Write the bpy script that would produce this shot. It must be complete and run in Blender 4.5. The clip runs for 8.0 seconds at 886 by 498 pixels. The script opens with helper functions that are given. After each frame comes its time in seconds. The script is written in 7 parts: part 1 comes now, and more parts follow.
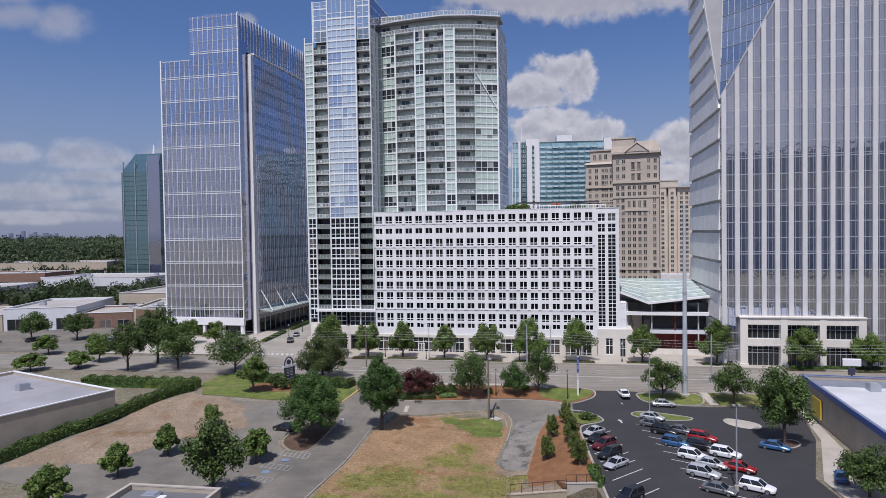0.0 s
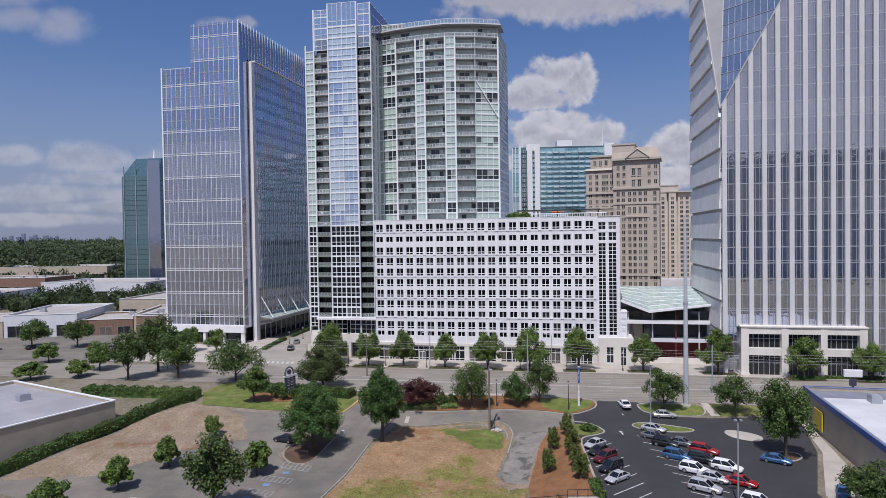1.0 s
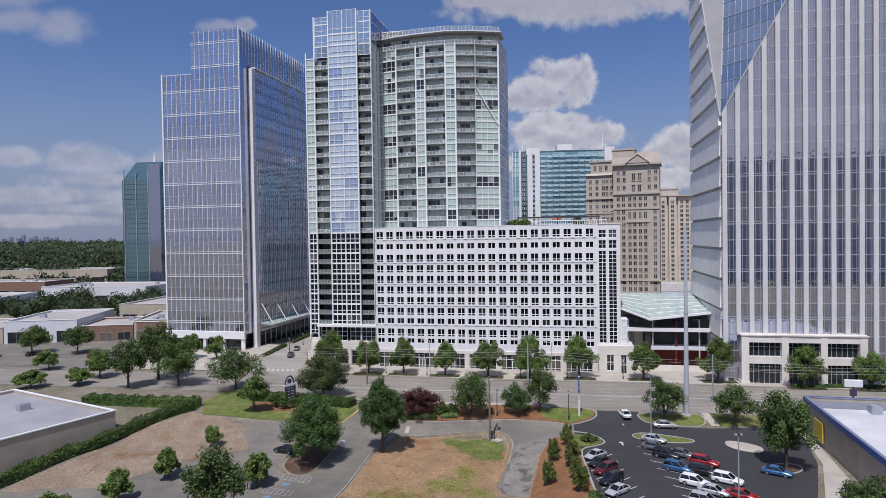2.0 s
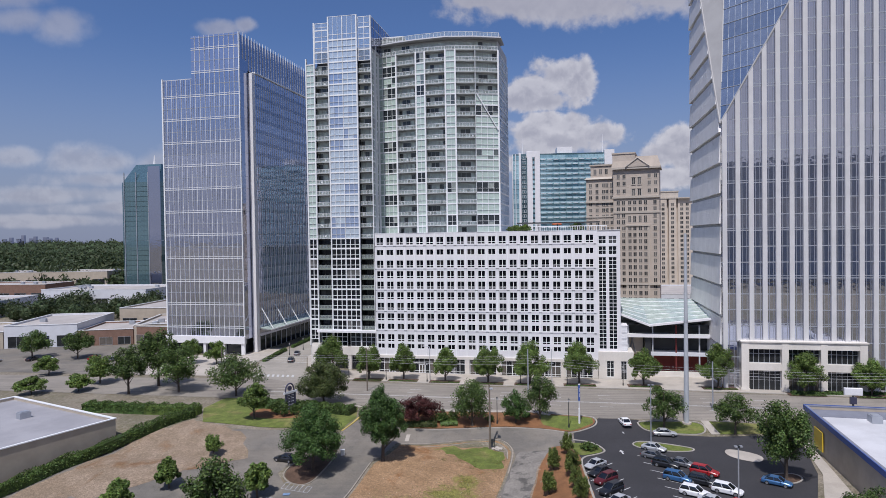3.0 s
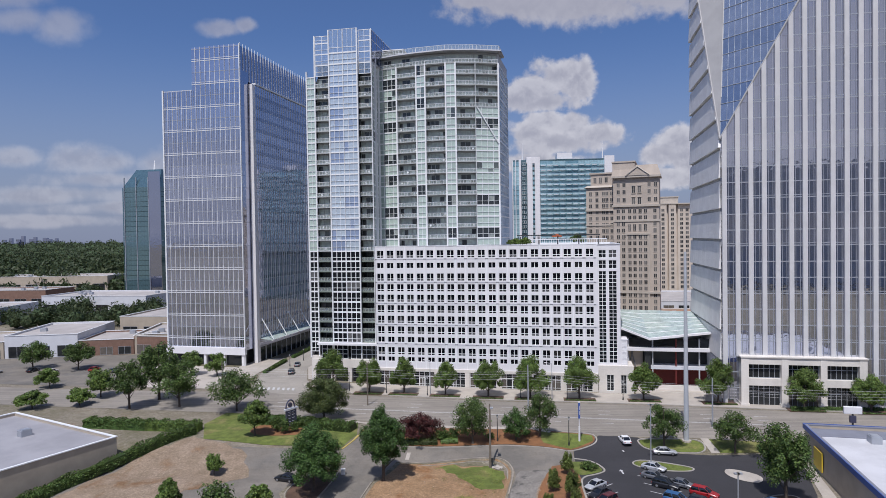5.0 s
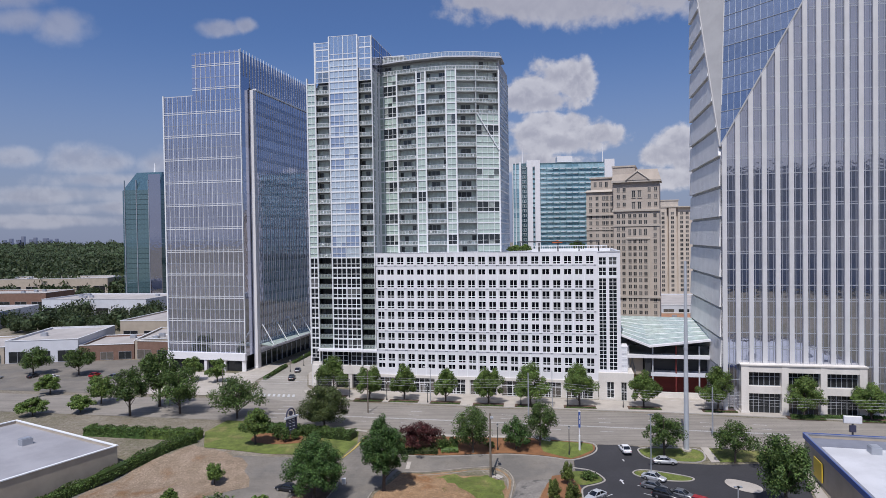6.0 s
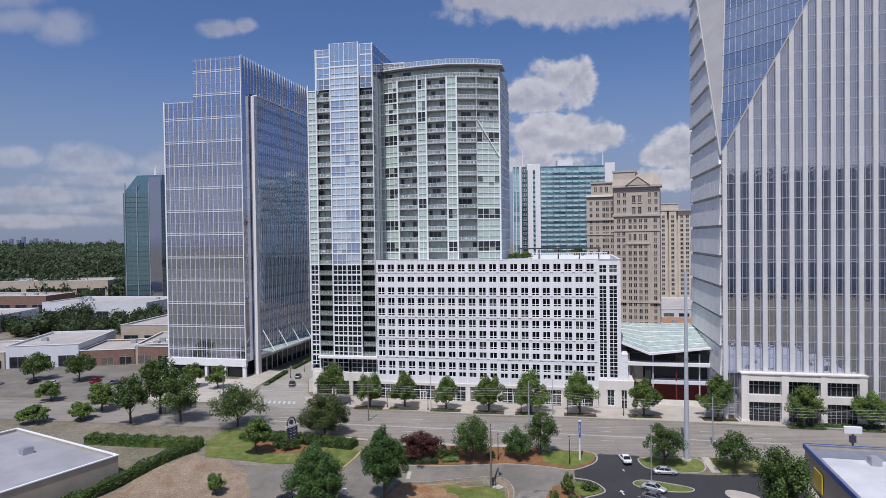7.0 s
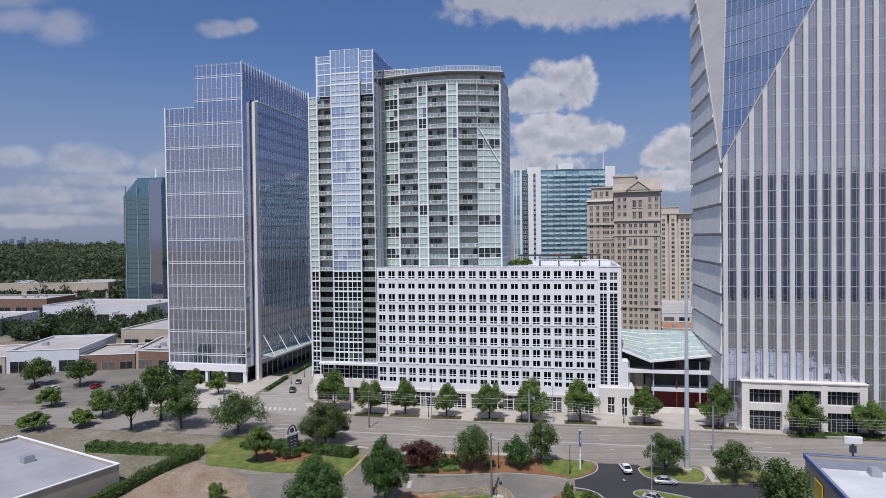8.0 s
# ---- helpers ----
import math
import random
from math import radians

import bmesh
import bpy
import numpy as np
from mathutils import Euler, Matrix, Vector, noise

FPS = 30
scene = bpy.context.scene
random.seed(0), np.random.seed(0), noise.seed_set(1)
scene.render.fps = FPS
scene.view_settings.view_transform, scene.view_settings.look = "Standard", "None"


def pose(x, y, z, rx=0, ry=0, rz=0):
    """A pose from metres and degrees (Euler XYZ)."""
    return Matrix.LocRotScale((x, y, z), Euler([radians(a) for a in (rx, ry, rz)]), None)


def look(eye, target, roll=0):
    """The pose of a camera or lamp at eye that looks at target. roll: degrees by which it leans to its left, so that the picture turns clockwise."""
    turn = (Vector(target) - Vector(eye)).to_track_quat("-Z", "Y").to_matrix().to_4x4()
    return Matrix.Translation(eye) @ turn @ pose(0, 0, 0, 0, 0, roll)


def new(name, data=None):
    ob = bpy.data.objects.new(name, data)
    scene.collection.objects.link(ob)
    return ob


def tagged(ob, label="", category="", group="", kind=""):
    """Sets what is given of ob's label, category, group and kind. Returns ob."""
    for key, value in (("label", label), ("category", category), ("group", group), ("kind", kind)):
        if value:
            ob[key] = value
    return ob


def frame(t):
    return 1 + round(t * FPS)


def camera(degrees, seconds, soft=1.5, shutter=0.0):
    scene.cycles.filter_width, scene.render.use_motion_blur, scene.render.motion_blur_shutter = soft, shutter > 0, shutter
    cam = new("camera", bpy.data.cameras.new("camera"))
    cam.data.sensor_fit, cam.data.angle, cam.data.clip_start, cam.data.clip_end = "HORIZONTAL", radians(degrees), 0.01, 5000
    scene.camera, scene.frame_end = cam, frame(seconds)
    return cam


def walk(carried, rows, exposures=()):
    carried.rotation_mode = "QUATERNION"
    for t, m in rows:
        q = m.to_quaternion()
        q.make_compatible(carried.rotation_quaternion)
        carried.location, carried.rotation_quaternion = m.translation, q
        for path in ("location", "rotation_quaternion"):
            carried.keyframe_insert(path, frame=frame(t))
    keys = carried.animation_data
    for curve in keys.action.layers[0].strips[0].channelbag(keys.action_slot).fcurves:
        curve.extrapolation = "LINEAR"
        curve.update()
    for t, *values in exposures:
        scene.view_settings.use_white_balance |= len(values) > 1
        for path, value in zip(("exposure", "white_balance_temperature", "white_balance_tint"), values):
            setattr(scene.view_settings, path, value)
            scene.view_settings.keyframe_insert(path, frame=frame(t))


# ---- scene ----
cam = camera(70.0, 8.0, soft=0.85)

PATH = [
    (0, (0.255, 0.125, 32.628), (-0.069, 100.093, 30.124), -0.87),
    (0.5, (0.189, 0.179, 33.486), (-0.145, 100.151, 31.164), -0.86),
    (1, (0.149, 0.214, 34.338), (-0.190, 100.190, 32.212), -0.86),
    (1.5, (0.129, 0.231, 35.294), (-0.214, 100.210, 33.303), -0.86),
    (3, (0.124, 0.194, 37.832), (-0.217, 100.175, 35.912), -0.86),
    (3.5, (0.124, 0.157, 38.779), (-0.213, 100.138, 36.861), -0.86),
    (4, (0.120, 0.111, 39.711), (-0.214, 100.093, 37.808), -0.86),
    (4.5, (0.108, 0.058, 40.724), (-0.223, 100.039, 38.809), -0.86),
    (6, (0.012, -0.131, 43.558), (-0.312, 99.851, 41.722), -0.82),
    (6.5, (-0.040, -0.199, 44.590), (-0.365, 99.784, 42.771), -0.80),
    (7, (-0.100, -0.266, 45.604), (-0.429, 99.718, 43.819), -0.76),
    (7.5, (-0.167, -0.330, 46.477), (-0.503, 99.654, 44.760), -0.73),
    (8, (-0.238, -0.391, 47.514), (-0.583, 99.593, 45.791), -0.68),
]
walk(cam, [(t, look(eye, target, roll)) for t, eye, target, roll in PATH], exposures=[(0.0, -0.05, 6260, 13), (8.0, -0.05, 6200, 12)])

# ---------------------------------------------------------------- light
SUN_EL, SUN_AZ = 61.0, 198.0          # degrees above the horizon; clockwise from +y
sun_way = Vector((math.sin(radians(SUN_AZ)) * math.cos(radians(SUN_EL)),
                  math.cos(radians(SUN_AZ)) * math.cos(radians(SUN_EL)), math.sin(radians(SUN_EL))))
sun_data = bpy.data.lights.new("sun", "SUN")
sun_data.energy, sun_data.angle, sun_data.color = 4.1, radians(0.6), (1.0, 0.955, 0.9)
sun = new("sun", sun_data)
sun.matrix_world = look((0, 0, 200), Vector((0, 0, 200)) - sun_way)

world = bpy.data.worlds.new("world")
scene.world = world
world.use_nodes = True


class Nodes:
    """Short hand for node trees."""

    def __init__(self, tree):
        self.tree = tree
        tree.nodes.clear()

    def add(self, kind, **inputs):
        n = self.tree.nodes.new(kind)
        for key, value in inputs.items():
            self.feed(n.inputs[int(key[1:]) if key[0] == "i" and key[1:].isdigit() else key.replace("_", " ")], value)
        return n

    def feed(self, socket, value):
        if isinstance(value, bpy.types.NodeSocket):
            self.tree.links.new(value, socket)
        elif isinstance(value, bpy.types.Node):
            self.tree.links.new(value.outputs[0], socket)
        else:
            socket.default_value = value

    def math(self, op, a, b=0.0, c=0.0, clamp=False):
        n = self.add("ShaderNodeMath", i0=a, i1=b, i2=c)
        n.operation, n.use_clamp = op, clamp
        return n.outputs[0]

    def mix(self, fac, a, b, blend="MIX"):
        n = self.add("ShaderNodeMix")
        n.data_type, n.blend_type = "RGBA", blend
        self.feed(n.inputs[0], fac), self.feed(n.inputs[6], a), self.feed(n.inputs[7], b)
        return n.outputs[2]

    def noise(self, scale, detail=4.0, rough=0.55, vector=None, distortion=0.0):
        n = self.add("ShaderNodeTexNoise", Scale=scale, Detail=detail, Roughness=rough, Distortion=distortion)
        if vector is not None:
            self.feed(n.inputs["Vector"], vector)
        return n.outputs[0]

    def ramp(self, value, low, high, a=0.0, b=1.0):
        n = self.add("ShaderNodeMapRange", i0=value, i1=low, i2=high, i3=a, i4=b)
        n.interpolation_type = "SMOOTHSTEP"
        return n.outputs[0]


def build_sky():
    n = Nodes(world.node_tree)
    sky = n.add("ShaderNodeTexSky")
    sky.sky_type, sky.sun_disc = "NISHITA", False
    sky.sun_elevation, sky.sun_rotation = radians(SUN_EL), radians(SUN_AZ)
    sky.air_density, sky.dust_density, sky.ozone_density = 1.0, 2.2, 1.6
    way = n.add("ShaderNodeTexCoord").outputs["Generated"]
    part_xyz = n.add("ShaderNodeSeparateXYZ", i0=way)
    x, y, z = part_xyz.outputs
    ahead = n.math("MAXIMUM", y, 0.05)
    u, v = n.math("DIVIDE", x, ahead), n.math("DIVIDE", z, ahead)
    # cumulus banks towards +y: centre across, height, half width, half height, all as tangents
    banks = [(0.185, 0.25, 0.052, 0.036), (0.21, 0.236, 0.038, 0.036), (0.15, 0.232, 0.055, 0.032), (0.12, 0.218, 0.06, 0.03), (0.165, 0.208, 0.075, 0.024),
             (0.165, 0.182, 0.05, 0.028), (0.2, 0.174, 0.045, 0.028), (0.225, 0.158, 0.05, 0.022), (0.14, 0.162, 0.05, 0.026), (0.175, 0.145, 0.1, 0.028), (0.15, 0.115, 0.12, 0.022),
             (0.06, 0.372, 0.06, 0.022), (0.13, 0.362, 0.12, 0.034), (0.24, 0.355, 0.12, 0.038), (0.34, 0.37, 0.1, 0.036),
             (0.37, 0.142, 0.045, 0.034), (0.345, 0.122, 0.045, 0.026), (0.39, 0.12, 0.06, 0.045), (0.34, 0.09, 0.09, 0.022),
             (-0.67, 0.352, 0.07, 0.022), (-0.6, 0.345, 0.05, 0.026), (-0.68, 0.39, 0.08, 0.026), (-0.345, 0.332, 0.042, 0.014), (-0.31, 0.336, 0.022, 0.014),
             (-0.57, 0.13, 0.06, 0.024), (-0.52, 0.125, 0.06, 0.02), (-0.46, 0.122, 0.045, 0.026), (-0.68, 0.137, 0.05, 0.016), (-0.5, 0.098, 0.14, 0.014), (-0.62, 0.075, 0.16, 0.016), (-0.5, 0.055, 0.14, 0.012), (-0.64, 0.035, 0.14, 0.01)]
    best = None
    for a, b, wide, high in banks:
        du = n.math("DIVIDE", n.math("SUBTRACT", u, a), wide)
        dv = n.math("DIVIDE", n.math("SUBTRACT", v, b), high)
        d = n.math("SUBTRACT", 1.0, n.math("SQRT", n.math("ADD", n.math("MULTIPLY", du, du), n.math("MULTIPLY", dv, dv))))
        best = d if best is None else n.math("MAXIMUM", best, d)
    ahead_only = n.ramp(y, 0.3, 0.5)
    best = n.math("MULTIPLY", n.math("MAXIMUM", best, -1.0), ahead_only)
    # broken cloud all round the sky, laid on a flat layer
    up = n.math("ADD", n.math("MAXIMUM", z, 0.0), 0.12)
    layer = n.add("ShaderNodeCombineXYZ", i0=n.math("DIVIDE", x, up), i1=n.math("DIVIDE", y, up)).outputs[0]
    puff = n.noise(17.0, 7.0, 0.55, way, 0.15)
    lifted = n.add("ShaderNodeVectorMath", i0=way, i1=(0.003, 0.0, 0.01)).outputs[0]
    puff_up = n.noise(17.0, 7.0, 0.55, lifted, 0.15)
    fine = n.noise(48.0, 6.0, 0.6, way)
    broken = n.ramp(n.noise(0.62, 7.0, 0.58, layer), 0.52, 0.66)
    behind = n.math("DIVIDE", z, n.math("MAXIMUM", n.math("MULTIPLY", y, -1.0), 0.05))
    bank = n.math("ADD", n.math("MULTIPLY", n.math("SUBTRACT", n.noise(2.2, 6.0, 0.6, way), 0.5), 0.5), n.ramp(n.math("SUBTRACT", behind, n.ramp(x, -0.62, -0.1, 0.0, 0.12)), 0.06, 0.42, 1.0, 0.0))
    bank = n.math("MULTIPLY", n.ramp(bank, 0.35, 0.75), n.ramp(y, -0.3, -0.1, 1.0, 0.0))
    broken = n.math("MAXIMUM", broken, bank)
    broken = n.math("MULTIPLY", broken, n.math("SUBTRACT", 1.0, n.ramp(y, 0.25, 0.55)))
    lumpy = n.math("ADD", n.math("MULTIPLY", n.math("SUBTRACT", puff, 0.5), 1.9), n.math("MULTIPLY", n.math("SUBTRACT", fine, 0.5), 0.6))
    high_up = n.ramp(v, 0.27, 0.34)
    foot = n.math("SUBTRACT", n.ramp(u, -0.5, -0.2, -0.25, -0.02), n.math("MULTIPLY", high_up, 0.08))
    full = n.math("ADD", n.ramp(u, -0.5, -0.2, 0.8, 0.36), n.math("MULTIPLY", high_up, 0.14))
    dense = n.ramp(n.math("ADD", best, lumpy), foot, full)
    dense = n.math("MAXIMUM", n.math("MULTIPLY", dense, ahead_only), broken, clamp=True)
    above = n.ramp(z, -0.01, 0.02)
    dense = n.math("MULTIPLY", n.math("MULTIPLY", dense, above), n.ramp(u, -0.42, -0.1, 0.5, 0.88))
    shade = n.math("ADD", n.math("MULTIPLY", n.ramp(n.math("SUBTRACT", puff, puff_up), -0.09, 0.09), 0.6), n.math("MULTIPLY", n.ramp(n.math("ADD", best, lumpy), 0.2, 0.8, 1.0, 0.0), 0.4))
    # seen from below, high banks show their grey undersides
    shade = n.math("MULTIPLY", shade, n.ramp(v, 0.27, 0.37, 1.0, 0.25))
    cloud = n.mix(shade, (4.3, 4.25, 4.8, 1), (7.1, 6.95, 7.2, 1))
    haze = n.ramp(z, 0.0, 0.31, 0.72, 0.0)
    base = n.mix(haze, n.mix(1.0, sky.outputs[0], (0.61, 0.77, 1.07, 1), "MULTIPLY"), (3.3, 3.68, 5.0, 1))
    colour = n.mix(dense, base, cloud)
    back = n.add("ShaderNodeBackground", Color=colour, Strength=0.094)
    out = n.add("ShaderNodeOutputWorld")
    n.feed(out.inputs[0], back)


build_sky()


# ---------------------------------------------------------------- materials
def material(name, colour, rough=0.6, metal=0.0, spots=0.0, spot_scale=0.4, grain=0.0, grain_scale=8.0, bump=0.0, bump_scale=10.0,
             second=None, second_scale=0.15, second_at=(0.45, 0.6), vary=0.0, spec=0.5, streak=False, coords="Object", piece=0.0, lanes=0.0):
    m = bpy.data.materials.new(name)
    m.use_nodes = True
    n = Nodes(m.node_tree)
    out = n.add("ShaderNodeOutputMaterial")
    bsdf = n.add("ShaderNodeBsdfPrincipled")
    place = n.add("ShaderNodeTexCoord").outputs[coords]
    c = (*colour, 1)
    if second:
        c = n.mix(n.ramp(n.noise(second_scale, 6, 0.6, place), *second_at), c, (*second, 1))
    if spots:
        where = place
        if streak:
            where = n.add("ShaderNodeMapping", i0=place, Scale=(1.0, 1.0, 0.12)).outputs[0]
        f = n.ramp(n.noise(spot_scale, 5, 0.6, where), 0.3, 0.7, 1 - spots, 1 + spots * 0.6)
        c = n.mix(1.0, c, n.add("ShaderNodeCombineColor", i0=f, i1=f, i2=f).outputs[0], "MULTIPLY")
    if grain:
        f = n.ramp(n.noise(grain_scale, 3, 0.6, place), 0.25, 0.75, 1 - grain, 1 + grain)
        c = n.mix(1.0, c, n.add("ShaderNodeCombineColor", i0=f, i1=f, i2=f).outputs[0], "MULTIPLY")
    if lanes:
        along = n.add("ShaderNodeMapping", i0=place, Rotation=(0, 0, radians(11.5)), Scale=(0.02, 0.9, 1.0)).outputs[0]
        f = n.ramp(n.noise(1.0, 5, 0.65, along), 0.3, 0.7, 1 - lanes, 1 + lanes)
        c = n.mix(1.0, c, n.add("ShaderNodeCombineColor", i0=f, i1=f, i2=f).outputs[0], "MULTIPLY")
        crack = n.ramp(n.math("ABSOLUTE", n.math("SUBTRACT", n.noise(0.16, 5, 0.6, place, 1.2), 0.5)), 0.0, 0.006, 0.72, 1.0)
        c = n.mix(1.0, c, n.add("ShaderNodeCombineColor", i0=crack, i1=crack, i2=crack).outputs[0], "MULTIPLY")
    if vary:
        f = n.ramp(n.add("ShaderNodeObjectInfo").outputs["Random"], 0, 1, 1 - vary, 1 + vary)
        c = n.mix(1.0, c, n.add("ShaderNodeCombineColor", i0=f, i1=f, i2=f).outputs[0], "MULTIPLY")
    if piece:
        f = n.ramp(n.add("ShaderNodeNewGeometry").outputs["Random Per Island"], 0, 1, 1 - piece, 1 + piece)
        c = n.mix(1.0, c, n.add("ShaderNodeCombineColor", i0=f, i1=f, i2=f).outputs[0], "MULTIPLY")
    n.feed(bsdf.inputs["Base Color"], c)
    n.feed(bsdf.inputs["Roughness"], rough), n.feed(bsdf.inputs["Metallic"], metal), n.feed(bsdf.inputs["Specular IOR Level"], spec)
    if bump:
        b = n.add("ShaderNodeBump", Strength=bump, Distance=0.05, Height=n.noise(bump_scale, 4, 0.6, place))
        n.feed(bsdf.inputs["Normal"], b)
    n.feed(out.inputs[0], bsdf)
    return m


def glass_material(name, tint, reflect, rough=0.04, dark=(0.02, 0.024, 0.03), blinds=None, blind_share=0.5, wave=0.02, vary=0.0, loose=0.12, edge=0.6, mottle=1.0):
    """Coated facade glass: a dark or curtained room behind a sky-reflecting pane."""
    m = bpy.data.materials.new(name)
    m.use_nodes = True
    n = Nodes(m.node_tree)
    out = n.add("ShaderNodeOutputMaterial")
    place = n.add("ShaderNodeTexCoord").outputs["Object"]
    rnd = n.add("ShaderNodeObjectInfo").outputs["Random"]
    isle = n.add("ShaderNodeNewGeometry").outputs["Random Per Island"]
    room = (*dark, 1)
    if blinds:
        pick = n.math("FRACT", n.math("ADD", n.math("MULTIPLY", rnd, 7.31), n.math("MULTIPLY", isle, loose)))
        room = n.mix(n.ramp(pick, blind_share - 0.03, blind_share + 0.03, 1.0, 0.0), room, (*blinds, 1))
    f = n.ramp(n.noise(0.7, 3, 0.6, place), 0.3, 0.7, 1 - 0.2 * mottle, 1 + 0.15 * mottle)
    room = n.mix(1.0, room, n.add("ShaderNodeCombineColor", i0=f, i1=f, i2=f).outputs[0], "MULTIPLY")
    inner = n.add("ShaderNodeBsdfDiffuse", Color=room)
    bent = n.add("ShaderNodeBump", Strength=wave, Distance=0.3, Height=n.noise(0.55, 2, 0.5, place))
    tone = n.mix(n.math("MULTIPLY", rnd, vary), (*tint, 1), tuple(c * 0.6 for c in tint) + (1,))
    shine = n.add("ShaderNodeBsdfGlossy", Color=tone, Roughness=rough, Normal=bent)
    gloss = n.add("ShaderNodeFresnel", IOR=1.5)
    amount = n.math("ADD", n.math("MULTIPLY", gloss, edge), reflect, clamp=True)
    n.feed(out.inputs[0], n.add("ShaderNodeMixShader", i0=amount, i1=inner, i2=shine))
    return m



def field_material(name, clay, green, at, scale=0.09, patches=()):
    """Bare earth with drier patches, broken up by weeds."""
    m = bpy.data.materials.new(name)
    m.use_nodes = True
    n = Nodes(m.node_tree)
    out = n.add("ShaderNodeOutputMaterial")
    place = n.add("ShaderNodeTexCoord").outputs["Object"]
    pale = n.mix(n.ramp(n.noise(0.22, 8, 0.65, place), 0.38, 0.68), (*clay, 1), (clay[0] * 1.3, clay[1] * 1.33, clay[2] * 1.4, 1))
    red = n.mix(n.ramp(n.noise(0.13, 5, 0.6, place, 0.6), 0.55, 0.72), pale, (clay[0] * 0.85, clay[1] * 0.66, clay[2] * 0.5, 1))
    tuft = n.math("ADD", n.math("MULTIPLY", n.noise(scale, 6, 0.6, place), 0.6), n.math("MULTIPLY", n.noise(1.1, 6, 0.7, place), 0.4))
    if patches:
        # weeds spread from a few places, thinning out between the stones
        px, py, _ = n.add("ShaderNodeSeparateXYZ", i0=place).outputs
        best = None
        for a, b, wide, high in patches:
            du, dv = n.math("DIVIDE", n.math("SUBTRACT", px, a), wide), n.math("DIVIDE", n.math("SUBTRACT", py, b), high)
            d = n.math("SUBTRACT", 1.0, n.math("SQRT", n.math("ADD", n.math("MULTIPLY", du, du), n.math("MULTIPLY", dv, dv))))
            best = d if best is None else n.math("MAXIMUM", best, d)
        tuft = n.math("ADD", n.math("MULTIPLY", n.noise(0.5, 6, 0.7, place), 0.7), n.math("MULTIPLY", n.noise(2.2, 5, 0.7, place), 0.3))
        tuft = n.math("ADD", tuft, n.math("MULTIPLY", n.math("MAXIMUM", best, -1.0), 0.2))
    dry = n.mix(n.noise(0.8, 4, 0.6, place), (*green, 1), (green[0] * 2.0, green[1] * 1.5, green[2] * 1.7, 1))
    c = n.mix(n.ramp(tuft, at - 0.09, at + 0.09, 0.0, 0.85 if patches else 1.0), red, dry)
    pebble = n.ramp(n.noise(3.4, 2, 0.5, place), 0.66, 0.74)
    c = n.mix(n.math("MULTIPLY", pebble, 0.35), c, (clay[0] * 1.7, clay[1] * 1.95, clay[2] * 2.3, 1))
    f = n.math("MULTIPLY", n.ramp(n.noise(4.0, 4, 0.7, place), 0.25, 0.75, 0.62, 1.34), n.ramp(n.noise(1.7, 3, 0.6, place), 0.3, 0.7, 0.85, 1.12))
    c = n.mix(1.0, c, n.add("ShaderNodeCombineColor", i0=f, i1=f, i2=f).outputs[0], "MULTIPLY")
    bsdf = n.add("ShaderNodeBsdfPrincipled", Base_Color=c, Roughness=0.95, Normal=n.add("ShaderNodeBump", Strength=0.5, Distance=0.12, Height=n.noise(2.4, 6, 0.65, place)).outputs[0])
    n.feed(out.inputs[0], bsdf)
    return m


def leaf_material(name, colour, spread=1.0, through_share=0.16):
    """Thin leaves: lit from both sides, each blade a little different."""
    m = bpy.data.materials.new(name)
    m.use_nodes = True
    n = Nodes(m.node_tree)
    out = n.add("ShaderNodeOutputMaterial")
    place = n.add("ShaderNodeTexCoord").outputs["Object"]
    isle = n.add("ShaderNodeNewGeometry").outputs["Random Per Island"]
    rnd = n.add("ShaderNodeObjectInfo").outputs["Random"]
    f = n.math("MULTIPLY", n.ramp(isle, 0, 1, 1 - 0.45 * spread, 1 + 0.5 * spread), n.ramp(n.noise(0.7, 4, 0.6, place), 0.3, 0.7, 0.7, 1.25))
    f = n.math("MULTIPLY", f, n.ramp(rnd, 0, 1, 0.88, 1.12))
    c = n.mix(n.math("FRACT", n.math("MULTIPLY", isle, 17.3)), (*colour, 1), (colour[0] * 1.45, colour[1] * 1.12, colour[2] * 0.9, 1))
    c = n.mix(1.0, c, n.add("ShaderNodeCombineColor", i0=f, i1=f, i2=f).outputs[0], "MULTIPLY")
    face = n.add("ShaderNodeBsdfPrincipled", Base_Color=c, Roughness=0.55)
    n.feed(face.inputs["Specular IOR Level"], 0.3)
    back = n.add("ShaderNodeBsdfTranslucent", Color=c)
    n.feed(out.inputs[0], n.add("ShaderNodeMixShader", i0=through_share, i1=face, i2=back))
    return m


# where weeds grow on the bare field: middle and half widths
WEEDY = [(0.2, 108.3, 4.2, 3.2), (3.3, 112.8, 2.2, 2.2), (-9.2, 100.5, 5.8, 5.6), (5.5, 98.0, 7.2, 4.8), (-13.9, 98.9, 3.2, 4.2), (11.3, 102.6, 3.0, 3.4), (-4, 92, 8, 4), (-18, 91, 4, 4), (5.6, 105.2, 2.4, 2.2)]

def balustrade_material(name, colour, share):
    """Clear balcony glass with a pale film."""
    m = bpy.data.materials.new(name)
    m.use_nodes = True
    n = Nodes(m.node_tree)
    out = n.add("ShaderNodeOutputMaterial")
    film = n.add("ShaderNodeBsdfPrincipled", Base_Color=(*colour, 1), Roughness=0.25)
    n.feed(out.inputs[0], n.add("ShaderNodeMixShader", i0=share, i1=n.add("ShaderNodeBsdfTransparent"), i2=film))
    return m


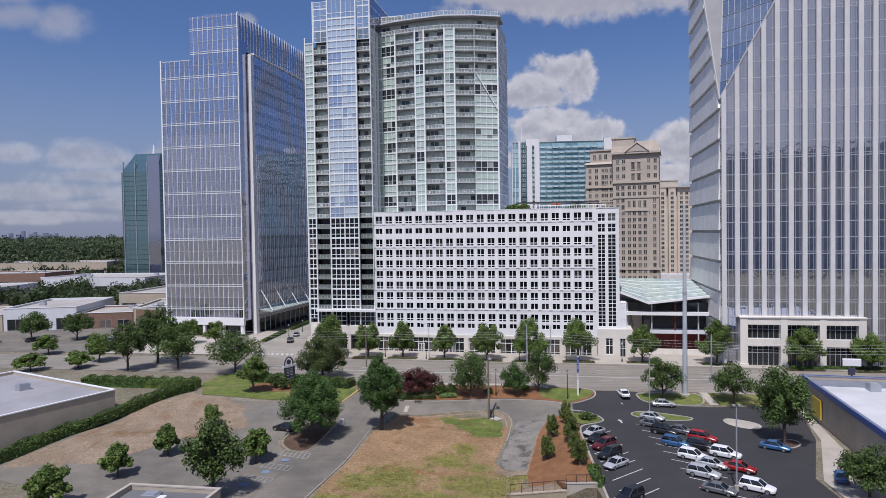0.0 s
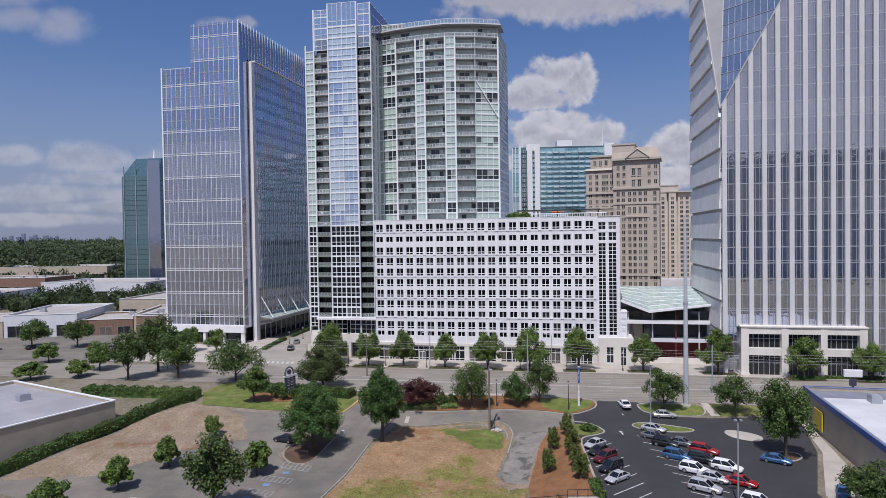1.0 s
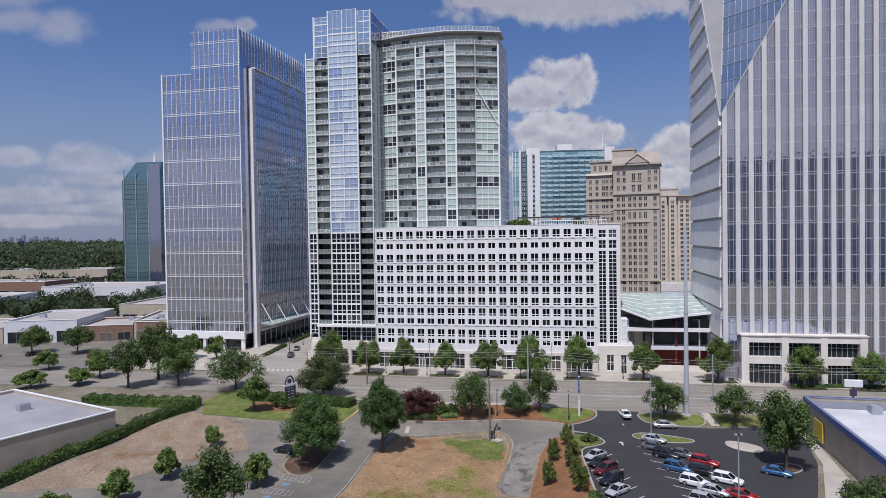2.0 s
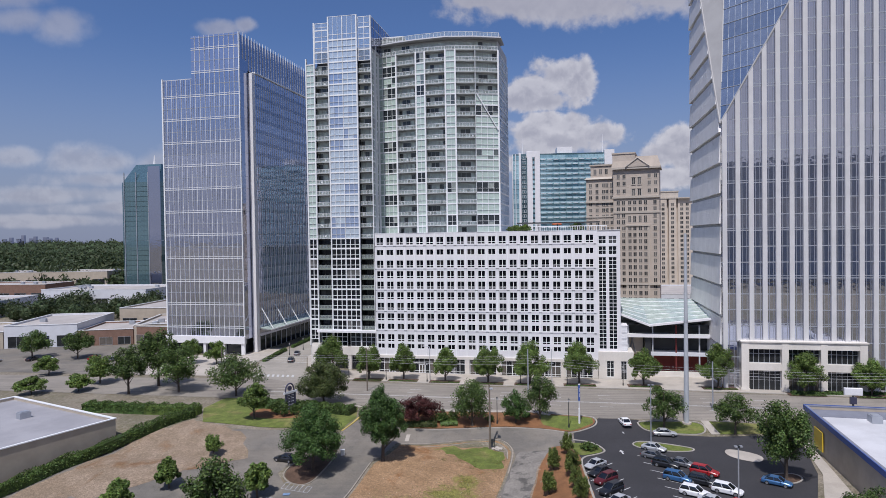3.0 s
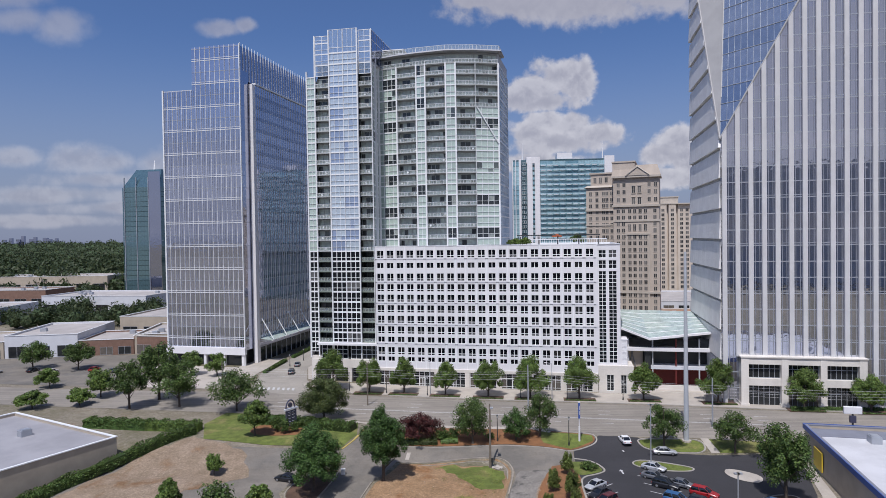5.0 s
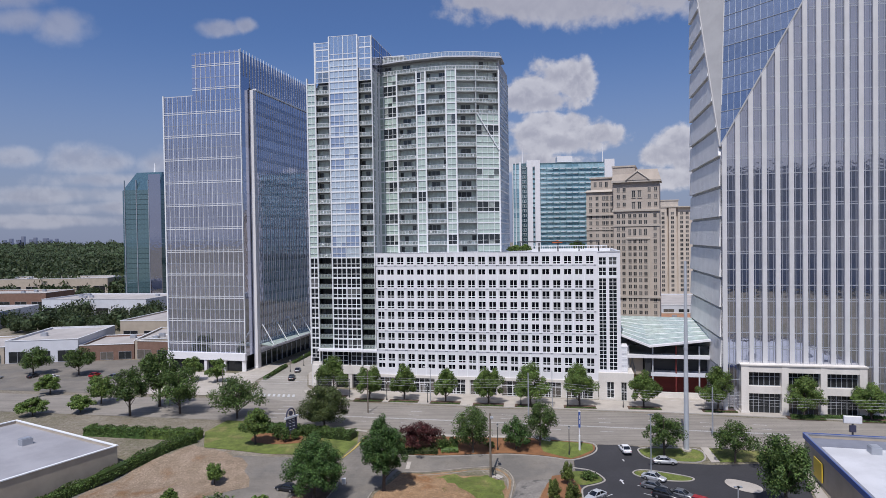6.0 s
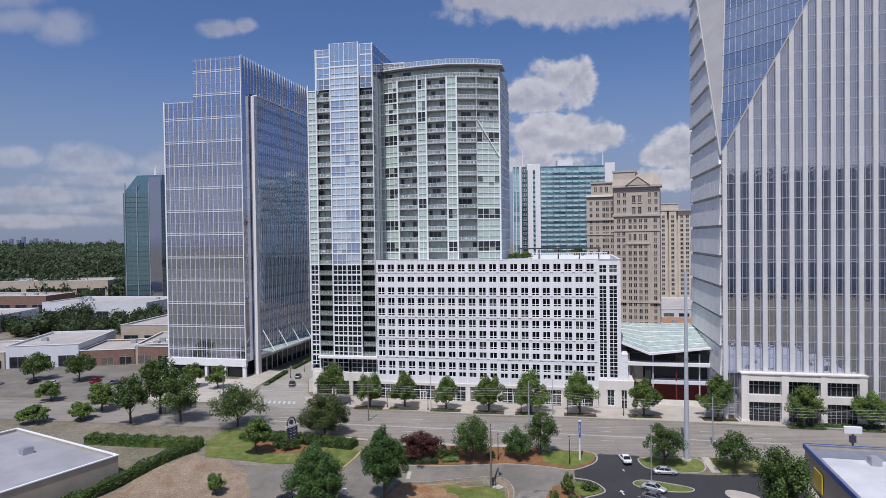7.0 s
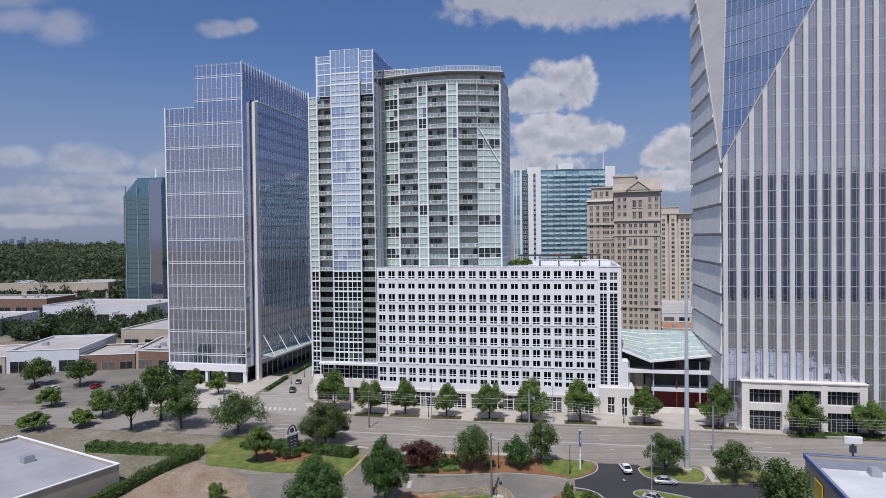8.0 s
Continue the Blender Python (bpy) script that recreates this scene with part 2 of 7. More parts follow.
M = {
    "rail_glass": balustrade_material("balcony_rail_glass", (0.5, 0.56, 0.55), 0.2),
    "crown_glass": balustrade_material("crown_screen_glass", (0.34, 0.45, 0.63), 0.34),
    "panel_warm": material("warm_white_stone", (0.66, 0.62, 0.57), 0.7, spots=0.08, spot_scale=0.3, grain=0.04, grain_scale=3, streak=True),
    "panel": material("white_panel", (0.73, 0.72, 0.735), 0.55, spots=0.05, spot_scale=0.25, grain=0.03, grain_scale=3, streak=True),
    "panel_grey": material("pale_grey_panel", (0.6, 0.61, 0.65), 0.55, spots=0.06, spot_scale=0.3, grain=0.03, grain_scale=3),
    "frame": material("white_frame", (0.79, 0.8, 0.81), 0.4, spots=0.05, spot_scale=0.3),
    "rail": material("white_railing", (0.78, 0.8, 0.81), 0.4, spots=0.05, spot_scale=0.5),
    "rail_dull": material("dull_green_railing", (0.36, 0.4, 0.375), 0.5, spots=0.1, spot_scale=0.5),
    "slab_green": material("green_slab_edge", (0.2, 0.24, 0.21), 0.7, spots=0.12, spot_scale=0.4),
    "slab_edge": material("grey_slab_edge", (0.48, 0.5, 0.5), 0.7, spots=0.1, spot_scale=0.4),
    "recess": material("grey_balcony_wall", (0.39, 0.415, 0.43), 0.75, spots=0.12, spot_scale=0.3),
    "bracket": material("bracket_grey", (0.2, 0.2, 0.21), 0.7, spots=0.1),
    "roof_tan": material("tan_metal_roof", (0.36, 0.305, 0.255), 0.7, spots=0.15, spot_scale=0.2, streak=True),
    "slab": material("balcony_concrete", (0.5, 0.51, 0.53), 0.8, spots=0.1, spot_scale=0.4),
    "roof": material("roof_membrane", (0.52, 0.52, 0.54), 0.8, spots=0.12, spot_scale=0.15, grain=0.04),
    "roof_pale": material("pale_grey_roof", (0.3, 0.295, 0.315), 0.85, spots=0.14, spot_scale=0.12, grain=0.05),
    "roof_dark": material("roof_grey", (0.14, 0.14, 0.15), 0.85, spots=0.15, spot_scale=0.2, grain=0.05),
    # grey lowered below the slab's own tone: underside shade put into the colour
    "soffit": material("soffit_shade_grey", (0.3, 0.3, 0.31), 0.7, spots=0.1),
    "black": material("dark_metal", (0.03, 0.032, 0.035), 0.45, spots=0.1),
    "mast_grey": material("painted_mast_steel", (0.42, 0.44, 0.47), 0.5, spots=0.08, spot_scale=0.5),
    "metal": material("galvanised_metal", (0.42, 0.44, 0.48), 0.45, metal=0.5, spots=0.08),
    "stone": material("beige_stone", (0.48, 0.415, 0.355), 0.85, spots=0.1, spot_scale=0.12, grain=0.05, grain_scale=2),
    "stone_pale": material("pale_beige_stone", (0.56, 0.485, 0.41), 0.85, spots=0.1, spot_scale=0.12, grain=0.05, grain_scale=2),
    "orange_roof": material("orange_tile_roof", (0.36, 0.19, 0.11), 0.9, spots=0.2, spot_scale=0.3, grain=0.1),
    "orange": material("orange_canvas", (0.55, 0.13, 0.04), 0.8, spots=0.1),
    "facet_stone": material("pale_facet_stone", (0.33, 0.325, 0.325), 0.6, spots=0.08, spot_scale=0.2, grain=0.03),
    "stone_trim": material("beige_trim", (0.48, 0.43, 0.375), 0.85, spots=0.08, spot_scale=0.3),
    "louvre": material("louvre_white", (0.78, 0.76, 0.74), 0.6, spots=0.07, spot_scale=0.2, grain=0.03),
    "pier_stone": material("pale_pier_stone", (0.56, 0.555, 0.56), 0.6, spots=0.07, spot_scale=0.2, grain=0.03),
    "office_pier": glass_material("pier_tower_glass", (0.79, 0.82, 0.94), 0.62, dark=(0.06, 0.06, 0.07), blinds=(0.15, 0.14, 0.14), blind_share=0.25, wave=0.06, vary=0.3),
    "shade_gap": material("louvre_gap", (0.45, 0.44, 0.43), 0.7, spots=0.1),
    "pane": glass_material("dark_window_glass", (0.5, 0.55, 0.65), 0.0, dark=(0.007, 0.008, 0.011), blinds=(0.03, 0.03, 0.03), blind_share=0.12, edge=0.22),
    "tower_pane": glass_material("grey_window_glass", (0.6, 0.65, 0.7), 0.05, dark=(0.05, 0.05, 0.05), blinds=(0.16, 0.15, 0.14), blind_share=0.4, edge=0.4),
    "shop": glass_material("shop_glass", (0.6, 0.65, 0.7), 0.05, dark=(0.022, 0.024, 0.026), blinds=(0.13, 0.115, 0.1), blind_share=0.3, loose=0.9, edge=0.3),
    "flat": glass_material("flat_glass", (0.85, 0.95, 0.98), 0.12, dark=(0.04, 0.05, 0.05), blinds=(0.45, 0.545, 0.49), blind_share=0.96, loose=0.1, mottle=0.3),
    "flat_dark": glass_material("uncurtained_flat_glass", (0.6, 0.7, 0.75), 0.06, dark=(0.03, 0.035, 0.04), blinds=(0.3, 0.33, 0.31), blind_share=0.16, loose=0.9, edge=0.3),
    "bay": glass_material("bay_glass", (0.8, 0.88, 1.0), 0.26, dark=(0.24, 0.31, 0.46), blinds=(0.48, 0.56, 0.63), blind_share=0.74, vary=0.4, loose=0.08, mottle=0.4),
    "balcony_glass": glass_material("balcony_door_glass", (0.6, 0.7, 0.75), 0.05, dark=(0.06, 0.066, 0.066), blinds=(0.5, 0.57, 0.53), blind_share=0.72, loose=0.6, edge=0.35),
    "flat_side": glass_material("flat_side_glass", (0.72, 0.86, 1.0), 0.5, dark=(0.1, 0.16, 0.27), blinds=(0.28, 0.34, 0.42), blind_share=0.3, vary=0.3, wave=0.05),
    "bay_dark": glass_material("bay_dark_glass", (0.5, 0.6, 0.75), 0.03, dark=(0.012, 0.014, 0.017), blinds=(0.13, 0.13, 0.13), blind_share=0.08, edge=0.25),
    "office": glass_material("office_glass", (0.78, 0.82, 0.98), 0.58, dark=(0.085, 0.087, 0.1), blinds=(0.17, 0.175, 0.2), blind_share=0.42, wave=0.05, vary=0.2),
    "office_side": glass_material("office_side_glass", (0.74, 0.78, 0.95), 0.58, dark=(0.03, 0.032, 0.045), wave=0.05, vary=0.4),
    "spandrel": glass_material("spandrel_glass", (0.62, 0.66, 0.82), 0.46, dark=(0.02, 0.024, 0.035), wave=0.04, vary=0.3),
    "teal": glass_material("teal_glass", (0.6, 0.8, 0.88), 0.32, dark=(0.2, 0.36, 0.43), blinds=(0.42, 0.6, 0.65), blind_share=0.6, vary=0.3),
    "teal_pale": glass_material("pale_teal_glass", (0.6, 0.8, 0.86), 0.3, dark=(0.42, 0.6, 0.65), vary=0.2),
    "teal_far": glass_material("far_teal_glass", (0.45, 0.58, 0.62), 0.25, dark=(0.08, 0.14, 0.16), vary=0.3),
    "roof_glass": glass_material("canopy_glass", (0.75, 0.82, 0.8), 0.08, dark=(0.42, 0.49, 0.46), vary=0.2),
    "asphalt": material("fresh_asphalt", (0.035, 0.034, 0.038), 0.85, spots=0.15, spot_scale=0.15, grain=0.15, grain_scale=5, bump=0.1),
    "asphalt_old": material("worn_asphalt", (0.188, 0.168, 0.143), 0.9, spots=0.18, spot_scale=0.12, grain=0.1, grain_scale=4, second=(0.15, 0.138, 0.122), second_scale=0.08, lanes=0.05),
    "avenue": material("avenue_asphalt", (0.235, 0.211, 0.182), 0.9, spots=0.12, spot_scale=0.1, grain=0.06, grain_scale=3, lanes=0.16),
    "street_pale": material("pale_street_asphalt", (0.31, 0.285, 0.25), 0.9, spots=0.14, spot_scale=0.12, grain=0.08, grain_scale=3, lanes=0.06),
    "worn": material("broken_asphalt", (0.21, 0.192, 0.17), 0.95, spots=0.2, spot_scale=0.35, grain=0.15, grain_scale=2.5, second=(0.1, 0.093, 0.085), second_scale=0.4, second_at=(0.52, 0.64)),
    "concrete": material("pavement_concrete", (0.41, 0.37, 0.325), 0.9, spots=0.12, spot_scale=0.3, grain=0.06, grain_scale=4),
    "kerb": material("kerb_concrete", (0.35, 0.325, 0.29), 0.9, spots=0.15, spot_scale=0.6),
    "kerb_yellow": material("faded_yellow_kerb", (0.5, 0.38, 0.11), 0.85, spots=0.25, spot_scale=0.8),
    "kerb_old": material("weathered_kerb", (0.3, 0.265, 0.225), 0.9, spots=0.25, spot_scale=0.8, grain=0.1),
    "paint_faded": material("worn_road_paint", (0.34, 0.34, 0.35), 0.85, spots=0.35, spot_scale=1.5),
    "paint": material("road_paint", (0.5, 0.5, 0.5), 0.8, spots=0.2, spot_scale=1.5),
    "paint_blue": material("blue_road_paint", (0.16, 0.24, 0.38), 0.85, spots=0.2, spot_scale=1.5),
    "grass": material("lawn", (0.115, 0.145, 0.028), 0.95, spots=0.3, spot_scale=0.5, grain=0.3, grain_scale=6, second=(0.19, 0.175, 0.06), second_scale=0.18, second_at=(0.5, 0.7)),
    "mulch": material("pine_straw", (0.21, 0.098, 0.042), 0.95, spots=0.2, spot_scale=0.5, grain=0.25, grain_scale=7),
    "dirt": field_material("bare_clay_and_weeds", (0.243, 0.151, 0.08), (0.118, 0.142, 0.028), 0.52, patches=WEEDY),
    "sand": field_material("dry_sandy_earth", (0.215, 0.16, 0.11), (0.1, 0.11, 0.04), 0.66),
    "weed_leaf": leaf_material("weed_leaves", (0.115, 0.14, 0.038)),
    "rubble": material("pale_rubble", (0.34, 0.28, 0.22), 0.95, spots=0.15, spot_scale=1.0, piece=0.3),
    "facet_glass": glass_material("folded_corner_glass", (0.85, 0.92, 1.0), 0.55, dark=(0.12, 0.15, 0.2), blinds=(0.2, 0.23, 0.28), blind_share=0.35, wave=0.05, vary=0.2),
    "tan_stone": material("tan_stone_edge", (0.36, 0.29, 0.21), 0.9, spots=0.15, spot_scale=0.6, grain=0.08),
    "mulch_dark": material("dark_mulch", (0.1, 0.06, 0.04), 0.95, spots=0.3, spot_scale=0.6, grain=0.25, grain_scale=7),
    "cope_grey": material("grey_blue_coping", (0.19, 0.2, 0.24), 0.6, spots=0.12, spot_scale=0.3),
    "roof_low": material("weathered_roof", (0.4, 0.37, 0.35), 0.85, spots=0.15, spot_scale=0.12, grain=0.05),
    "land": field_material("grass_and_bare_land", (0.19, 0.162, 0.122), (0.08, 0.088, 0.045), 0.53, 0.03),
    "bark": material("bark", (0.09, 0.07, 0.055), 0.95, spots=0.3, spot_scale=4),
    "leaf": leaf_material("green_leaves", (0.058, 0.108, 0.03)),
    "leaf_bright": leaf_material("bright_green_leaves", (0.046, 0.102, 0.028)),
    "leaf_olive": leaf_material("olive_green_leaves", (0.052, 0.08, 0.027)),
    "leaf_woods": leaf_material("far_wood_leaves", (0.042, 0.068, 0.03), 0.45),
    "leaf_light": leaf_material("light_green_leaves", (0.084, 0.148, 0.036)),
    "leaf_shrub": leaf_material("evergreen_leaves", (0.078, 0.118, 0.03)),
    "leaf_red": leaf_material("dark_red_leaves", (0.05, 0.017, 0.018)),
    "woods": material("far_woods", (0.042, 0.068, 0.028), 0.9, spots=0.3, spot_scale=0.03, piece=0.25),
    "tan": material("tan_render", (0.42, 0.36, 0.29), 0.85, spots=0.1, spot_scale=0.3),
    "brick": material("brown_brick", (0.2, 0.12, 0.09), 0.9, spots=0.15, spot_scale=0.5, grain=0.12, grain_scale=3),
    "blue": material("blue_trim", (0.05, 0.1, 0.32), 0.5, spots=0.05),
    "yellow": material("yellow_sign", (0.6, 0.42, 0.04), 0.5, spots=0.05),
    "wood": material("weathered_pole_wood", (0.17, 0.14, 0.11), 0.9, spots=0.2, spot_scale=1.0),
    "terracotta": material("red_interior", (0.16, 0.022, 0.02), 0.7, spots=0.2),
    "tyre": material("tyre_rubber", (0.02, 0.02, 0.02), 0.8, spots=0.1),
    "rim": material("alloy_rim", (0.5, 0.5, 0.52), 0.35, metal=0.8, spots=0.05),
    "car_glass": glass_material("car_glass", (0.6, 0.65, 0.7), 0.1, dark=(0.01, 0.011, 0.012)),
    "lamp": material("headlamp", (0.6, 0.6, 0.6), 0.2, spots=0.05),
    "tail": material("tail_lamp", (0.3, 0.01, 0.01), 0.3, spots=0.05),
    "screen": material("dark_sign_face", (0.06, 0.06, 0.1), 0.4, spots=0.1),
}


# ---------------------------------------------------------------- mesh code
class Shape:
    """Collects boxes, prisms and tubes for one mesh, with a material slot for each face."""

    def __init__(self):
        self.v, self.f, self.m = [], [], []

    def face(self, pts, m=0):
        k = len(self.v)
        self.v += [tuple(p) for p in pts]
        self.f.append(tuple(range(k, k + len(pts))))
        self.m.append(m)

    def box(self, x0, x1, y0, y1, z0, z1, m=0):
        k = len(self.v)
        self.v += [(x0, y0, z0), (x1, y0, z0), (x1, y1, z0), (x0, y1, z0), (x0, y0, z1), (x1, y0, z1), (x1, y1, z1), (x0, y1, z1)]
        self.f += [tuple(k + i for i in q) for q in ((0, 3, 2, 1), (4, 5, 6, 7), (0, 1, 5, 4), (1, 2, 6, 5), (2, 3, 7, 6), (3, 0, 4, 7))]
        self.m += [m] * 6
        return self

    def hexa(self, low, high, m=0):
        """A block between two quads."""
        k = len(self.v)
        self.v += [tuple(p) for p in (*low, *high)]
        self.f += [tuple(k + i for i in q) for q in ((0, 3, 2, 1), (4, 5, 6, 7), (0, 1, 5, 4), (1, 2, 6, 5), (2, 3, 7, 6), (3, 0, 4, 7))]
        self.m += [m] * 6
        return self

    def prism(self, poly, z0, z1, m=0):
        k, c = len(self.v), len(poly)
        self.v += [(x, y, z0) for x, y in poly] + [(x, y, z1) for x, y in poly]
        self.f += [tuple(range(k + c - 1, k - 1, -1)), tuple(range(k + c, k + 2 * c))]
        self.f += [(k + i, k + (i + 1) % c, k + c + (i + 1) % c, k + c + i) for i in range(c)]
        self.m += [m] * (c + 2)
        return self

    def tube(self, p, q, r0, r1=None, sides=8, m=0, caps=True):
        p, q, r1 = Vector(p), Vector(q), r0 if r1 is None else r1
        turn = (q - p).to_track_quat("Z", "Y").to_matrix()
        k = len(self.v)
        for c, r in ((p, r0), (q, r1)):
            for i in range(sides):
                a = 2 * math.pi * i / sides
                self.v.append(tuple(c + turn @ Vector((r * math.cos(a), r * math.sin(a), 0))))
        self.f += [(k + i, k + (i + 1) % sides, k + sides + (i + 1) % sides, k + sides + i) for i in range(sides)]
        self.m += [m] * sides
        if caps:
            self.f += [tuple(range(k + sides - 1, k - 1, -1)), tuple(range(k + sides, k + 2 * sides))]
            self.m += [m] * 2
        return self

    def pipe(self, pts, r, sides=4, m=0):
        """One unbroken tube along a line of points."""
        pts = [Vector(p) for p in pts]
        k = len(self.v)
        for i, p in enumerate(pts):
            d = pts[min(i + 1, len(pts) - 1)] - pts[max(i - 1, 0)]
            turn = d.to_track_quat("Z", "Y").to_matrix()
            self.v += [tuple(p + turn @ Vector((r * math.cos(2 * math.pi * j / sides), r * math.sin(2 * math.pi * j / sides), 0))) for j in range(sides)]
        for i in range(len(pts) - 1):
            self.f += [(k + i * sides + j, k + i * sides + (j + 1) % sides, k + (i + 1) * sides + (j + 1) % sides, k + (i + 1) * sides + j) for j in range(sides)]
            self.m += [m] * sides
        return self

    def mesh(self, name, mats, smooth=False):
        me = bpy.data.meshes.new(name)
        me.from_pydata(self.v, [], self.f)
        for mat in mats if isinstance(mats, (list, tuple)) else [mats]:
            me.materials.append(mat)
        if any(self.m):
            me.polygons.foreach_set("material_index", self.m)
        if smooth:
            me.polygons.foreach_set("use_smooth", [True] * len(me.polygons))
        me.update()
        return me


def rounded(shape, wide, steps=2):
    """The same closed form with its sharp edges rolled over."""
    bm = bmesh.new()
    vs = [bm.verts.new(v) for v in shape.v]
    for f in shape.f:
        bm.faces.new([vs[i] for i in f])
    bmesh.ops.remove_doubles(bm, verts=bm.verts[:], dist=0.001)
    bmesh.ops.recalc_face_normals(bm, faces=bm.faces[:])
    bmesh.ops.bevel(bm, geom=[e for e in bm.edges if e.calc_face_angle(0) > 0.3], offset=wide, segments=steps, profile=0.6, affect="EDGES", clamp_overlap=True)
    bm.verts.index_update()
    out = Shape()
    out.v = [tuple(v.co) for v in bm.verts]
    out.f = [tuple(v.index for v in f.verts) for f in bm.faces]
    out.m = [0] * len(out.f)
    bm.free()
    return out


def part(name, shape, mats, parent=None, label="", at=None, smooth=False):
    """One mesh object, as a part of a thing. shape: a Shape, or a mesh to share."""
    me = shape if isinstance(shape, bpy.types.Mesh) else shape.mesh(name, mats, smooth)
    ob = new(name, me)
    ob.parent = parent
    if at is not None:
        ob.matrix_basis = at
    return tagged(ob, label)


def thing(name, m, label, category, group="", kind=""):
    """An Empty at a thing's base, which its parts hang on."""
    ob = new(name)
    ob.matrix_basis = m
    return tagged(ob, label, category, group, kind)


def soft(a, b, t):
    t = min(1.0, max(0.0, (t - a) / (b - a)))
    return t * t * (3 - 2 * t)


STREET = -2.2


def ground_z(x, y):
    """The land: level along the avenue, falling towards the car parks."""
    low = -4.2 if x >= 20 else (-5.6 + 0.8 * min(1, max(0, (10 - x) / 20)) if x < 10 else -5.6 + 0.14 * (x - 10))
    z = STREET + (low - STREET) * (1 - soft(123, 140, y))
    if x < 20:
        z -= 1.6 * (1 - soft(106, 122, y)) * min(1, (20 - x) / 6)
    if 8.6 < x < 21.4 and 70 < y < 89.8:
        z -= 4.6      # sunken yard below the retaining wall
    return z


def draped(name, poly, dz, mat, label, category="ground", step=2.0, thick=0.0):
    """A flat-laid patch that follows the land."""
    bm = bmesh.new()
    verts = [bm.verts.new((x, y, 0)) for x, y in poly]
    bm.faces.new(verts)
    for axis in (0, 1):
        lo, hi = min(p[axis] for p in poly), max(p[axis] for p in poly)
        c = math.floor(lo / step) * step + step
        while c < hi:
            if axis == 0 or 100 < c < 142:
                normal = (1, 0, 0) if axis == 0 else (0, 1, 0)
                if axis == 1 or -40 < c < 24:
                    bmesh.ops.bisect_plane(bm, geom=bm.verts[:] + bm.edges[:] + bm.faces[:], plane_co=(c, c, 0), plane_no=normal)
            c += step
    for v in bm.verts:
        v.co.z = ground_z(v.co.x, v.co.y) + dz
    bmesh.ops.recalc_face_normals(bm, faces=bm.faces[:])
    if sum(f.normal.z for f in bm.faces) < 0:
        bmesh.ops.reverse_faces(bm, faces=bm.faces[:])
    if thick:
        out = bmesh.ops.extrude_face_region(bm, geom=bm.faces[:])
        for g in out["geom"]:
            if isinstance(g, bmesh.types.BMVert):
                g.co.z += thick
    me = bpy.data.meshes.new(name)
    bm.to_mesh(me)
    bm.free()
    me.materials.append(mat)
    return tagged(new(name, me), label, category, kind="structure")


def ragged(poly, amp=0.5, step=1.6):
    """The same outline, worn uneven."""
    out = []
    for (x0, y0), (x1, y1) in zip(poly, poly[1:] + poly[:1]):
        k = max(1, int(math.hypot(x1 - x0, y1 - y0) / step))
        for i in range(k):
            x, y = x0 + (x1 - x0) * i / k, y0 + (y1 - y0) * i / k
            out.append((x + amp * noise.noise((x * 0.5, y * 0.5, 3.0)), y + 1.4 * amp * noise.noise((x * 0.5, y * 0.5, 9.0))))
    return out


def eased(poly, closed=True, times=2):
    """An outline with its corners rolled off."""
    for _ in range(times):
        pairs = list(zip(poly, poly[1:] + poly[:1])) if closed else list(zip(poly, poly[1:]))
        out = [] if closed else [poly[0]]
        for (x0, y0), (x1, y1) in pairs:
            f = min(0.25, 0.9 / max(0.01, math.hypot(x1 - x0, y1 - y0)) * 2)
            out += [(x0 + (x1 - x0) * f, y0 + (y1 - y0) * f), (x1 + (x0 - x1) * f, y1 + (y0 - y1) * f)]
        poly = out if closed else out + [poly[-1]]
    return poly


def kerb(name, pts, label, wide=0.3, high=0.16, closed=False, mat=None):
    """A kerb stone line along a path on the land."""
    s = Shape()
    pts = [Vector(p) for p in eased(pts, closed)]
    fine = []
    pairs = list(zip(pts, pts[1:] + pts[:1])) if closed else list(zip(pts, pts[1:]))
    for a, b in pairs:
        k = max(1, int((b - a).length / 2))
        fine += [a.lerp(b, i / k) for i in range(k)]
    if not closed:
        fine.append(pts[-1])
    c = len(fine)
    ring = []
    for i, p in enumerate(fine):
        d = (fine[(i + 1) % c] - fine[i - 1]) if closed or 0 < i < c - 1 else (fine[1] - fine[0] if i == 0 else fine[-1] - fine[-2])
        side = Vector((-d.y, d.x)).normalized() * wide / 2
        z = ground_z(p.x, p.y)
        ring.append([(*(p - side), z - 0.1), (*(p - side), z + high), (*(p + side), z + high), (*(p + side), z - 0.1)])
    for i in range(c if closed else c - 1):
        a, b = ring[i], ring[(i + 1) % c]
        for j in range(4):
            s.face([a[j], b[j], b[(j + 1) % 4], a[(j + 1) % 4]])
    me = s.mesh(name, mat or M["kerb"])
    return tagged(new(name, me), label, "kerb", kind="structure")


# ---------------------------------------------------------------- the land
def build_land():
    xs = sorted({*range(-120, 130, 2), *range(4, 24, 1), 8.5, 8.65, 21.35, 21.5, *range(-220, -120, 10), *range(130, 260, 10), -4800, -3000, -1500, -800, -400, -300, 300, 400, 800, 1500, 3000, 4800})
    ys = sorted({*range(40, 280, 4), 89.3, 89.75, 89.95, *range(98, 146, 1), -4800, -2500, -1000, -300, -100, -40, 0, 20, 280, 320, 400, 500, 700, 1000, 1500, 2200, 3200, 4800})
    s = Shape()
    s.v = [(x, y, ground_z(x, y)) for y in ys for x in xs]
    w = len(xs)
    s.f = [(j * w + i, j * w + i + 1, (j + 1) * w + i + 1, (j + 1) * w + i) for j in range(len(ys) - 1) for i in range(w - 1)]
    s.m = [0] * len(s.f)
    tagged(new("ground", s.mesh("ground", M["land"])), "grass and bare earth running out to the horizon", "ground", kind="structure")


build_land()


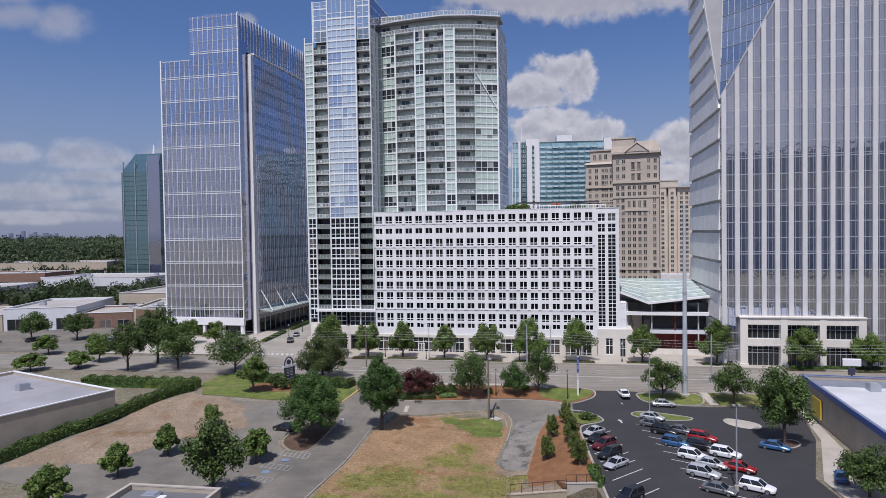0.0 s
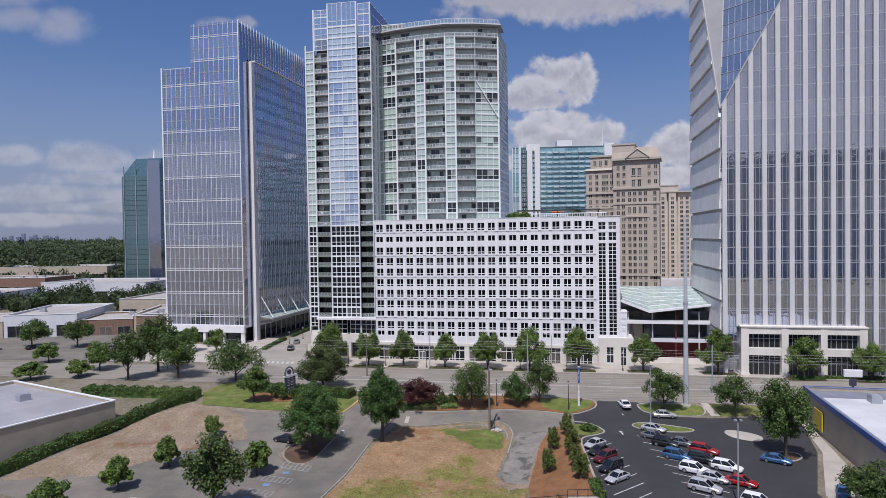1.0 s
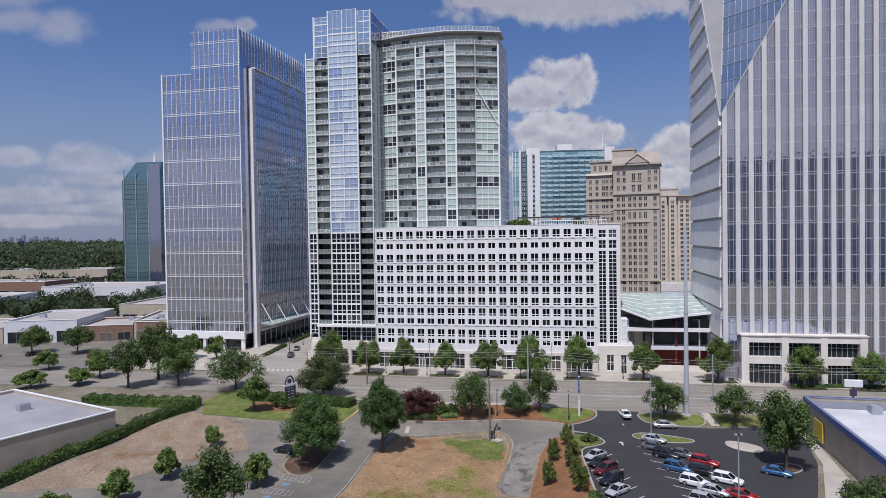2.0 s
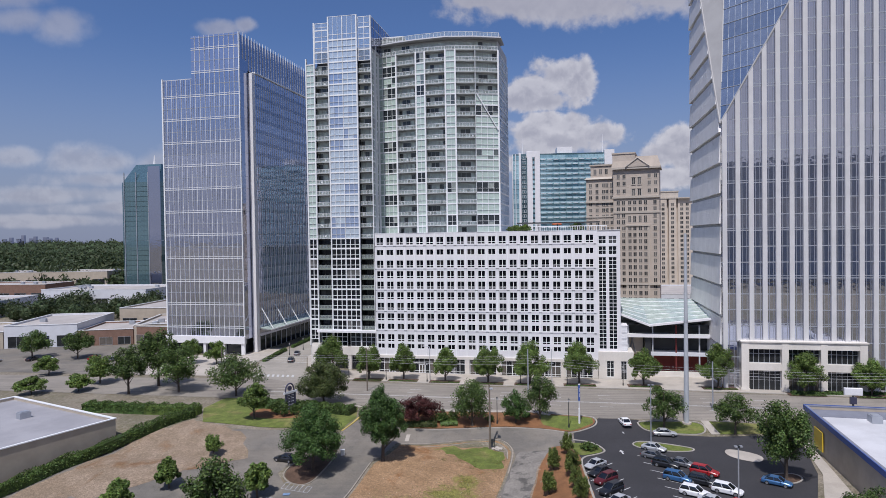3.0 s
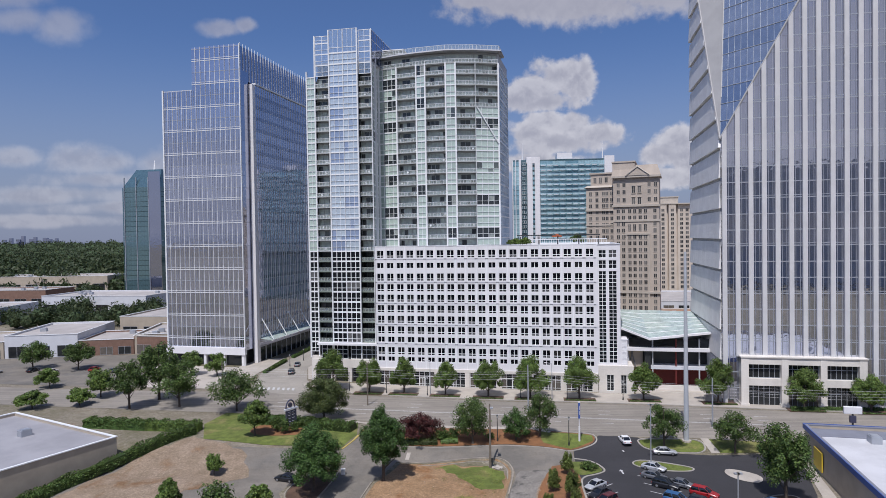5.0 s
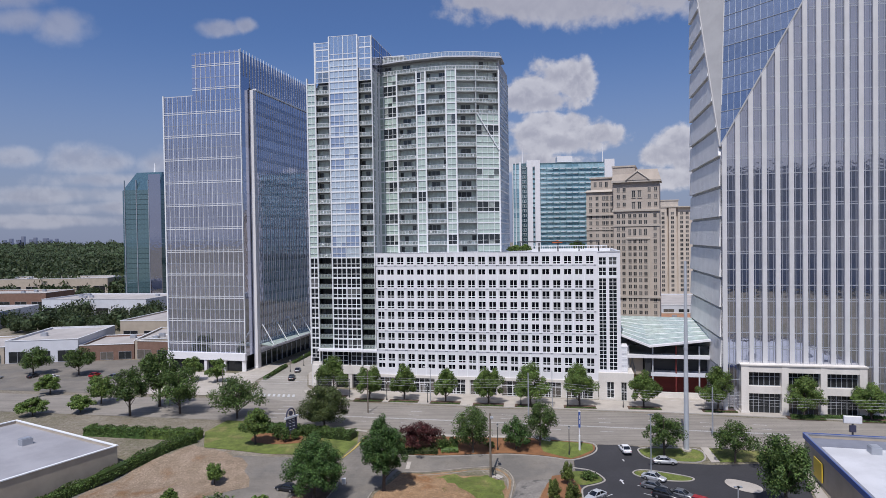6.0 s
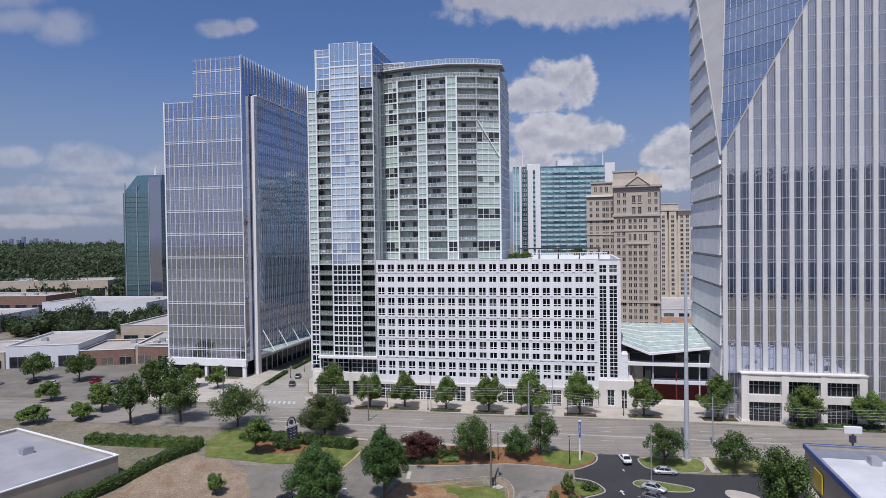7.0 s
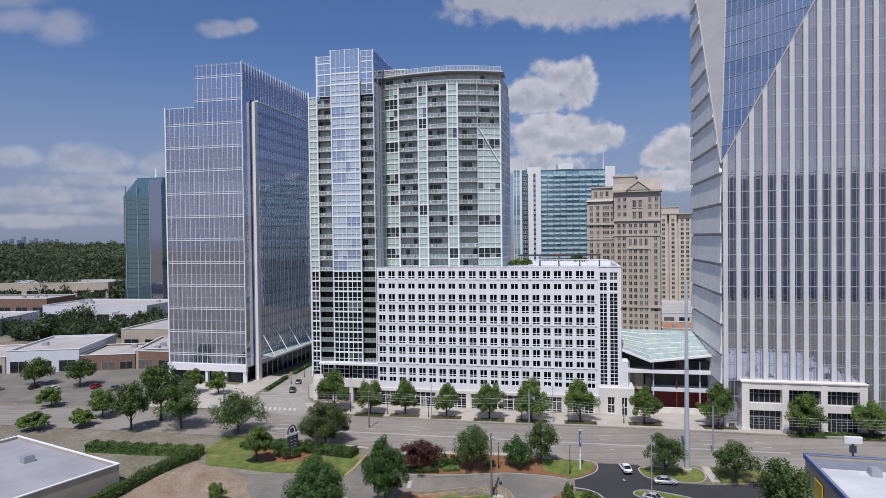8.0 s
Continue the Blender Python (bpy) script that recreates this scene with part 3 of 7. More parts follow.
# ---------------------------------------------------------------- roads and lots
def build_ground_works():
    draped("avenue_road", [(-160, 196), (-100, 186), (-46, 180), (-30, 177), (-14, 173), (11, 167.5), (31, 164.8), (58, 159.6), (110, 148.4), (220, 128), (214, 108), (66, 134), (54.6, 135.6), (33, 137.6),
                           (23.4, 141.2), (-4, 146.5), (-27.5, 153.2), (-46, 158), (-160, 178)], 0.05, M["avenue"], "worn pale grey avenue with several lanes", "road")
    draped("side_road", [(-46, 178), (-58, 184), (-60.5, 205), (-56, 240), (-50, 285), (-40, 285), (-44, 240), (-47, 212), (-43.5, 196), (-36, 180)], 0.06, M["street_pale"], "pale asphalt side street between the towers", "road")
    draped("pavement", [(-43.5, 190), (-40, 182.5), (-30, 179.2), (-14, 174.6), (11, 168.9), (31, 166), (58, 161), (110, 149.8), (124, 147), (124, 166), (52, 182), (52, 172.5), (48, 173), (-38, 192.5)], 0.16, M["concrete"],
           "pale concrete pavement before the shop fronts", "pavement")
    draped("shopping_car_park", [(-240, 214), (-160, 200), (-104, 190), (-101, 222), (-110, 244), (-240, 238)], 0.04, M["asphalt_old"], "worn grey car park before the shops", "car park")
    draped("pavement_plaza", [(-104, 190.5), (-62, 184.5), (-62, 205), (-59, 232), (-68, 232), (-72, 216), (-101, 223)], 0.16, M["concrete"], "pale concrete pavement round the office tower", "pavement")
    draped("pavement_near", [(-46, 157.6), (-27.5, 152.8), (-19, 149.4), (-19, 148.2), (-27.5, 151.4), (-46, 156.2)], 0.14, M["concrete"], "narrow concrete pavement beside the lawn", "pavement")
    draped("pavement_strip", [(-13, 144.7), (-4, 145.9), (10.4, 144.3), (19.5, 143.7), (23.2, 140.6), (22.6, 139.6), (19, 142.2), (10.4, 142.8), (-4, 144.4), (-12.6, 143.2)], 0.15, M["concrete"], "narrow concrete pavement along the planted strip", "pavement")
    draped("pavement_shop", [(70, 124.5), (72.2, 127), (60.5, 86.5), (58, 78), (53, 78), (54.6, 91), (64.6, 108.6)], 0.14, M["concrete"], "concrete walk along the shop wall", "pavement")
    draped("pavement_side", [(-47, 214), (-44, 240), (-40, 285), (-36, 285), (-38, 240), (-42, 196), (-43.3, 197)], 0.17, M["concrete"], "concrete pavement along the side street", "pavement")
    kerb("kerb_far", [(-43.4, 190), (-40, 182.4), (-30, 179.1), (-14, 174.5), (11, 168.8), (31, 165.9), (58, 160.9), (110, 149.7), (124, 146.9)], "concrete kerb along the avenue", 0.4, 0.2)
    # lane lines along the avenue
    a, b = Vector((-27, 160)), Vector((60, 143.5))
    way = (b - a).normalized()
    side = Vector((-way.y, way.x))
    for off, dash in ((-1.5, 3.0), (1.9, 0), (2.3, 0), (5.6, 3.0), (8.9, 3.0)):
        s = Shape()
        d = -20.0
        while d < 105:
            e = d + (dash or 6.0)
            c0, c1 = a + way * d + side * off, a + way * e + side * off
            w = side * 0.09
            z = STREET + 0.062
            s.face([(*(c0 - w), z), (*(c1 - w), z), (*(c1 + w), z), (*(c0 + w), z)])
            d = e + (9.0 if dash else 0.0)
        tagged(new("lane_line", s.mesh("lane_line", M["paint"])), "faded white lane line on the avenue", "road marking", kind="structure")
    # zebra crossing over the side street
    s = Shape()
    for i in range(9):
        x = -57 + i * 1.5
        s.face([(x, 184.5 + i * -0.25, STREET + 0.075), (x + 0.7, 184.4 + i * -0.25, STREET + 0.075), (x + 0.2, 187.4 + i * -0.25, STREET + 0.075), (x - 0.5, 187.5 + i * -0.25, STREET + 0.075)])
    tagged(new("crossing_marking", s.mesh("crossing_marking", M["paint"])), "white striped crossing over the side street", "road marking", kind="structure")
    # the drive that runs behind the planted strip, and the road down to the left lot
    draped("drive_road", [(-22.6, 133), (-19.6, 138), (-18, 145), (-12, 145), (-13, 137), (-12, 133.9), (-2.4, 133.4), (7.2, 134), (13.2, 134.1), (22.5, 131.8), (26, 130.4), (25.5, 127.2), (22, 124.4),
                          (18, 118.4), (15.3, 110.2), (13.4, 103.4), (9.8, 105), (8.6, 108.3), (11.4, 116.4), (13.2, 122), (13.2, 126), (12.4, 128.8), (10.5, 130.6), (4.7, 130.2), (-4.6, 128.3), (-10.5, 128.4),
                          (-14.6, 119.5), (-18.1, 104.9), (-20.8, 93.7), (-24, 80), (-34, 80), (-29.3, 93.9), (-27.5, 101.4), (-24.7, 111.6), (-22.8, 117.3), (-21.6, 122.9), (-22, 128.6)],
           0.05, M["asphalt_old"], "worn grey asphalt drive behind the planted strip", "road")
    draped("drive_patch", ragged([(14.2, 124.5), (17.5, 123.2), (20.4, 122.8), (17.9, 118.4), (15.3, 110.2), (13.8, 103.2), (11.4, 104.0), (9.4, 105.2), (8.9, 108.3), (10.4, 112.5), (11.5, 116.4), (13.1, 121)], 0.9), 0.085, M["worn"], "broken stained asphalt at the drive's dead end", "road")
    draped("left_car_park", [(-22.9, 133), (-45, 135), (-72, 131), (-80, 118), (-78, 104), (-60, 96), (-50, 80), (-34.2, 80), (-29.4, 93.9), (-27.6, 101.4), (-24.9, 110.9), (-29, 111.8), (-31.4, 116), (-27.6, 124.6), (-22.8, 128)], 0.04,
           M["asphalt_old"], "old grey asphalt car park with faded bays", "car park")
    draped("right_car_park", [(33.2, 138.0), (29.8, 133.0), (26.2, 130.8), (25.7, 127.6), (25.6, 124), (25.0, 118.7), (23.2, 99.9), (22.2, 86.9), (20, 70), (52, 70), (54, 92), (64, 109), (70, 124), (66, 128.6), (54, 128.4),
                              (47.6, 129.2), (46, 131), (43, 133.4), (41.2, 136.4)], 0.055, M["asphalt"], "fresh black asphalt car park", "car park")
    draped("dirt_field", [(-9.6, 127.9), (-4.6, 127.6), (4.7, 129.4), (10.2, 129.9), (12.0, 127.6), (12.6, 125.2), (12, 121), (10.6, 115.7), (8.2, 108), (9.4, 104.8), (13.4, 103), (12, 97.5), (8.2, 91), (8, 84), (-21, 84), (-19.5, 97.8), (-17.6, 104.9), (-14, 119)],
           0.03, M["dirt"], "bare clay field with patchy weeds", "ground")
    draped("lawn_patch", ragged([(-2.7, 127.0), (2.6, 127.0), (8.0, 127.2), (11.0, 125.6), (11.5, 122.9), (10.4, 118.9), (8.4, 117.5), (5.9, 117.0), (3.9, 120.3), (1.4, 123.0), (-0.4, 125.2)], 1.0, 0.6), 0.06, M["grass"], "mown grass patch beside the drive", "lawn")
    draped("sandy_ground", ragged([(-63.2, 133), (-57, 140.6), (-44, 134), (-38.5, 123), (-48.9, 117), (-60, 108.4), (-77, 107.4), (-69.4, 122)], 1.2), 0.075, M["sand"], "bare sandy earth with dry grass", "ground")
    draped("kerb_gully", ragged([(-0.4, 128.2), (4.2, 129.0), (8.9, 129.6), (11.2, 128.4), (12.1, 126.0), (11.6, 122.2), (11.0, 125.4), (8.0, 127.4), (2.6, 127.2)], 0.3, 0.8), 0.075, M["land"], "dry grass and leaf litter in the gully behind the kerb", "ground")
    draped("drive_bar", [(-8.5, 131.8), (-8.8, 129.2), (-8.0, 129.2), (-7.7, 131.8)], 0.075, M["concrete"], "pale concrete strip across the drive", "road marking")
    draped("sandy_margin", ragged([(21.4, 123.4), (20.2, 122.6), (17.4, 118.2), (14.7, 110.2), (13.2, 103.2), (10.4, 104.2), (8.6, 105.6), (7.4, 103.8), (10.6, 101.6), (14.6, 101.6), (16.4, 109.8), (18.8, 117.8)], 0.7, 0.8), 0.1, M["sand"], "dry sandy margin of the broken drive", "ground")
    draped("mulch_bed", ragged([(20.8, 124.6), (24.4, 126.4), (25, 118.6), (23.2, 97.5), (21.9, 90.5), (16.8, 90.5), (12.6, 97), (13.2, 102), (14.4, 107.1), (17.4, 117.4)], 0.5), 0.11, M["mulch"], "bed of orange pine straw with young shrubs", "planting bed")
    draped("grass_corner", eased([(23.8, 126.5), (29, 126.3), (30.4, 122.4), (29, 120.9), (24.9, 119.4), (24.6, 123)]), 0.13, M["grass"], "small lawn corner with a kerb", "lawn")
    draped("planted_strip", eased([(-13, 144.5), (-4, 145.8), (10.4, 144.2), (19.5, 143.6), (23.4, 140.4), (30.1, 138.9), (32, 137.8), (31.8, 135.2), (30, 133.2), (25.8, 131), (22.3, 132.4), (13.2, 134.7), (7.2, 134.6), (-2.4, 134), (-11.4, 134.6)]), 0.09,
           M["mulch"], "planted strip covered in orange pine straw", "planting bed")
    draped("strip_lawn", ragged([(20.5, 142.3), (23.4, 140), (30.1, 138.4), (31.6, 137.4), (31.3, 135.3), (29.6, 133.7), (25.8, 131.6), (22.6, 133.2), (20.5, 134.5)], 0.35), 0.13, M["grass"], "mown lawn at the end of the planted strip", "lawn")
    draped("corner_lawn", [(-45.4, 157.6), (-27.5, 152.8), (-21, 148.5), (-20.2, 140), (-22.6, 134), (-40, 135.6), (-54, 139), (-58, 150), (-56, 159.6)], 0.08, M["grass"], "lawn on the street corner round the sign", "lawn")
    draped("corner_mulch", eased([(-44, 150), (-32, 147.5), (-31, 141), (-40, 140), (-46, 143)]), 0.12, M["mulch"], "pine straw bed round the sign", "planting bed")
    draped("tree_island", eased([(-22.3, 127), (-21.9, 122.9), (-23, 117.3), (-25, 111.6), (-28.3, 112.5), (-30.5, 116), (-27, 124)]), 0.1, M["mulch_dark"], "kerbed tree island between the car parks", "planting bed")
    draped("right_island", eased([(41, 135.5), (40.9, 133.2), (42, 131.3), (47.6, 129.8), (53.2, 129.6), (54.2, 134.9)]), 0.1, M["grass"], "kerbed lawn island beside the entrance", "lawn")
    draped("right_path", [(54.4, 135.6), (56.0, 135.4), (56.0, 129.3), (54.2, 129.3)], 0.09, M["concrete"], "pale concrete path across the verge", "path")
    draped("right_lawn", [(56, 135), (70, 133), (72, 128.8), (66, 129.2), (56, 129.3)], 0.1, M["grass"], "lawn strip beside the avenue", "lawn")
    draped("parking_island", eased([(36.5, 125.2), (38.8, 126.9), (44.8, 124.6), (48, 122.7), (46.3, 121), (39.4, 122.4)]), 0.1, M["grass"], "narrow kerbed island in the car park", "lawn")
    draped("pale_island", eased([(54.6, 122.6), (59.4, 118.3), (57.0, 114.2), (53.2, 116.8), (52.6, 120.4)]), 0.14, M["concrete"], "pale concrete island between the bays", "island")
    draped("tree_bed", eased([(54.6, 106.2), (57.2, 104.6), (60.2, 106.4), (60.4, 109.0), (57.8, 109.6), (55.2, 108.6)]), 0.12, M["mulch_dark"], "small kerbed bed round the tall tree", "planting bed")
    kerb("kerb_tree_bed", [(54.6, 106.2), (57.2, 104.6), (60.2, 106.4), (60.4, 109.0), (57.8, 109.6), (55.2, 108.6)], "pale kerb round the tree bed", closed=True)
    kerb("kerb_strip", [(-13, 144.9), (-4, 146.2), (10.4, 144.6), (19.5, 144), (23.4, 140.8), (30.1, 139.3), (32.3, 138.1), (32.2, 135), (30.4, 132.9), (25.8, 130.6), (22.4, 132), (13.2, 134.3), (7.2, 134.2), (-2.4, 133.6), (-11.9, 134.1)], "concrete kerb round the planted strip", closed=True)
    kerb("kerb_field", [(-9.6, 128.2), (-4.6, 128.1), (4.7, 130), (10.4, 130.4), (12.3, 128.5), (13.1, 125.5), (12.4, 121), (11.1, 115.7)], "broken concrete kerb round the field", 0.24, mat=M["kerb_old"])
    kerb("kerb_inner", [(-6, 127.0), (-1, 127.6), (4.7, 128.9), (9.9, 129.1), (11.3, 127.6), (12.0, 125.2), (11.5, 121.6)], "sunken inner edging of the field", 0.18, 0.1, mat=M["kerb_old"])
    kerb("kerb_road", [(-14.6, 119.5), (-18.1, 104.9), (-20.8, 93.7), (-24, 81)], "concrete kerb beside the drive", 0.24, mat=M["kerb_old"])
    kerb("kerb_island", [(-22, 127.4), (-21.7, 122.9), (-22.8, 117.3), (-24.7, 111.4), (-28.5, 112.2), (-30.8, 116), (-27, 124.4)], "kerb round the tree island", 0.24, closed=True, mat=M["kerb_old"])
    kerb("kerb_lot", [(25.5, 127.9), (29.3, 126.7), (30.9, 122.4), (29.2, 120.5), (24.9, 118.8), (23.2, 99.9), (22.2, 86.9), (20.5, 72)], "pale concrete kerb beside the parking bays", 0.35)
    kerb("kerb_right", [(40.8, 135.9), (40.6, 133.2), (41.7, 131), (47.6, 129.5), (53.4, 129.3), (54.6, 135.2)], "kerb round the entrance island", closed=True)
    kerb("kerb_parking", [(36.2, 125.3), (38.8, 127.2), (44.8, 124.9), (48.4, 122.7), (46.5, 120.7), (39.4, 122.1)], "kerb round the parking island", closed=True)
    kerb("kerb_corner", [(-22.4, 133.4), (-20.2, 137.3), (-19, 144)], "yellow-painted kerb at the corner", 0.34, mat=M["kerb_yellow"])


build_ground_works()


# ---------------------------------------------------------------- facade pieces
def window_unit(w, h, bars_x, bars_z, t=0.08, deep=0.12, border=0.08, head=None):
    """A frame with glazing bars in one piece, its face at y = 0."""
    def cuts(full, bars, last):
        marks = [0.0, border]
        for c, tc in sorted(bars):
            marks += [c - tc / 2, c + tc / 2]
        return marks + [full - last, full]

    xs, zs = cuts(w, bars_x, border), cuts(h, bars_z, head or border)
    nx, nz = len(xs) - 1, len(zs) - 1
    s = Shape()
    at = {}

    def vert(i, j, back):
        key = (i, j, back)
        if key not in at:
            at[key] = len(s.v)
            s.v.append((xs[i], deep if back else 0.0, zs[j]))
        return at[key]

    def solid(i, j):
        return 0 <= i < nx and 0 <= j < nz and (i % 2 == 0 or j % 2 == 0)

    def quad(*keys):
        s.f.append(tuple(vert(*k) for k in keys))
        s.m.append(0)

    for i in range(nx):
        for j in range(nz):
            if not solid(i, j):
                continue
            quad((i, j, 0), (i + 1, j, 0), (i + 1, j + 1, 0), (i, j + 1, 0))
            if not solid(i - 1, j):
                quad((i, j, 1), (i, j, 0), (i, j + 1, 0), (i, j + 1, 1))
            if not solid(i + 1, j):
                quad((i + 1, j, 0), (i + 1, j, 1), (i + 1, j + 1, 1), (i + 1, j + 1, 0))
            if not solid(i, j - 1):
                quad((i, j, 1), (i + 1, j, 1), (i + 1, j, 0), (i, j, 0))
            if not solid(i, j + 1):
                quad((i, j + 1, 0), (i + 1, j + 1, 0), (i + 1, j + 1, 1), (i, j + 1, 1))
    return s


def railing_unit(w, h=1.1, posts=None):
    s = Shape()
    s.box(0, w, -0.02, 0.09, h - 0.09, h).box(0, w, 0.0, 0.06, 0.1, 0.16)
    s.box(0.05, w - 0.05, 0.025, 0.04, 0.16, h - 0.1, 1)
    count = posts or max(2, round(w / 1.1))
    for i in range(count + 1):
        x = min(w - 0.09, i * w / count)
        s.box(x, x + 0.06, 0.005, 0.065, 0, h - 0.08)
    return s


# ---------------------------------------------------------------- the white block below the flats
PX, PY, TURN_P = -20.8, 188.6, -11.5
PITCH = 3.04
ROWS_Z = [(35.7, 37.85, 1), (32.65, 34.2, 0), (28.9, 31.05, 1), (25.75, 27.9, 1), (22.65, 24.8, 1), (19.5, 21.65, 1), (16.35, 18.5, 1), (13.2, 15.35, 1), (10.65, 12.25, 0), (7.0, 9.15, 1), (5.0, 6.3, 0)]


def build_podium():
    root = thing("white_podium_building", pose(PX, PY, 0, 0, 0, TURN_P), "white panelled block of eleven window rows above shop fronts", "building")
    top, low, ww = 39.0, 3.0, 2.0
    wall = Shape()
    edges = [0.0]
    for c in range(21):
        x0 = c * PITCH + (PITCH - ww) / 2
        wall.box(edges[-1], x0, 0, 0.5, low, top)
        edges.append(x0 + ww)
        z = low
        for z0, z1, _ in reversed(ROWS_Z):
            wall.box(x0, x0 + ww, 0.02, 0.5, z, z0)
            z = z1
        wall.box(x0, x0 + ww, 0.02, 0.5, z, top)
    wall.box(edges[-1], 64.3, 0, 0.5, low, top)
    part("wall", wall, M["panel"], root)
    body = Shape()
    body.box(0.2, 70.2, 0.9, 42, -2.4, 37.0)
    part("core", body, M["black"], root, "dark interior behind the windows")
    roof = Shape()
    roof.box(0, 70.5, 0.55, 42.5, 37.1, 37.7)
    part("roof", roof, M["roof"], root, "white membrane roof with a parapet")
    cope = Shape()
    cope.box(0, 70.6, -0.06, 0.62, top, top + 0.14).box(70.1, 70.6, 0.62, 42.5, 37.7, top + 0.14).box(0, 70.1, 42.0, 42.5, 37.7, top + 0.14)
    part("coping", cope, M["frame"], root)
    # vertical ribs and the ledges under every second row
    for c in range(22):
        x = c * PITCH
        if 0 < c < 21:
            part("rib", Shape().box(x - 0.09, x + 0.09, -0.09, 0.0, low, top - 0.05), M["frame"], root)
    for k in (0, 2, 4, 6, 8):
        z = ROWS_Z[k][0] - 0.3
        s = Shape()
        s.box(0.0, 64.2, -0.14, -0.092, z, z + 0.12)
        part("ledge", s, M["panel"], root)
        for c in range(22):
            x = c * PITCH
            part("ledge_bracket", Shape().box(max(0.02, x - 0.42), min(64, x + 0.42), -0.135, -0.093, z - 0.2, z - 0.005), M["bracket"], root)
    panes = {}
    for k, (z0, z1, lower) in enumerate(ROWS_Z):
        h = z1 - z0
        for c in range(21):
            x0 = c * PITCH + (PITCH - ww) / 2
            key = (round(h, 2), lower)
            if key not in panes:
                panes[key] = (window_unit(ww, h, [(ww / 2, 0.17)], [(0.55, 0.17)] if lower else [], border=0.035).mesh("window", [M["frame"]]),
                              Shape().box(0.02, ww - 0.02, 0.07, 0.09, 0.02, h - 0.02).mesh("pane", [M["pane"]]))
            win = part("window", panes[key][0], None, root, at=pose(x0, 0.2, z0))
            part("pane", panes[key][1], None, win)
    # the glazed bay at the right end
    end = Shape()
    end.box(64.3, 64.75, 0.12, 0.6, 5.4, top).box(66.75, 67.45, 0.12, 0.6, 5.4, top).box(69.6, 70.5, 0.12, 0.6, 5.4, top).box(70.0, 70.5, 0.6, 42, -2.3, top)
    for x0, x1 in ((64.75, 66.75), (67.45, 69.6)):
        end.box(x0, x1, 0.14, 0.6, 37.45, top).box(x0, x1, 0.14, 0.6, 5.4, 6.0)
        for z in (34.6, 31.6):
            end.box(x0, x1, 0.14, 0.6, z, z + 0.7)
    part("end_wall", end, M["panel"], root)
    part("end_rib", Shape().box(64.2, 64.42, -0.2, 0.12, low, top), M["panel"], root)
    for x0, x1 in ((64.75, 66.75), (67.45, 69.6)):
        w = x1 - x0
        for z0, z1, n in ((35.3, 37.45, 2), (32.3, 34.6, 2), *((6.0 + i * 3.2, 9.2 + i * 3.2, 3) for i in range(8))):
            win = part("window", window_unit(w, z1 - z0, [(w / 2, 0.12)], [((z1 - z0) * j / n, 0.12) for j in range(1, n)]), M["frame"], root, at=pose(x0, 0.3, z0))
            part("pane", Shape().box(0.04, w - 0.04, 0.06, 0.08, 0.04, z1 - z0 - 0.04), M["bay_dark"], win)
    # shop fronts at street level
    bays = [(i * 9.14, i * 9.14 + 9.14) for i in range(7)]
    fas = Shape()
    fas.box(0, 64.3, -0.35, 0.5, 2.2, low)
    part("fascia", fas, M["panel_warm"], root, "plain white fascia above the shops")
    for i in range(8):
        x = min(i * 9.14, 63.6)
        part("pier", Shape().box(x - 0.65, x + 0.65, -0.3, 0.6, -2.3, 2.2).box(x - 0.75, x + 0.75, -0.36, 0.6, -2.3, -1.7), M["panel_warm"], root)
    for x0, x1 in bays:
        a, b = x0 + 0.68, min(x1, 63.6) - 0.68
        w = b - a
        shop = part("shop_window", window_unit(w, 4.4, [(w * j / 5, 0.12) for j in range(1, 5)], [(3.0, 0.16), (0.7, 0.1)], border=0.14), M["frame"], root, at=pose(a, 0.25, -2.25))
        panes = Shape()
        for j in range(5):
            panes.box(w * j / 5 + 0.05, w * (j + 1) / 5 - 0.05, 0.06, 0.08, 0.05, 3.0).box(w * j / 5 + 0.05, w * (j + 1) / 5 - 0.05, 0.06, 0.08, 3.0, 4.35)
        part("pane", panes, M["shop"], shop)
        door = part("door", window_unit(1.9, 2.5, [(0.95, 0.14)], [], border=0.12), M["frame"], root, at=pose(a + w * 0.4 + 0.1, 0.12, -2.2))
        part("door_handle", Shape().box(0.72, 0.76, -0.07, -0.02, 0.9, 1.5).box(1.14, 1.18, -0.07, -0.02, 0.9, 1.5), M["metal"], door)
    # small stepped annexe against the end wall
    annexe = part("annexe", Shape().box(70.52, 72.3, 0.4, 6, 5.4, 12.4).box(70.5, 72.4, 0.32, 6.1, 12.4, 12.6), M["panel"], root)
    for j in range(4):
        win = part("window", window_unit(1.3, 1.45, [(0.65, 0.12)], [(0.72, 0.1)], border=0.06), M["frame"], annexe, at=pose(70.76, 0.33, 5.75 + j * 1.66))
    box = Shape()
    box.box(64.4, 66.6, -0.8, 1.0, -2.3, 5.4).box(68.6, 70.4, -0.8, 1.0, -2.3, 5.4).box(72.0, 73.8, -0.8, 1.0, -2.3, 5.4).box(66.6, 68.6, -0.78, 1.0, 2.9, 5.4).box(70.4, 72.0, -0.78, 1.0, 2.9, 5.4)
    box.box(64.4, 73.8, 1.0, 8, -2.3, 5.38).box(66.6, 68.6, -0.78, 0.9, -2.3, -1.6)
    part("entrance_block", box, M["panel_warm"], root)
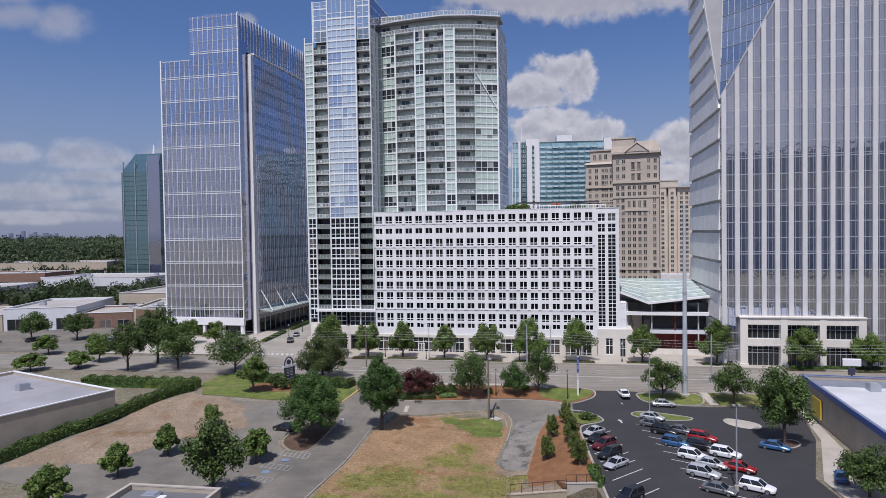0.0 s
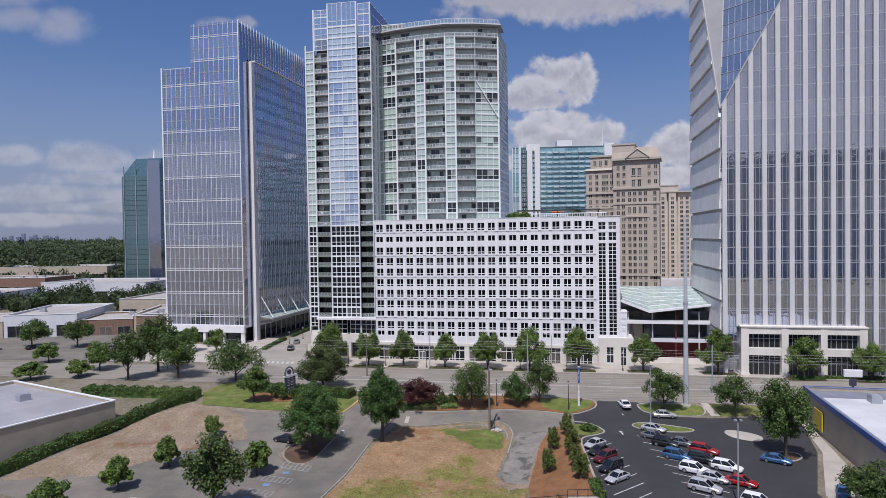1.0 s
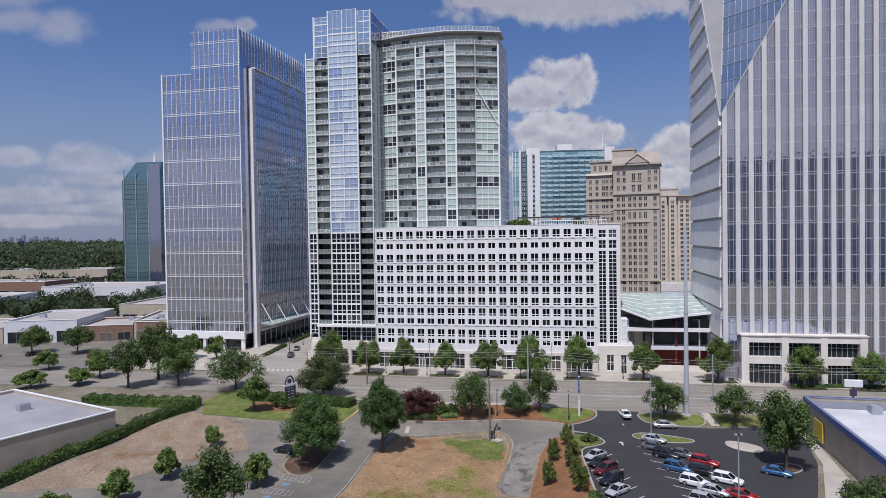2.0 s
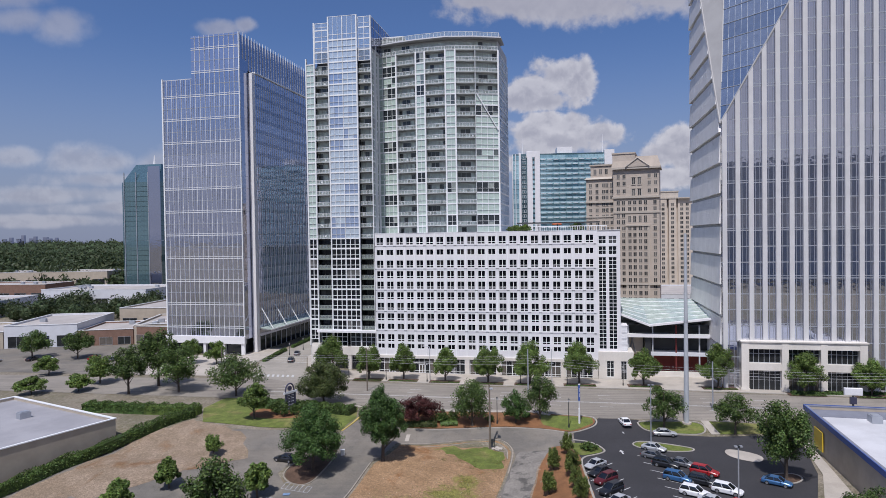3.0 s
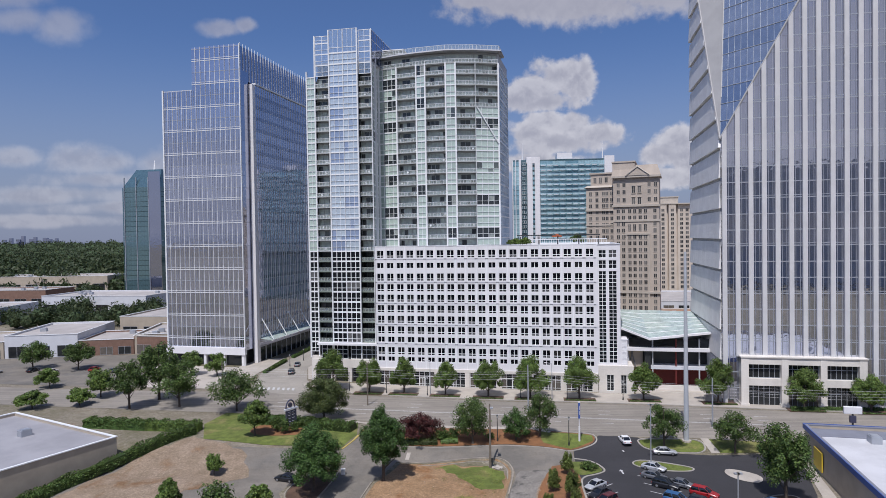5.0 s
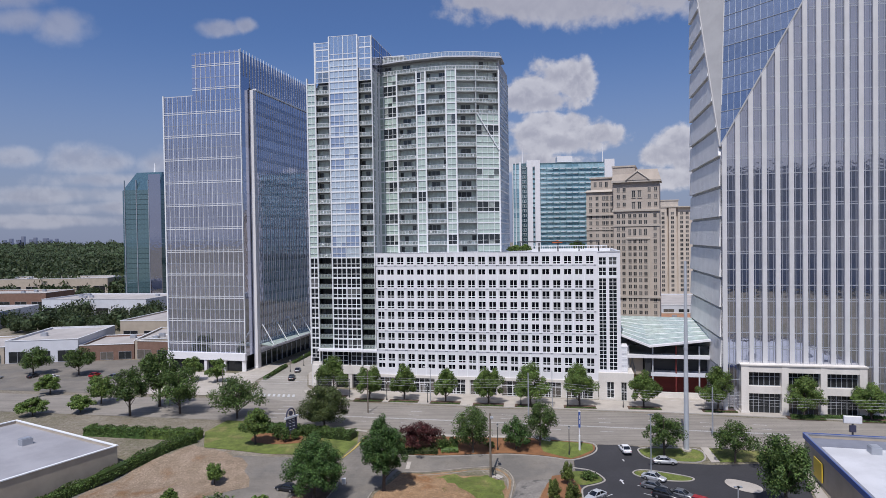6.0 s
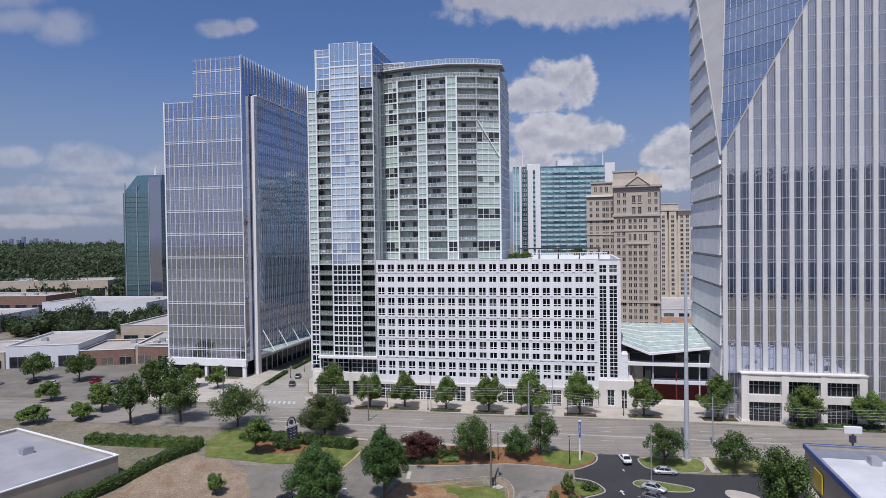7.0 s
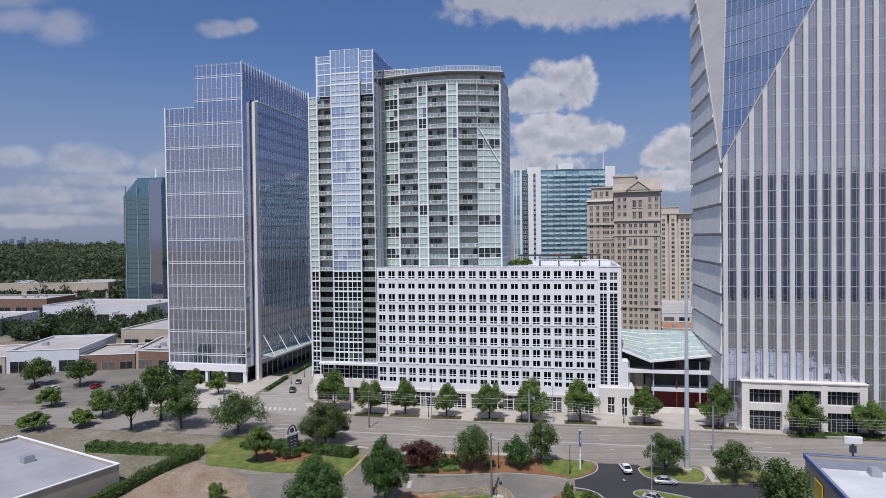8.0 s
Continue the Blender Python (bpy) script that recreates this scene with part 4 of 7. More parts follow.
    for x0, z0 in ((66.6, -1.6), (70.4, -2.25)):
        w = 2.0 if x0 < 70 else 1.6
        door = part("door" if x0 > 70 else "window", window_unit(w, 2.9 - z0, [(w / 2, 0.1)], [(2.4, 0.14)], border=0.12), M["frame"], root, at=pose(x0, -0.5, z0))
        part("pane", Shape().box(0.05, w - 0.05, 0.06, 0.08, 0.05, 2.85 - z0), M["shop"], door)
    # roof terrace: screen and pergola
    scr = Shape()
    for i in range(36):
        x = 43 + i * 0.7
        scr.box(x, x + 0.12, 14.0, 14.12, 37.7, 40.6)
    scr.box(43, 67.7, 14.02, 14.1, 40.4, 40.6).box(43, 67.7, 14.02, 14.1, 38.3, 38.45)
    part("roof_screen", scr, M["frame"], root, "white slatted screen on the roof")
    per = Shape()
    per.box(40.5, 66, 19, 26, 41.6, 41.9)
    for x in (41, 47, 53, 59.5, 65.5):
        per.box(x, x + 0.25, 19.2, 19.45, 37.7, 41.4).box(x, x + 0.25, 25.5, 25.75, 37.7, 41.4)
    part("roof_pergola", per, M["black"], root, "flat dark terrace roof on posts")
    pl = Shape()
    pl.hexa([(39, 2.0, 37.7), (45.4, 4.5, 37.7), (45.4, 13, 37.7), (39, 13, 37.7)], [(39, 2.0, 39.1), (45.4, 4.5, 39.1), (45.4, 13, 39.1), (39, 13, 39.1)])
    part("roof_planter", pl, M["panel_grey"], root)
    return root


PODIUM = build_podium()


# ---------------------------------------------------------------- the tower of flats
FLOOR = 3.34       # a storey above the white block
LOW = 3.1          # a storey beside the white block


def on_line(p, q, z):
    """The pose whose x runs from p to q in the plan."""
    return Matrix.Translation((p[0], p[1], z)) @ Matrix.Rotation(math.atan2(q[1] - p[1], q[0] - p[0]), 4, "Z")


def span(p, q):
    return math.hypot(q[0] - p[0], q[1] - p[1])


def glazed_mesh(w, h, cols, name="window_wall", bold=1.0, mat="frame"):
    """A storey of floor-to-ceiling glazing: frame, and panes as islands of their own."""
    fr = window_unit(w, h, [(w * j / cols, 0.09 * bold) for j in range(1, cols)], [(h * 0.36, 0.08 * bold)], deep=0.22, border=0.09 * bold, head=0.3)
    gl = Shape()
    for j in range(cols):
        gl.box(w * j / cols + 0.03, w * (j + 1) / cols - 0.03, 0.17, 0.19, 0.03, h * 0.36)
        gl.box(w * j / cols + 0.03, w * (j + 1) / cols - 0.03, 0.17, 0.19, h * 0.36, h - 0.32)
    return fr.mesh(name, [M[mat]]), gl


def build_tower():
    root = thing("apartment_tower", pose(PX, PY, 0, 0, 0, TURN_P), "tall white and pale green glass apartment tower with balconies", "building")
    arc = [(-2.0, 12.3), (4.3, 10.9), (10.9, 9.8), (13.8, 9.45), (20.3, 9.2), (23.3, 9.6), (29.2, 11.2), (35.9, 14.1)]
    base, floors = 38.0, 18
    inner = [(x + (0 if i else 0.2), y + 2.0) for i, (x, y) in enumerate(arc)]
    inner[-1] = (35.6, 16.0)
    part("core", Shape().prism([*inner, (36.4, 35.0), (-0.8, 41.8)], base, base + floors * FLOOR), M["slab"], root)
    # each storey of the curved front, bay by bay
    kinds = ["glass", "open", "glass", "open", "glass", "open", "glass"]
    uncurtained = {0: (1, 3, 6, 8, 11, 13, 15), 2: (5, 13, 16), 4: (1, 4), 6: (1, 4, 11)}
    for i, kind in enumerate(kinds):
        p, q = arc[i], arc[i + 1]
        w = span(p, q)
        cols = max(2, round(w / 1.75))
        fr, gl = glazed_mesh(w, FLOOR, cols)
        gm = gl.mesh("pane", [M["flat"]])
        gl.m = [0 if i == 0 and (f // 12) == 0 else 1 for f in range(len(gl.f))]
        gdark = gl.mesh("pane", [M["flat"], M["flat_dark"]])
        rail = railing_unit(w).mesh("railing", [M["rail"], M["rail_glass"]])
        slab = Shape().box(0, w, -0.05, 2.2, -0.17, 0.0).mesh("balcony", [M["slab_edge"]])
        bfr, bgl = glazed_mesh(w, FLOOR - 0.3, cols + 1, mat="recess")
        bg = bgl.mesh("pane", [M["balcony_glass"]])
        side = Shape().box(0, 0.16, 0, 2.1, 0, FLOOR - 0.28).mesh("side_wall", [M["recess"]])
        for k in range(floors):
            z = base + k * FLOOR
            open_bay = kind == "open" or (k >= 13 and i == 6) or k == floors - 1
            if open_bay:
                b = part("balcony", slab, None, root, at=on_line(p, q, z))
                part("railing", rail, None, b)
                ww = part("window_wall", bfr, None, root, at=on_line(p, q, z) @ Matrix.Translation((0, 1.6, 0)))
                part("pane", bg, None, ww)
                if k < floors - 1:
                    part("side_wall", side, None, b)
                    part("side_wall", side, None, b, at=pose(w - 0.16, 0, 0))
            else:
                ww = part("window_wall", fr, None, root, at=on_line(p, q, z))
                part("pane", gdark if k in uncurtained.get(i, ()) else gm, None, ww)
    # columns at the bay joints
    for i, (x, y) in enumerate(arc):
        if i in (0, 1, 2, 3, 4, 5, 7):
            part("column", Shape().box(x - 0.22, x + 0.22, y - 0.15, y + 0.4, base, base + 17 * FLOOR), M["frame"], root)
    part("column", Shape().box(-2.3, -2.05, 11.7, 12.2, base, 97.0), M["frame"], root)
    # side face
    q0, q1 = (35.95, 14.2), (36.7, 35.0)
    w = span(q0, q1)
    fr, gl = glazed_mesh(w, FLOOR, 8)
    gm = gl.mesh("pane", [M["flat_side"]])
    for k in range(floors - 1):
        ww = part("window_wall", fr, None, root, at=on_line(q0, q1, base + k * FLOOR))
        part("pane", gm, None, ww)
    # the raking brace on the right bay
    a, b = Vector((29.5, 11.1, base + 13 * FLOOR)), Vector((35.8, 13.9, base + 9.65 * FLOOR))
    part("brace", Shape().tube(a, b, 0.17, sides=6), M["frame"], root, "white diagonal brace")
    # roof
    ztop = base + floors * FLOOR
    over = [(-2.0, 12.3), (4.2, 10.3), (11, 9.1), (20.3, 8.3), (28.9, 10.2), (36.9, 13.4), (37.0, 21), (-1.2, 30)]
    # the slab's colour carries the shade under the overhang
    part("roof", Shape().prism(over, ztop, ztop + 0.4), M["soffit"], root, "overhanging roof slab, its grey darkened for the shaded underside")
    edge = Shape()
    for p, q in zip(over[:6], over[1:7]):
        m = on_line(p, q, 0)
        w = span(p, q)
        for x0, x1, y0, y1, z0, z1 in ((0, w, -0.05, 0.05, ztop + 0.1, ztop + 0.45),):
            k = len(edge.v)
            edge.box(x0, x1, y0, y1, z0, z1)
            edge.v[k:] = [tuple(m @ Vector(v)) for v in edge.v[k:]]
    part("roof_edge", edge, M["panel_grey"], root)
    rim = [(-2.0, 12.6), (4.4, 10.7), (11, 9.5), (20.3, 8.9), (28.6, 10.8), (36.2, 14.0), (36.4, 20.6)]
    for p, q in zip(rim, rim[1:]):
        part("roof_railing", railing_unit(span(p, q), 1.5), [M["rail"], M["rail_glass"]], root, at=on_line(p, q, ztop + 0.42))
    # narrow glazed return between the bay and the curved front
    fr, gl = glazed_mesh(0.72, FLOOR, 2)
    gm = gl.mesh("pane", [M["balcony_glass"]])
    for k in range(8):
        ww = part("window_wall", fr, None, root, at=pose(-1.05, 3.0, 10.0 + k * FLOOR))
        part("pane", gm, None, ww)
    # the glazed bay at the left, from the canopy to the crown
    y0 = 2.6
    first = 10.0
    level = {k: first + k * LOW if k < 9 else first + 9 * LOW + (k - 9) * FLOOR for k in range(-1, 32)}
    lanes = [(-21.9, -19.3, "glass", 0.0, 25), (-19.3, -14.3, "open", 0.0, 25), (-14.3, -9.8, "glass", -0.9, 27), (-9.8, -5.3, "glass", -0.9, 27), (-5.3, -1.2, "open", 0.0, 25)]
    part("bay_core", Shape().box(-21.7, -19.1, y0 + 2.0, 22, 5.0, 90.5).box(-19.1, -2.3, y0 + 2.0, 22, 5.0, 94.9).box(-14.1, -5.5, y0 - 0.4, y0 + 2.0, 10.0, 95.0), M["black"], root)
    for x0, x1, kind, dy, n in lanes:
        w = x1 - x0
        cols = 2 if w < 3 else 3
        fr, gl = glazed_mesh(w, FLOOR, cols)
        bold, low_gl = glazed_mesh(w, LOW, cols, bold=1.9)
        light = gl.mesh("pane", [M["bay" if dy else "flat"]])
        dark = low_gl.mesh("pane", [M["bay_dark"]])
        rail = railing_unit(w).mesh("railing", [M["rail"], M["rail_glass"]])
        dull = railing_unit(w).mesh("railing", [M["rail_dull"], M["rail_glass"]])
        slab = Shape().box(0, w, -0.05, 2.0, -0.17, 0.0).mesh("balcony", [M["slab_edge"]])
        green = Shape().box(0, w, -0.05, 2.0, -0.3, 0.0).mesh("balcony", [M["slab_green"]])
        bfr, bgl = glazed_mesh(w, FLOOR - 0.3, cols, mat="recess")
        black, low_bgl = glazed_mesh(w, LOW - 0.3, cols, mat="black")
        bg = low_bgl.mesh("pane", [M["bay_dark"]])
        bg_light = bgl.mesh("pane", [M["balcony_glass"]])
        for k in range(-1 if x0 < -20 else 0, n):
            z = level[k]
            if kind == "open":
                b = part("balcony", slab if k > 8 else green, None, root, at=pose(x0, y0, z))
                part("railing", rail if k > 8 else dull, None, b)
                ww = part("window_wall", bfr if k > 8 else black, None, root, at=pose(x0, y0 + 1.7, z))
                part("pane", bg_light if k > 8 else bg, None, ww)
            else:
                ww = part("window_wall", fr if k > 8 else bold, None, root, at=pose(x0, y0 + dy, z))
                part("pane", light if k > 8 else dark, None, ww)
    for x, dy, z0, z1 in ((-22.0, 0, 5.0, 93), (-19.3, 0, 5.0, 103.8), (-14.3, -0.9, 5.0, 105), (-9.8, -0.9, 10, 104), (-5.3, -0.9, 5.0, 105), (-1.1, 0, 5.0, 104.8)):
        half = 0.08 if x == -9.8 else 0.17 if x < -1.2 else 0.1
        part("column", Shape().box(x - half, x + half, y0 + dy - 0.16, y0 + dy + 0.5, z0, z1), M["frame"], root)
    # open crown screens over the balconies
    for x0, x1, zt in ((-19.1, -14.5, 103.6), (-5.1, -1.3, 104.6)):
        z = level[25]
        while z < zt - 0.5:
            h = min(FLOOR, zt - z)
            ww = part("crown_screen", window_unit(x1 - x0, h, [((x1 - x0) * 0.5, 0.12)], [(h * 0.4, 0.1)], border=0.16), M["frame"], root, at=pose(x0, y0, z))
            part("pane", Shape().box(0.05, x1 - x0 - 0.05, 0.06, 0.08, 0.05, h - 0.05), M["crown_glass"], ww)
            z += h
    part("crown_roof", Shape().box(-19.2, -1.3, y0 + 0.2, 22, 94.9, 95.4), M["roof"], root)
    # the sloping crown wall on the right of the bay
    fin = Shape()
    fin.hexa([(-1.3, y0 + 0.2, 95.4), (-1.0, y0 + 0.2, 95.4), (-1.0, 26, 95.4), (-1.3, 26, 95.4)], [(-1.3, y0 + 0.2, 104.5), (-1.0, y0 + 0.2, 104.5), (-1.0, 26, 104.5), (-1.3, 26, 104.5)])
    part("crown_wall", fin, M["office_side"], root, "glazed crown wall")
    for k in range(10):
        y = y0 + 0.4 + k * 2.5
        part("crown_post", Shape().box(-1.0, -0.94, y, y + 0.1, 95.4, 104.45), M["recess"], root)
    for z in (98.2, 101.4, 104.4):
        part("crown_rail", Shape().box(-1.0, -0.93, y0 + 0.3, 26, z, z + 0.12), M["frame"], root)
    # the bay's own side, glazed, up to the curved front
    s0, s1 = (-1.1, y0 + 0.5), (-2.0, 12.0)
    w = span(s0, s1)
    fr, gl = glazed_mesh(w, FLOOR, 5)
    gm = gl.mesh("pane", [M["flat"]])
    for k in range(9, 27):
        ww = part("window_wall", fr, None, root, at=on_line(s0, s1, level[k]))
        part("pane", gm, None, ww)
    for x, y in ((-1.2, 6.6), (-1.62, 11.2)):
        part("column", Shape().box(x - 0.28, x + 0.28, y, y + 0.3, 38.4, 97), M["frame"], root)
    # top of the middle bay
    for x0, x1 in ((-14.3, -9.8), (-9.8, -5.3)):
        h = 105.0 - level[27]
        ww = part("crown_screen", window_unit(x1 - x0, h, [((x1 - x0) * j / 3, 0.08) for j in (1, 2)], [(1.5, 0.14)], border=0.12), M["frame"], root, at=pose(x0, y0 - 0.9, level[27]))
        part("pane", Shape().box(0.05, x1 - x0 - 0.05, 0.06, 0.08, 0.05, h - 0.05), M["crown_glass"], ww)
    # terrace hut beside the crown
    part("roof_hut", Shape().box(-0.6, 6.0, 14.0, 18, ztop + 0.5, ztop + 2.3), M["shade_gap"], root)
    hut = Shape().box(-0.7, 6.2, 13.0, 18.2, ztop + 2.7, ztop + 2.95)
    for x in (-0.6, 1.1, 2.8, 4.5, 6.0):
        hut.box(x, x + 0.14, 13.05, 13.2, ztop + 0.4, ztop + 2.7)
    part("terrace_frame", hut.box(-0.5, 6.0, 13.08, 13.16, ztop + 1.5, ztop + 1.62), M["frame"], root, "white open terrace frame")
    # canopy, glazed hall and white base below the bay
    part("canopy", Shape().box(-19.0, 0.4, y0 - 2.4, y0 + 1.0, 9.3, 9.9), M["panel"], root, "white slab canopy")
    for a, b in ((-18.4, -9.9), (-9.0, -0.6)):
        ww = part("hall_window", window_unit(b - a, 4.4, [((b - a) * j / 5, 0.14) for j in range(1, 5)], [(1.5, 0.14), (2.9, 0.14)], border=0.16), M["frame"], root, at=pose(a, y0 - 0.2, 4.8))
        part("pane", Shape().box(0.05, b - a - 0.05, 0.06, 0.08, 0.05, 4.35), M["bay_dark"], ww)
    ps = Shape().box(-21.6, 0.0, y0 - 0.6, y0 + 6, 2.2, 4.75)
    for x in (-21.6, -15.4, -9.9, -1.2):
        ps.box(x, x + 1.2, y0 - 0.5, y0 + 4, -2.3, 2.2)
    ps.box(-21.6, -18.5, y0 - 0.3, y0 + 4, 4.75, 5.6)
    part("base_wall", ps, M["panel_warm"], root)
    part("shop_window", Shape().box(-20.4, -0.2, y0 + 0.6, y0 + 0.7, -2.3, 2.2), M["shop"], root)
    part("side_wall", Shape().box(-22.1, -21.8, y0 + 0.4, 40, -2.3, 91.4), M["panel_grey"], root)
    for tall, ks, glass in ((LOW, range(9), "bay_dark"), (FLOOR, range(9, 25), "flat")):
        fr, gl = glazed_mesh(36.4, tall, 13)
        gm = gl.mesh("pane", [M[glass]])
        for k in ks:
            ww = part("window_wall", fr, None, root, at=on_line((-22.33, y0 + 37), (-22.33, y0 + 0.6), level[k]))
            part("pane", gm, None, ww)
    return root


TOWER = build_tower()


def build_balcony_chairs():
    """Pale chairs and tables left out on the balconies."""
    rnd = random.Random(31)
    frame_of = pose(PX, PY, 0, 0, 0, TURN_P)
    arc = [((4.3, 10.9), (10.9, 9.8)), ((13.8, 9.45), (20.3, 9.2)), ((23.3, 9.6), (29.2, 11.2))]
    spots = [(p, q, 38.0 + k * FLOOR) for p, q in arc for k in range(17)] + [((x, 2.6), (x + 3.4, 2.6), 10.0 + 9 * LOW + k * FLOOR) for x in (-18.8, -5.1) for k in range(16)]
    seat = Shape().box(-0.28, 0.28, -0.28, 0.28, 0.4, 0.47).mesh("seat", [M["rail"]])
    back = Shape().hexa([(-0.28, 0.22, 0.47), (0.28, 0.22, 0.47), (0.28, 0.28, 0.47), (-0.28, 0.28, 0.47)], [(-0.28, 0.36, 0.98), (0.28, 0.36, 0.98), (0.28, 0.42, 0.98), (-0.28, 0.42, 0.98)]).mesh("backrest", [M["rail"]])
    leg = Shape().box(-0.03, 0.03, -0.03, 0.03, 0, 0.4).mesh("leg", [M["metal"]])
    top = Shape().tube((0, 0, 0.66), (0, 0, 0.71), 0.42, sides=12).mesh("tabletop", [M["rail"]])
    stem = Shape().tube((0, 0, 0.0), (0, 0, 0.66), 0.06, sides=6).mesh("stem", [M["metal"]])
    for p, q, z in spots:
        if rnd.random() < 0.45:
            continue
        a = on_line(p, q, z + 0.005)
        w = span(p, q)
        for x in rnd.sample([0.9, w * 0.45, w - 0.9], rnd.choice((1, 1, 2))):
            chair = thing("patio_chair", frame_of @ a @ pose(x, 0.95, 0, 0, 0, rnd.uniform(-40, 220)), "pale metal patio chair on a tower balcony", "chair", "chairs on the balconies")
            part("seat", seat, None, chair)
            part("backrest", back, None, chair)
            for sx in (-0.24, 0.24):
                for sy in (-0.24, 0.24):
                    part("leg", leg, None, chair, at=pose(sx, sy, 0))
        if rnd.random() < 0.35:
            table = thing("patio_table", frame_of @ a @ pose(w * 0.68, 0.8, 0), "small round pale table on a tower balcony", "table", "tables on the balconies")
            part("tabletop", top, None, table)
            part("stem", stem, None, table)


build_balcony_chairs()


# ---------------------------------------------------------------- the office tower with white fins
def build_fin_tower():
    root = thing("finned_office_tower", pose(-69.85, 219, 0, 0, 0, -13), "blue glass office tower with thin white vertical fins", "building")
    wide, deep, left_top, roof_z, crown_z = 30.5, 53.5, 94.5, 97.2, 109.4
    part("core", Shape().box(-wide + 0.5, -1.6, 0.6, deep, -2.3, 94).box(-18.2, -1.6, 0.6, deep, 94, 103).box(-1.6, 1.0, 8.0, deep, -2.3, 96.5), M["black"], root)
    # storeys of glass on both faces
    z, k = 3.14, 1
    while z < crown_z - 0.5:
        h = min(4.06, crown_z - z)
        x0 = -wide if z + h < left_top + 1 else -18.7
        s = Shape()
        s.box(x0, -0.02, 0, 0.12, z + 0.02, z + h - 0.02)
        part("glass_storey", s, M["office"], root)
        if z < roof_z:
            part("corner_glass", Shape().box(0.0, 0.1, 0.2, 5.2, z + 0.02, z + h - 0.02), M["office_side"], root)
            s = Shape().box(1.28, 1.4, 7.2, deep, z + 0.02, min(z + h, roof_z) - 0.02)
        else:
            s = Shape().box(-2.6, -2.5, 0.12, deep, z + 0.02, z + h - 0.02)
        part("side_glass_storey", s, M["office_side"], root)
        s = Shape().box(x0, 0.02, -0.07, 0.0, z - 0.09, z + 0.09)
        if z < roof_z - 1:
            s.box(1.4, 1.45, 7.2, deep, z - 0.06, z + 0.06)
            part("spandrel", Shape().box(1.402, 1.43, 7.2, deep, z + 0.06, z + 1.25), M["spandrel"], root, "dark glass spandrel band")
        part("floor_line", s, M["metal"], root)
        if k % 2 == 0:
            part("floor_band", Shape().box(x0, 0.02, -0.13, -0.072, z - 0.18, z - 0.02).box(x0, 0.02, -0.13, -0.072, z + 0.5, z + 0.62), M["frame"], root, "white double band")
        z += 4.06
        k += 1
    part("glass_storey", Shape().box(-wide, -18.72, 0, 0.12, 92.48, left_top), M["office"], root)
    # fins
    thin = Shape().box(-0.025, 0.025, -0.1, 0.0, 4.2, left_top).mesh("mullion", [M["metal"]])
    for i in range(16):
        part("mullion", thin, None, root, at=pose(-1.05 - i * 1.9, 0, 0))
    fin_a = Shape().box(-0.05, 0.05, -0.2, 0.0, 3.6, left_top).mesh("fin", [M["frame"]])
    fin_b = Shape().box(-0.05, 0.05, -0.2, 0.0, 3.6, crown_z).mesh("fin", [M["frame"]])
    for i in range(17):
        x = -0.1 - i * 1.9
        part("fin", fin_b if x > -18.8 else fin_a, None, root, at=pose(x, 0, 0))
    part("edge_fin", Shape().box(-wide - 0.15, -wide + 0.3, -0.35, 0.4, 4, left_top + 0.6), M["frame"], root)
    part("edge_fin", Shape().box(-0.12, 0.16, -0.4, 0.2, -2.3, crown_z), M["frame"], root)
    side = Shape().box(1.4, 1.53, -0.04, 0.04, 6.5, roof_z).mesh("fin", [M["frame"]])
    high = Shape().box(-0.18, 0.0, -0.08, 0.08, roof_z, crown_z + 0.5).mesh("fin", [M["frame"]])
    foot = Shape().box(1.5, 1.66, -0.06, 0.06, 6.5, 52).mesh("low_fin", [M["frame"]])
    for i in range(31):
        part("fin", side, None, root, at=pose(0, 7.6 + i * 1.52, 0))
        if i % 2 == 0:
            part("low_fin", foot, None, root, at=pose(0, 7.6 + i * 1.52, 0))
    for i in range(27):
        part("crown_fin", high, None, root, at=pose(0, 0.6 + i * 2.0, 0))
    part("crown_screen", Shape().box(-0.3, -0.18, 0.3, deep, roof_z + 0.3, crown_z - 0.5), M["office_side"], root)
    part("pier", Shape().box(0.2, 1.7, 5.3, 7.2, -2.3, 96.6).box(0.1, 1.8, 5.2, 7.3, -2.3, -1.4), M["panel"], root, "tall white pier")
    part("roof_line", Shape().box(-0.2, 1.9, 7.2, deep, roof_z - 0.4, roof_z + 0.1), M["frame"], root)
    part("side_roof", Shape().box(-wide, -18.8, 0.2, deep, left_top, left_top + 0.3), M["roof"], root)
    # street level
    part("base_band", Shape().box(-wide - 0.4, 0.4, -0.9, 0.3, 1.7, 4.2), M["panel"], root)
    for i in range(5):
        x = -0.6 - i * 7.4
        part("base_column", Shape().box(x - 0.5, x + 0.5, -0.6, 0.5, -2.3, 1.7), M["panel"], root)
    part("lobby_glass", Shape().box(-wide, -1.2, 0.5, 0.58, -2.3, 1.7).box(1.02, 1.1, 8, deep, -2.3, 6.3), M["shop"], root)
    for i in range(12):
        y = 8 + i * 4.0
        part("lobby_mullion", Shape().box(1.1, 1.3, y, y + 0.3, -2.3, 6.2), M["panel_grey"], root)
    can = Shape()
    can.hexa([(1.4, 7.4, 6.2), (6.4, 7.4, 5.6), (6.4, deep, 5.6), (1.4, deep, 6.2)], [(1.4, 7.4, 6.45), (6.4, 7.4, 5.85), (6.4, deep, 5.85), (1.4, deep, 6.45)])
    part("canopy", can, M["roof_glass"], root, "long sloping glass canopy")
    part("canopy_edge", Shape().box(6.4, 6.6, 7.2, deep, 5.5, 5.9), M["panel"], root)
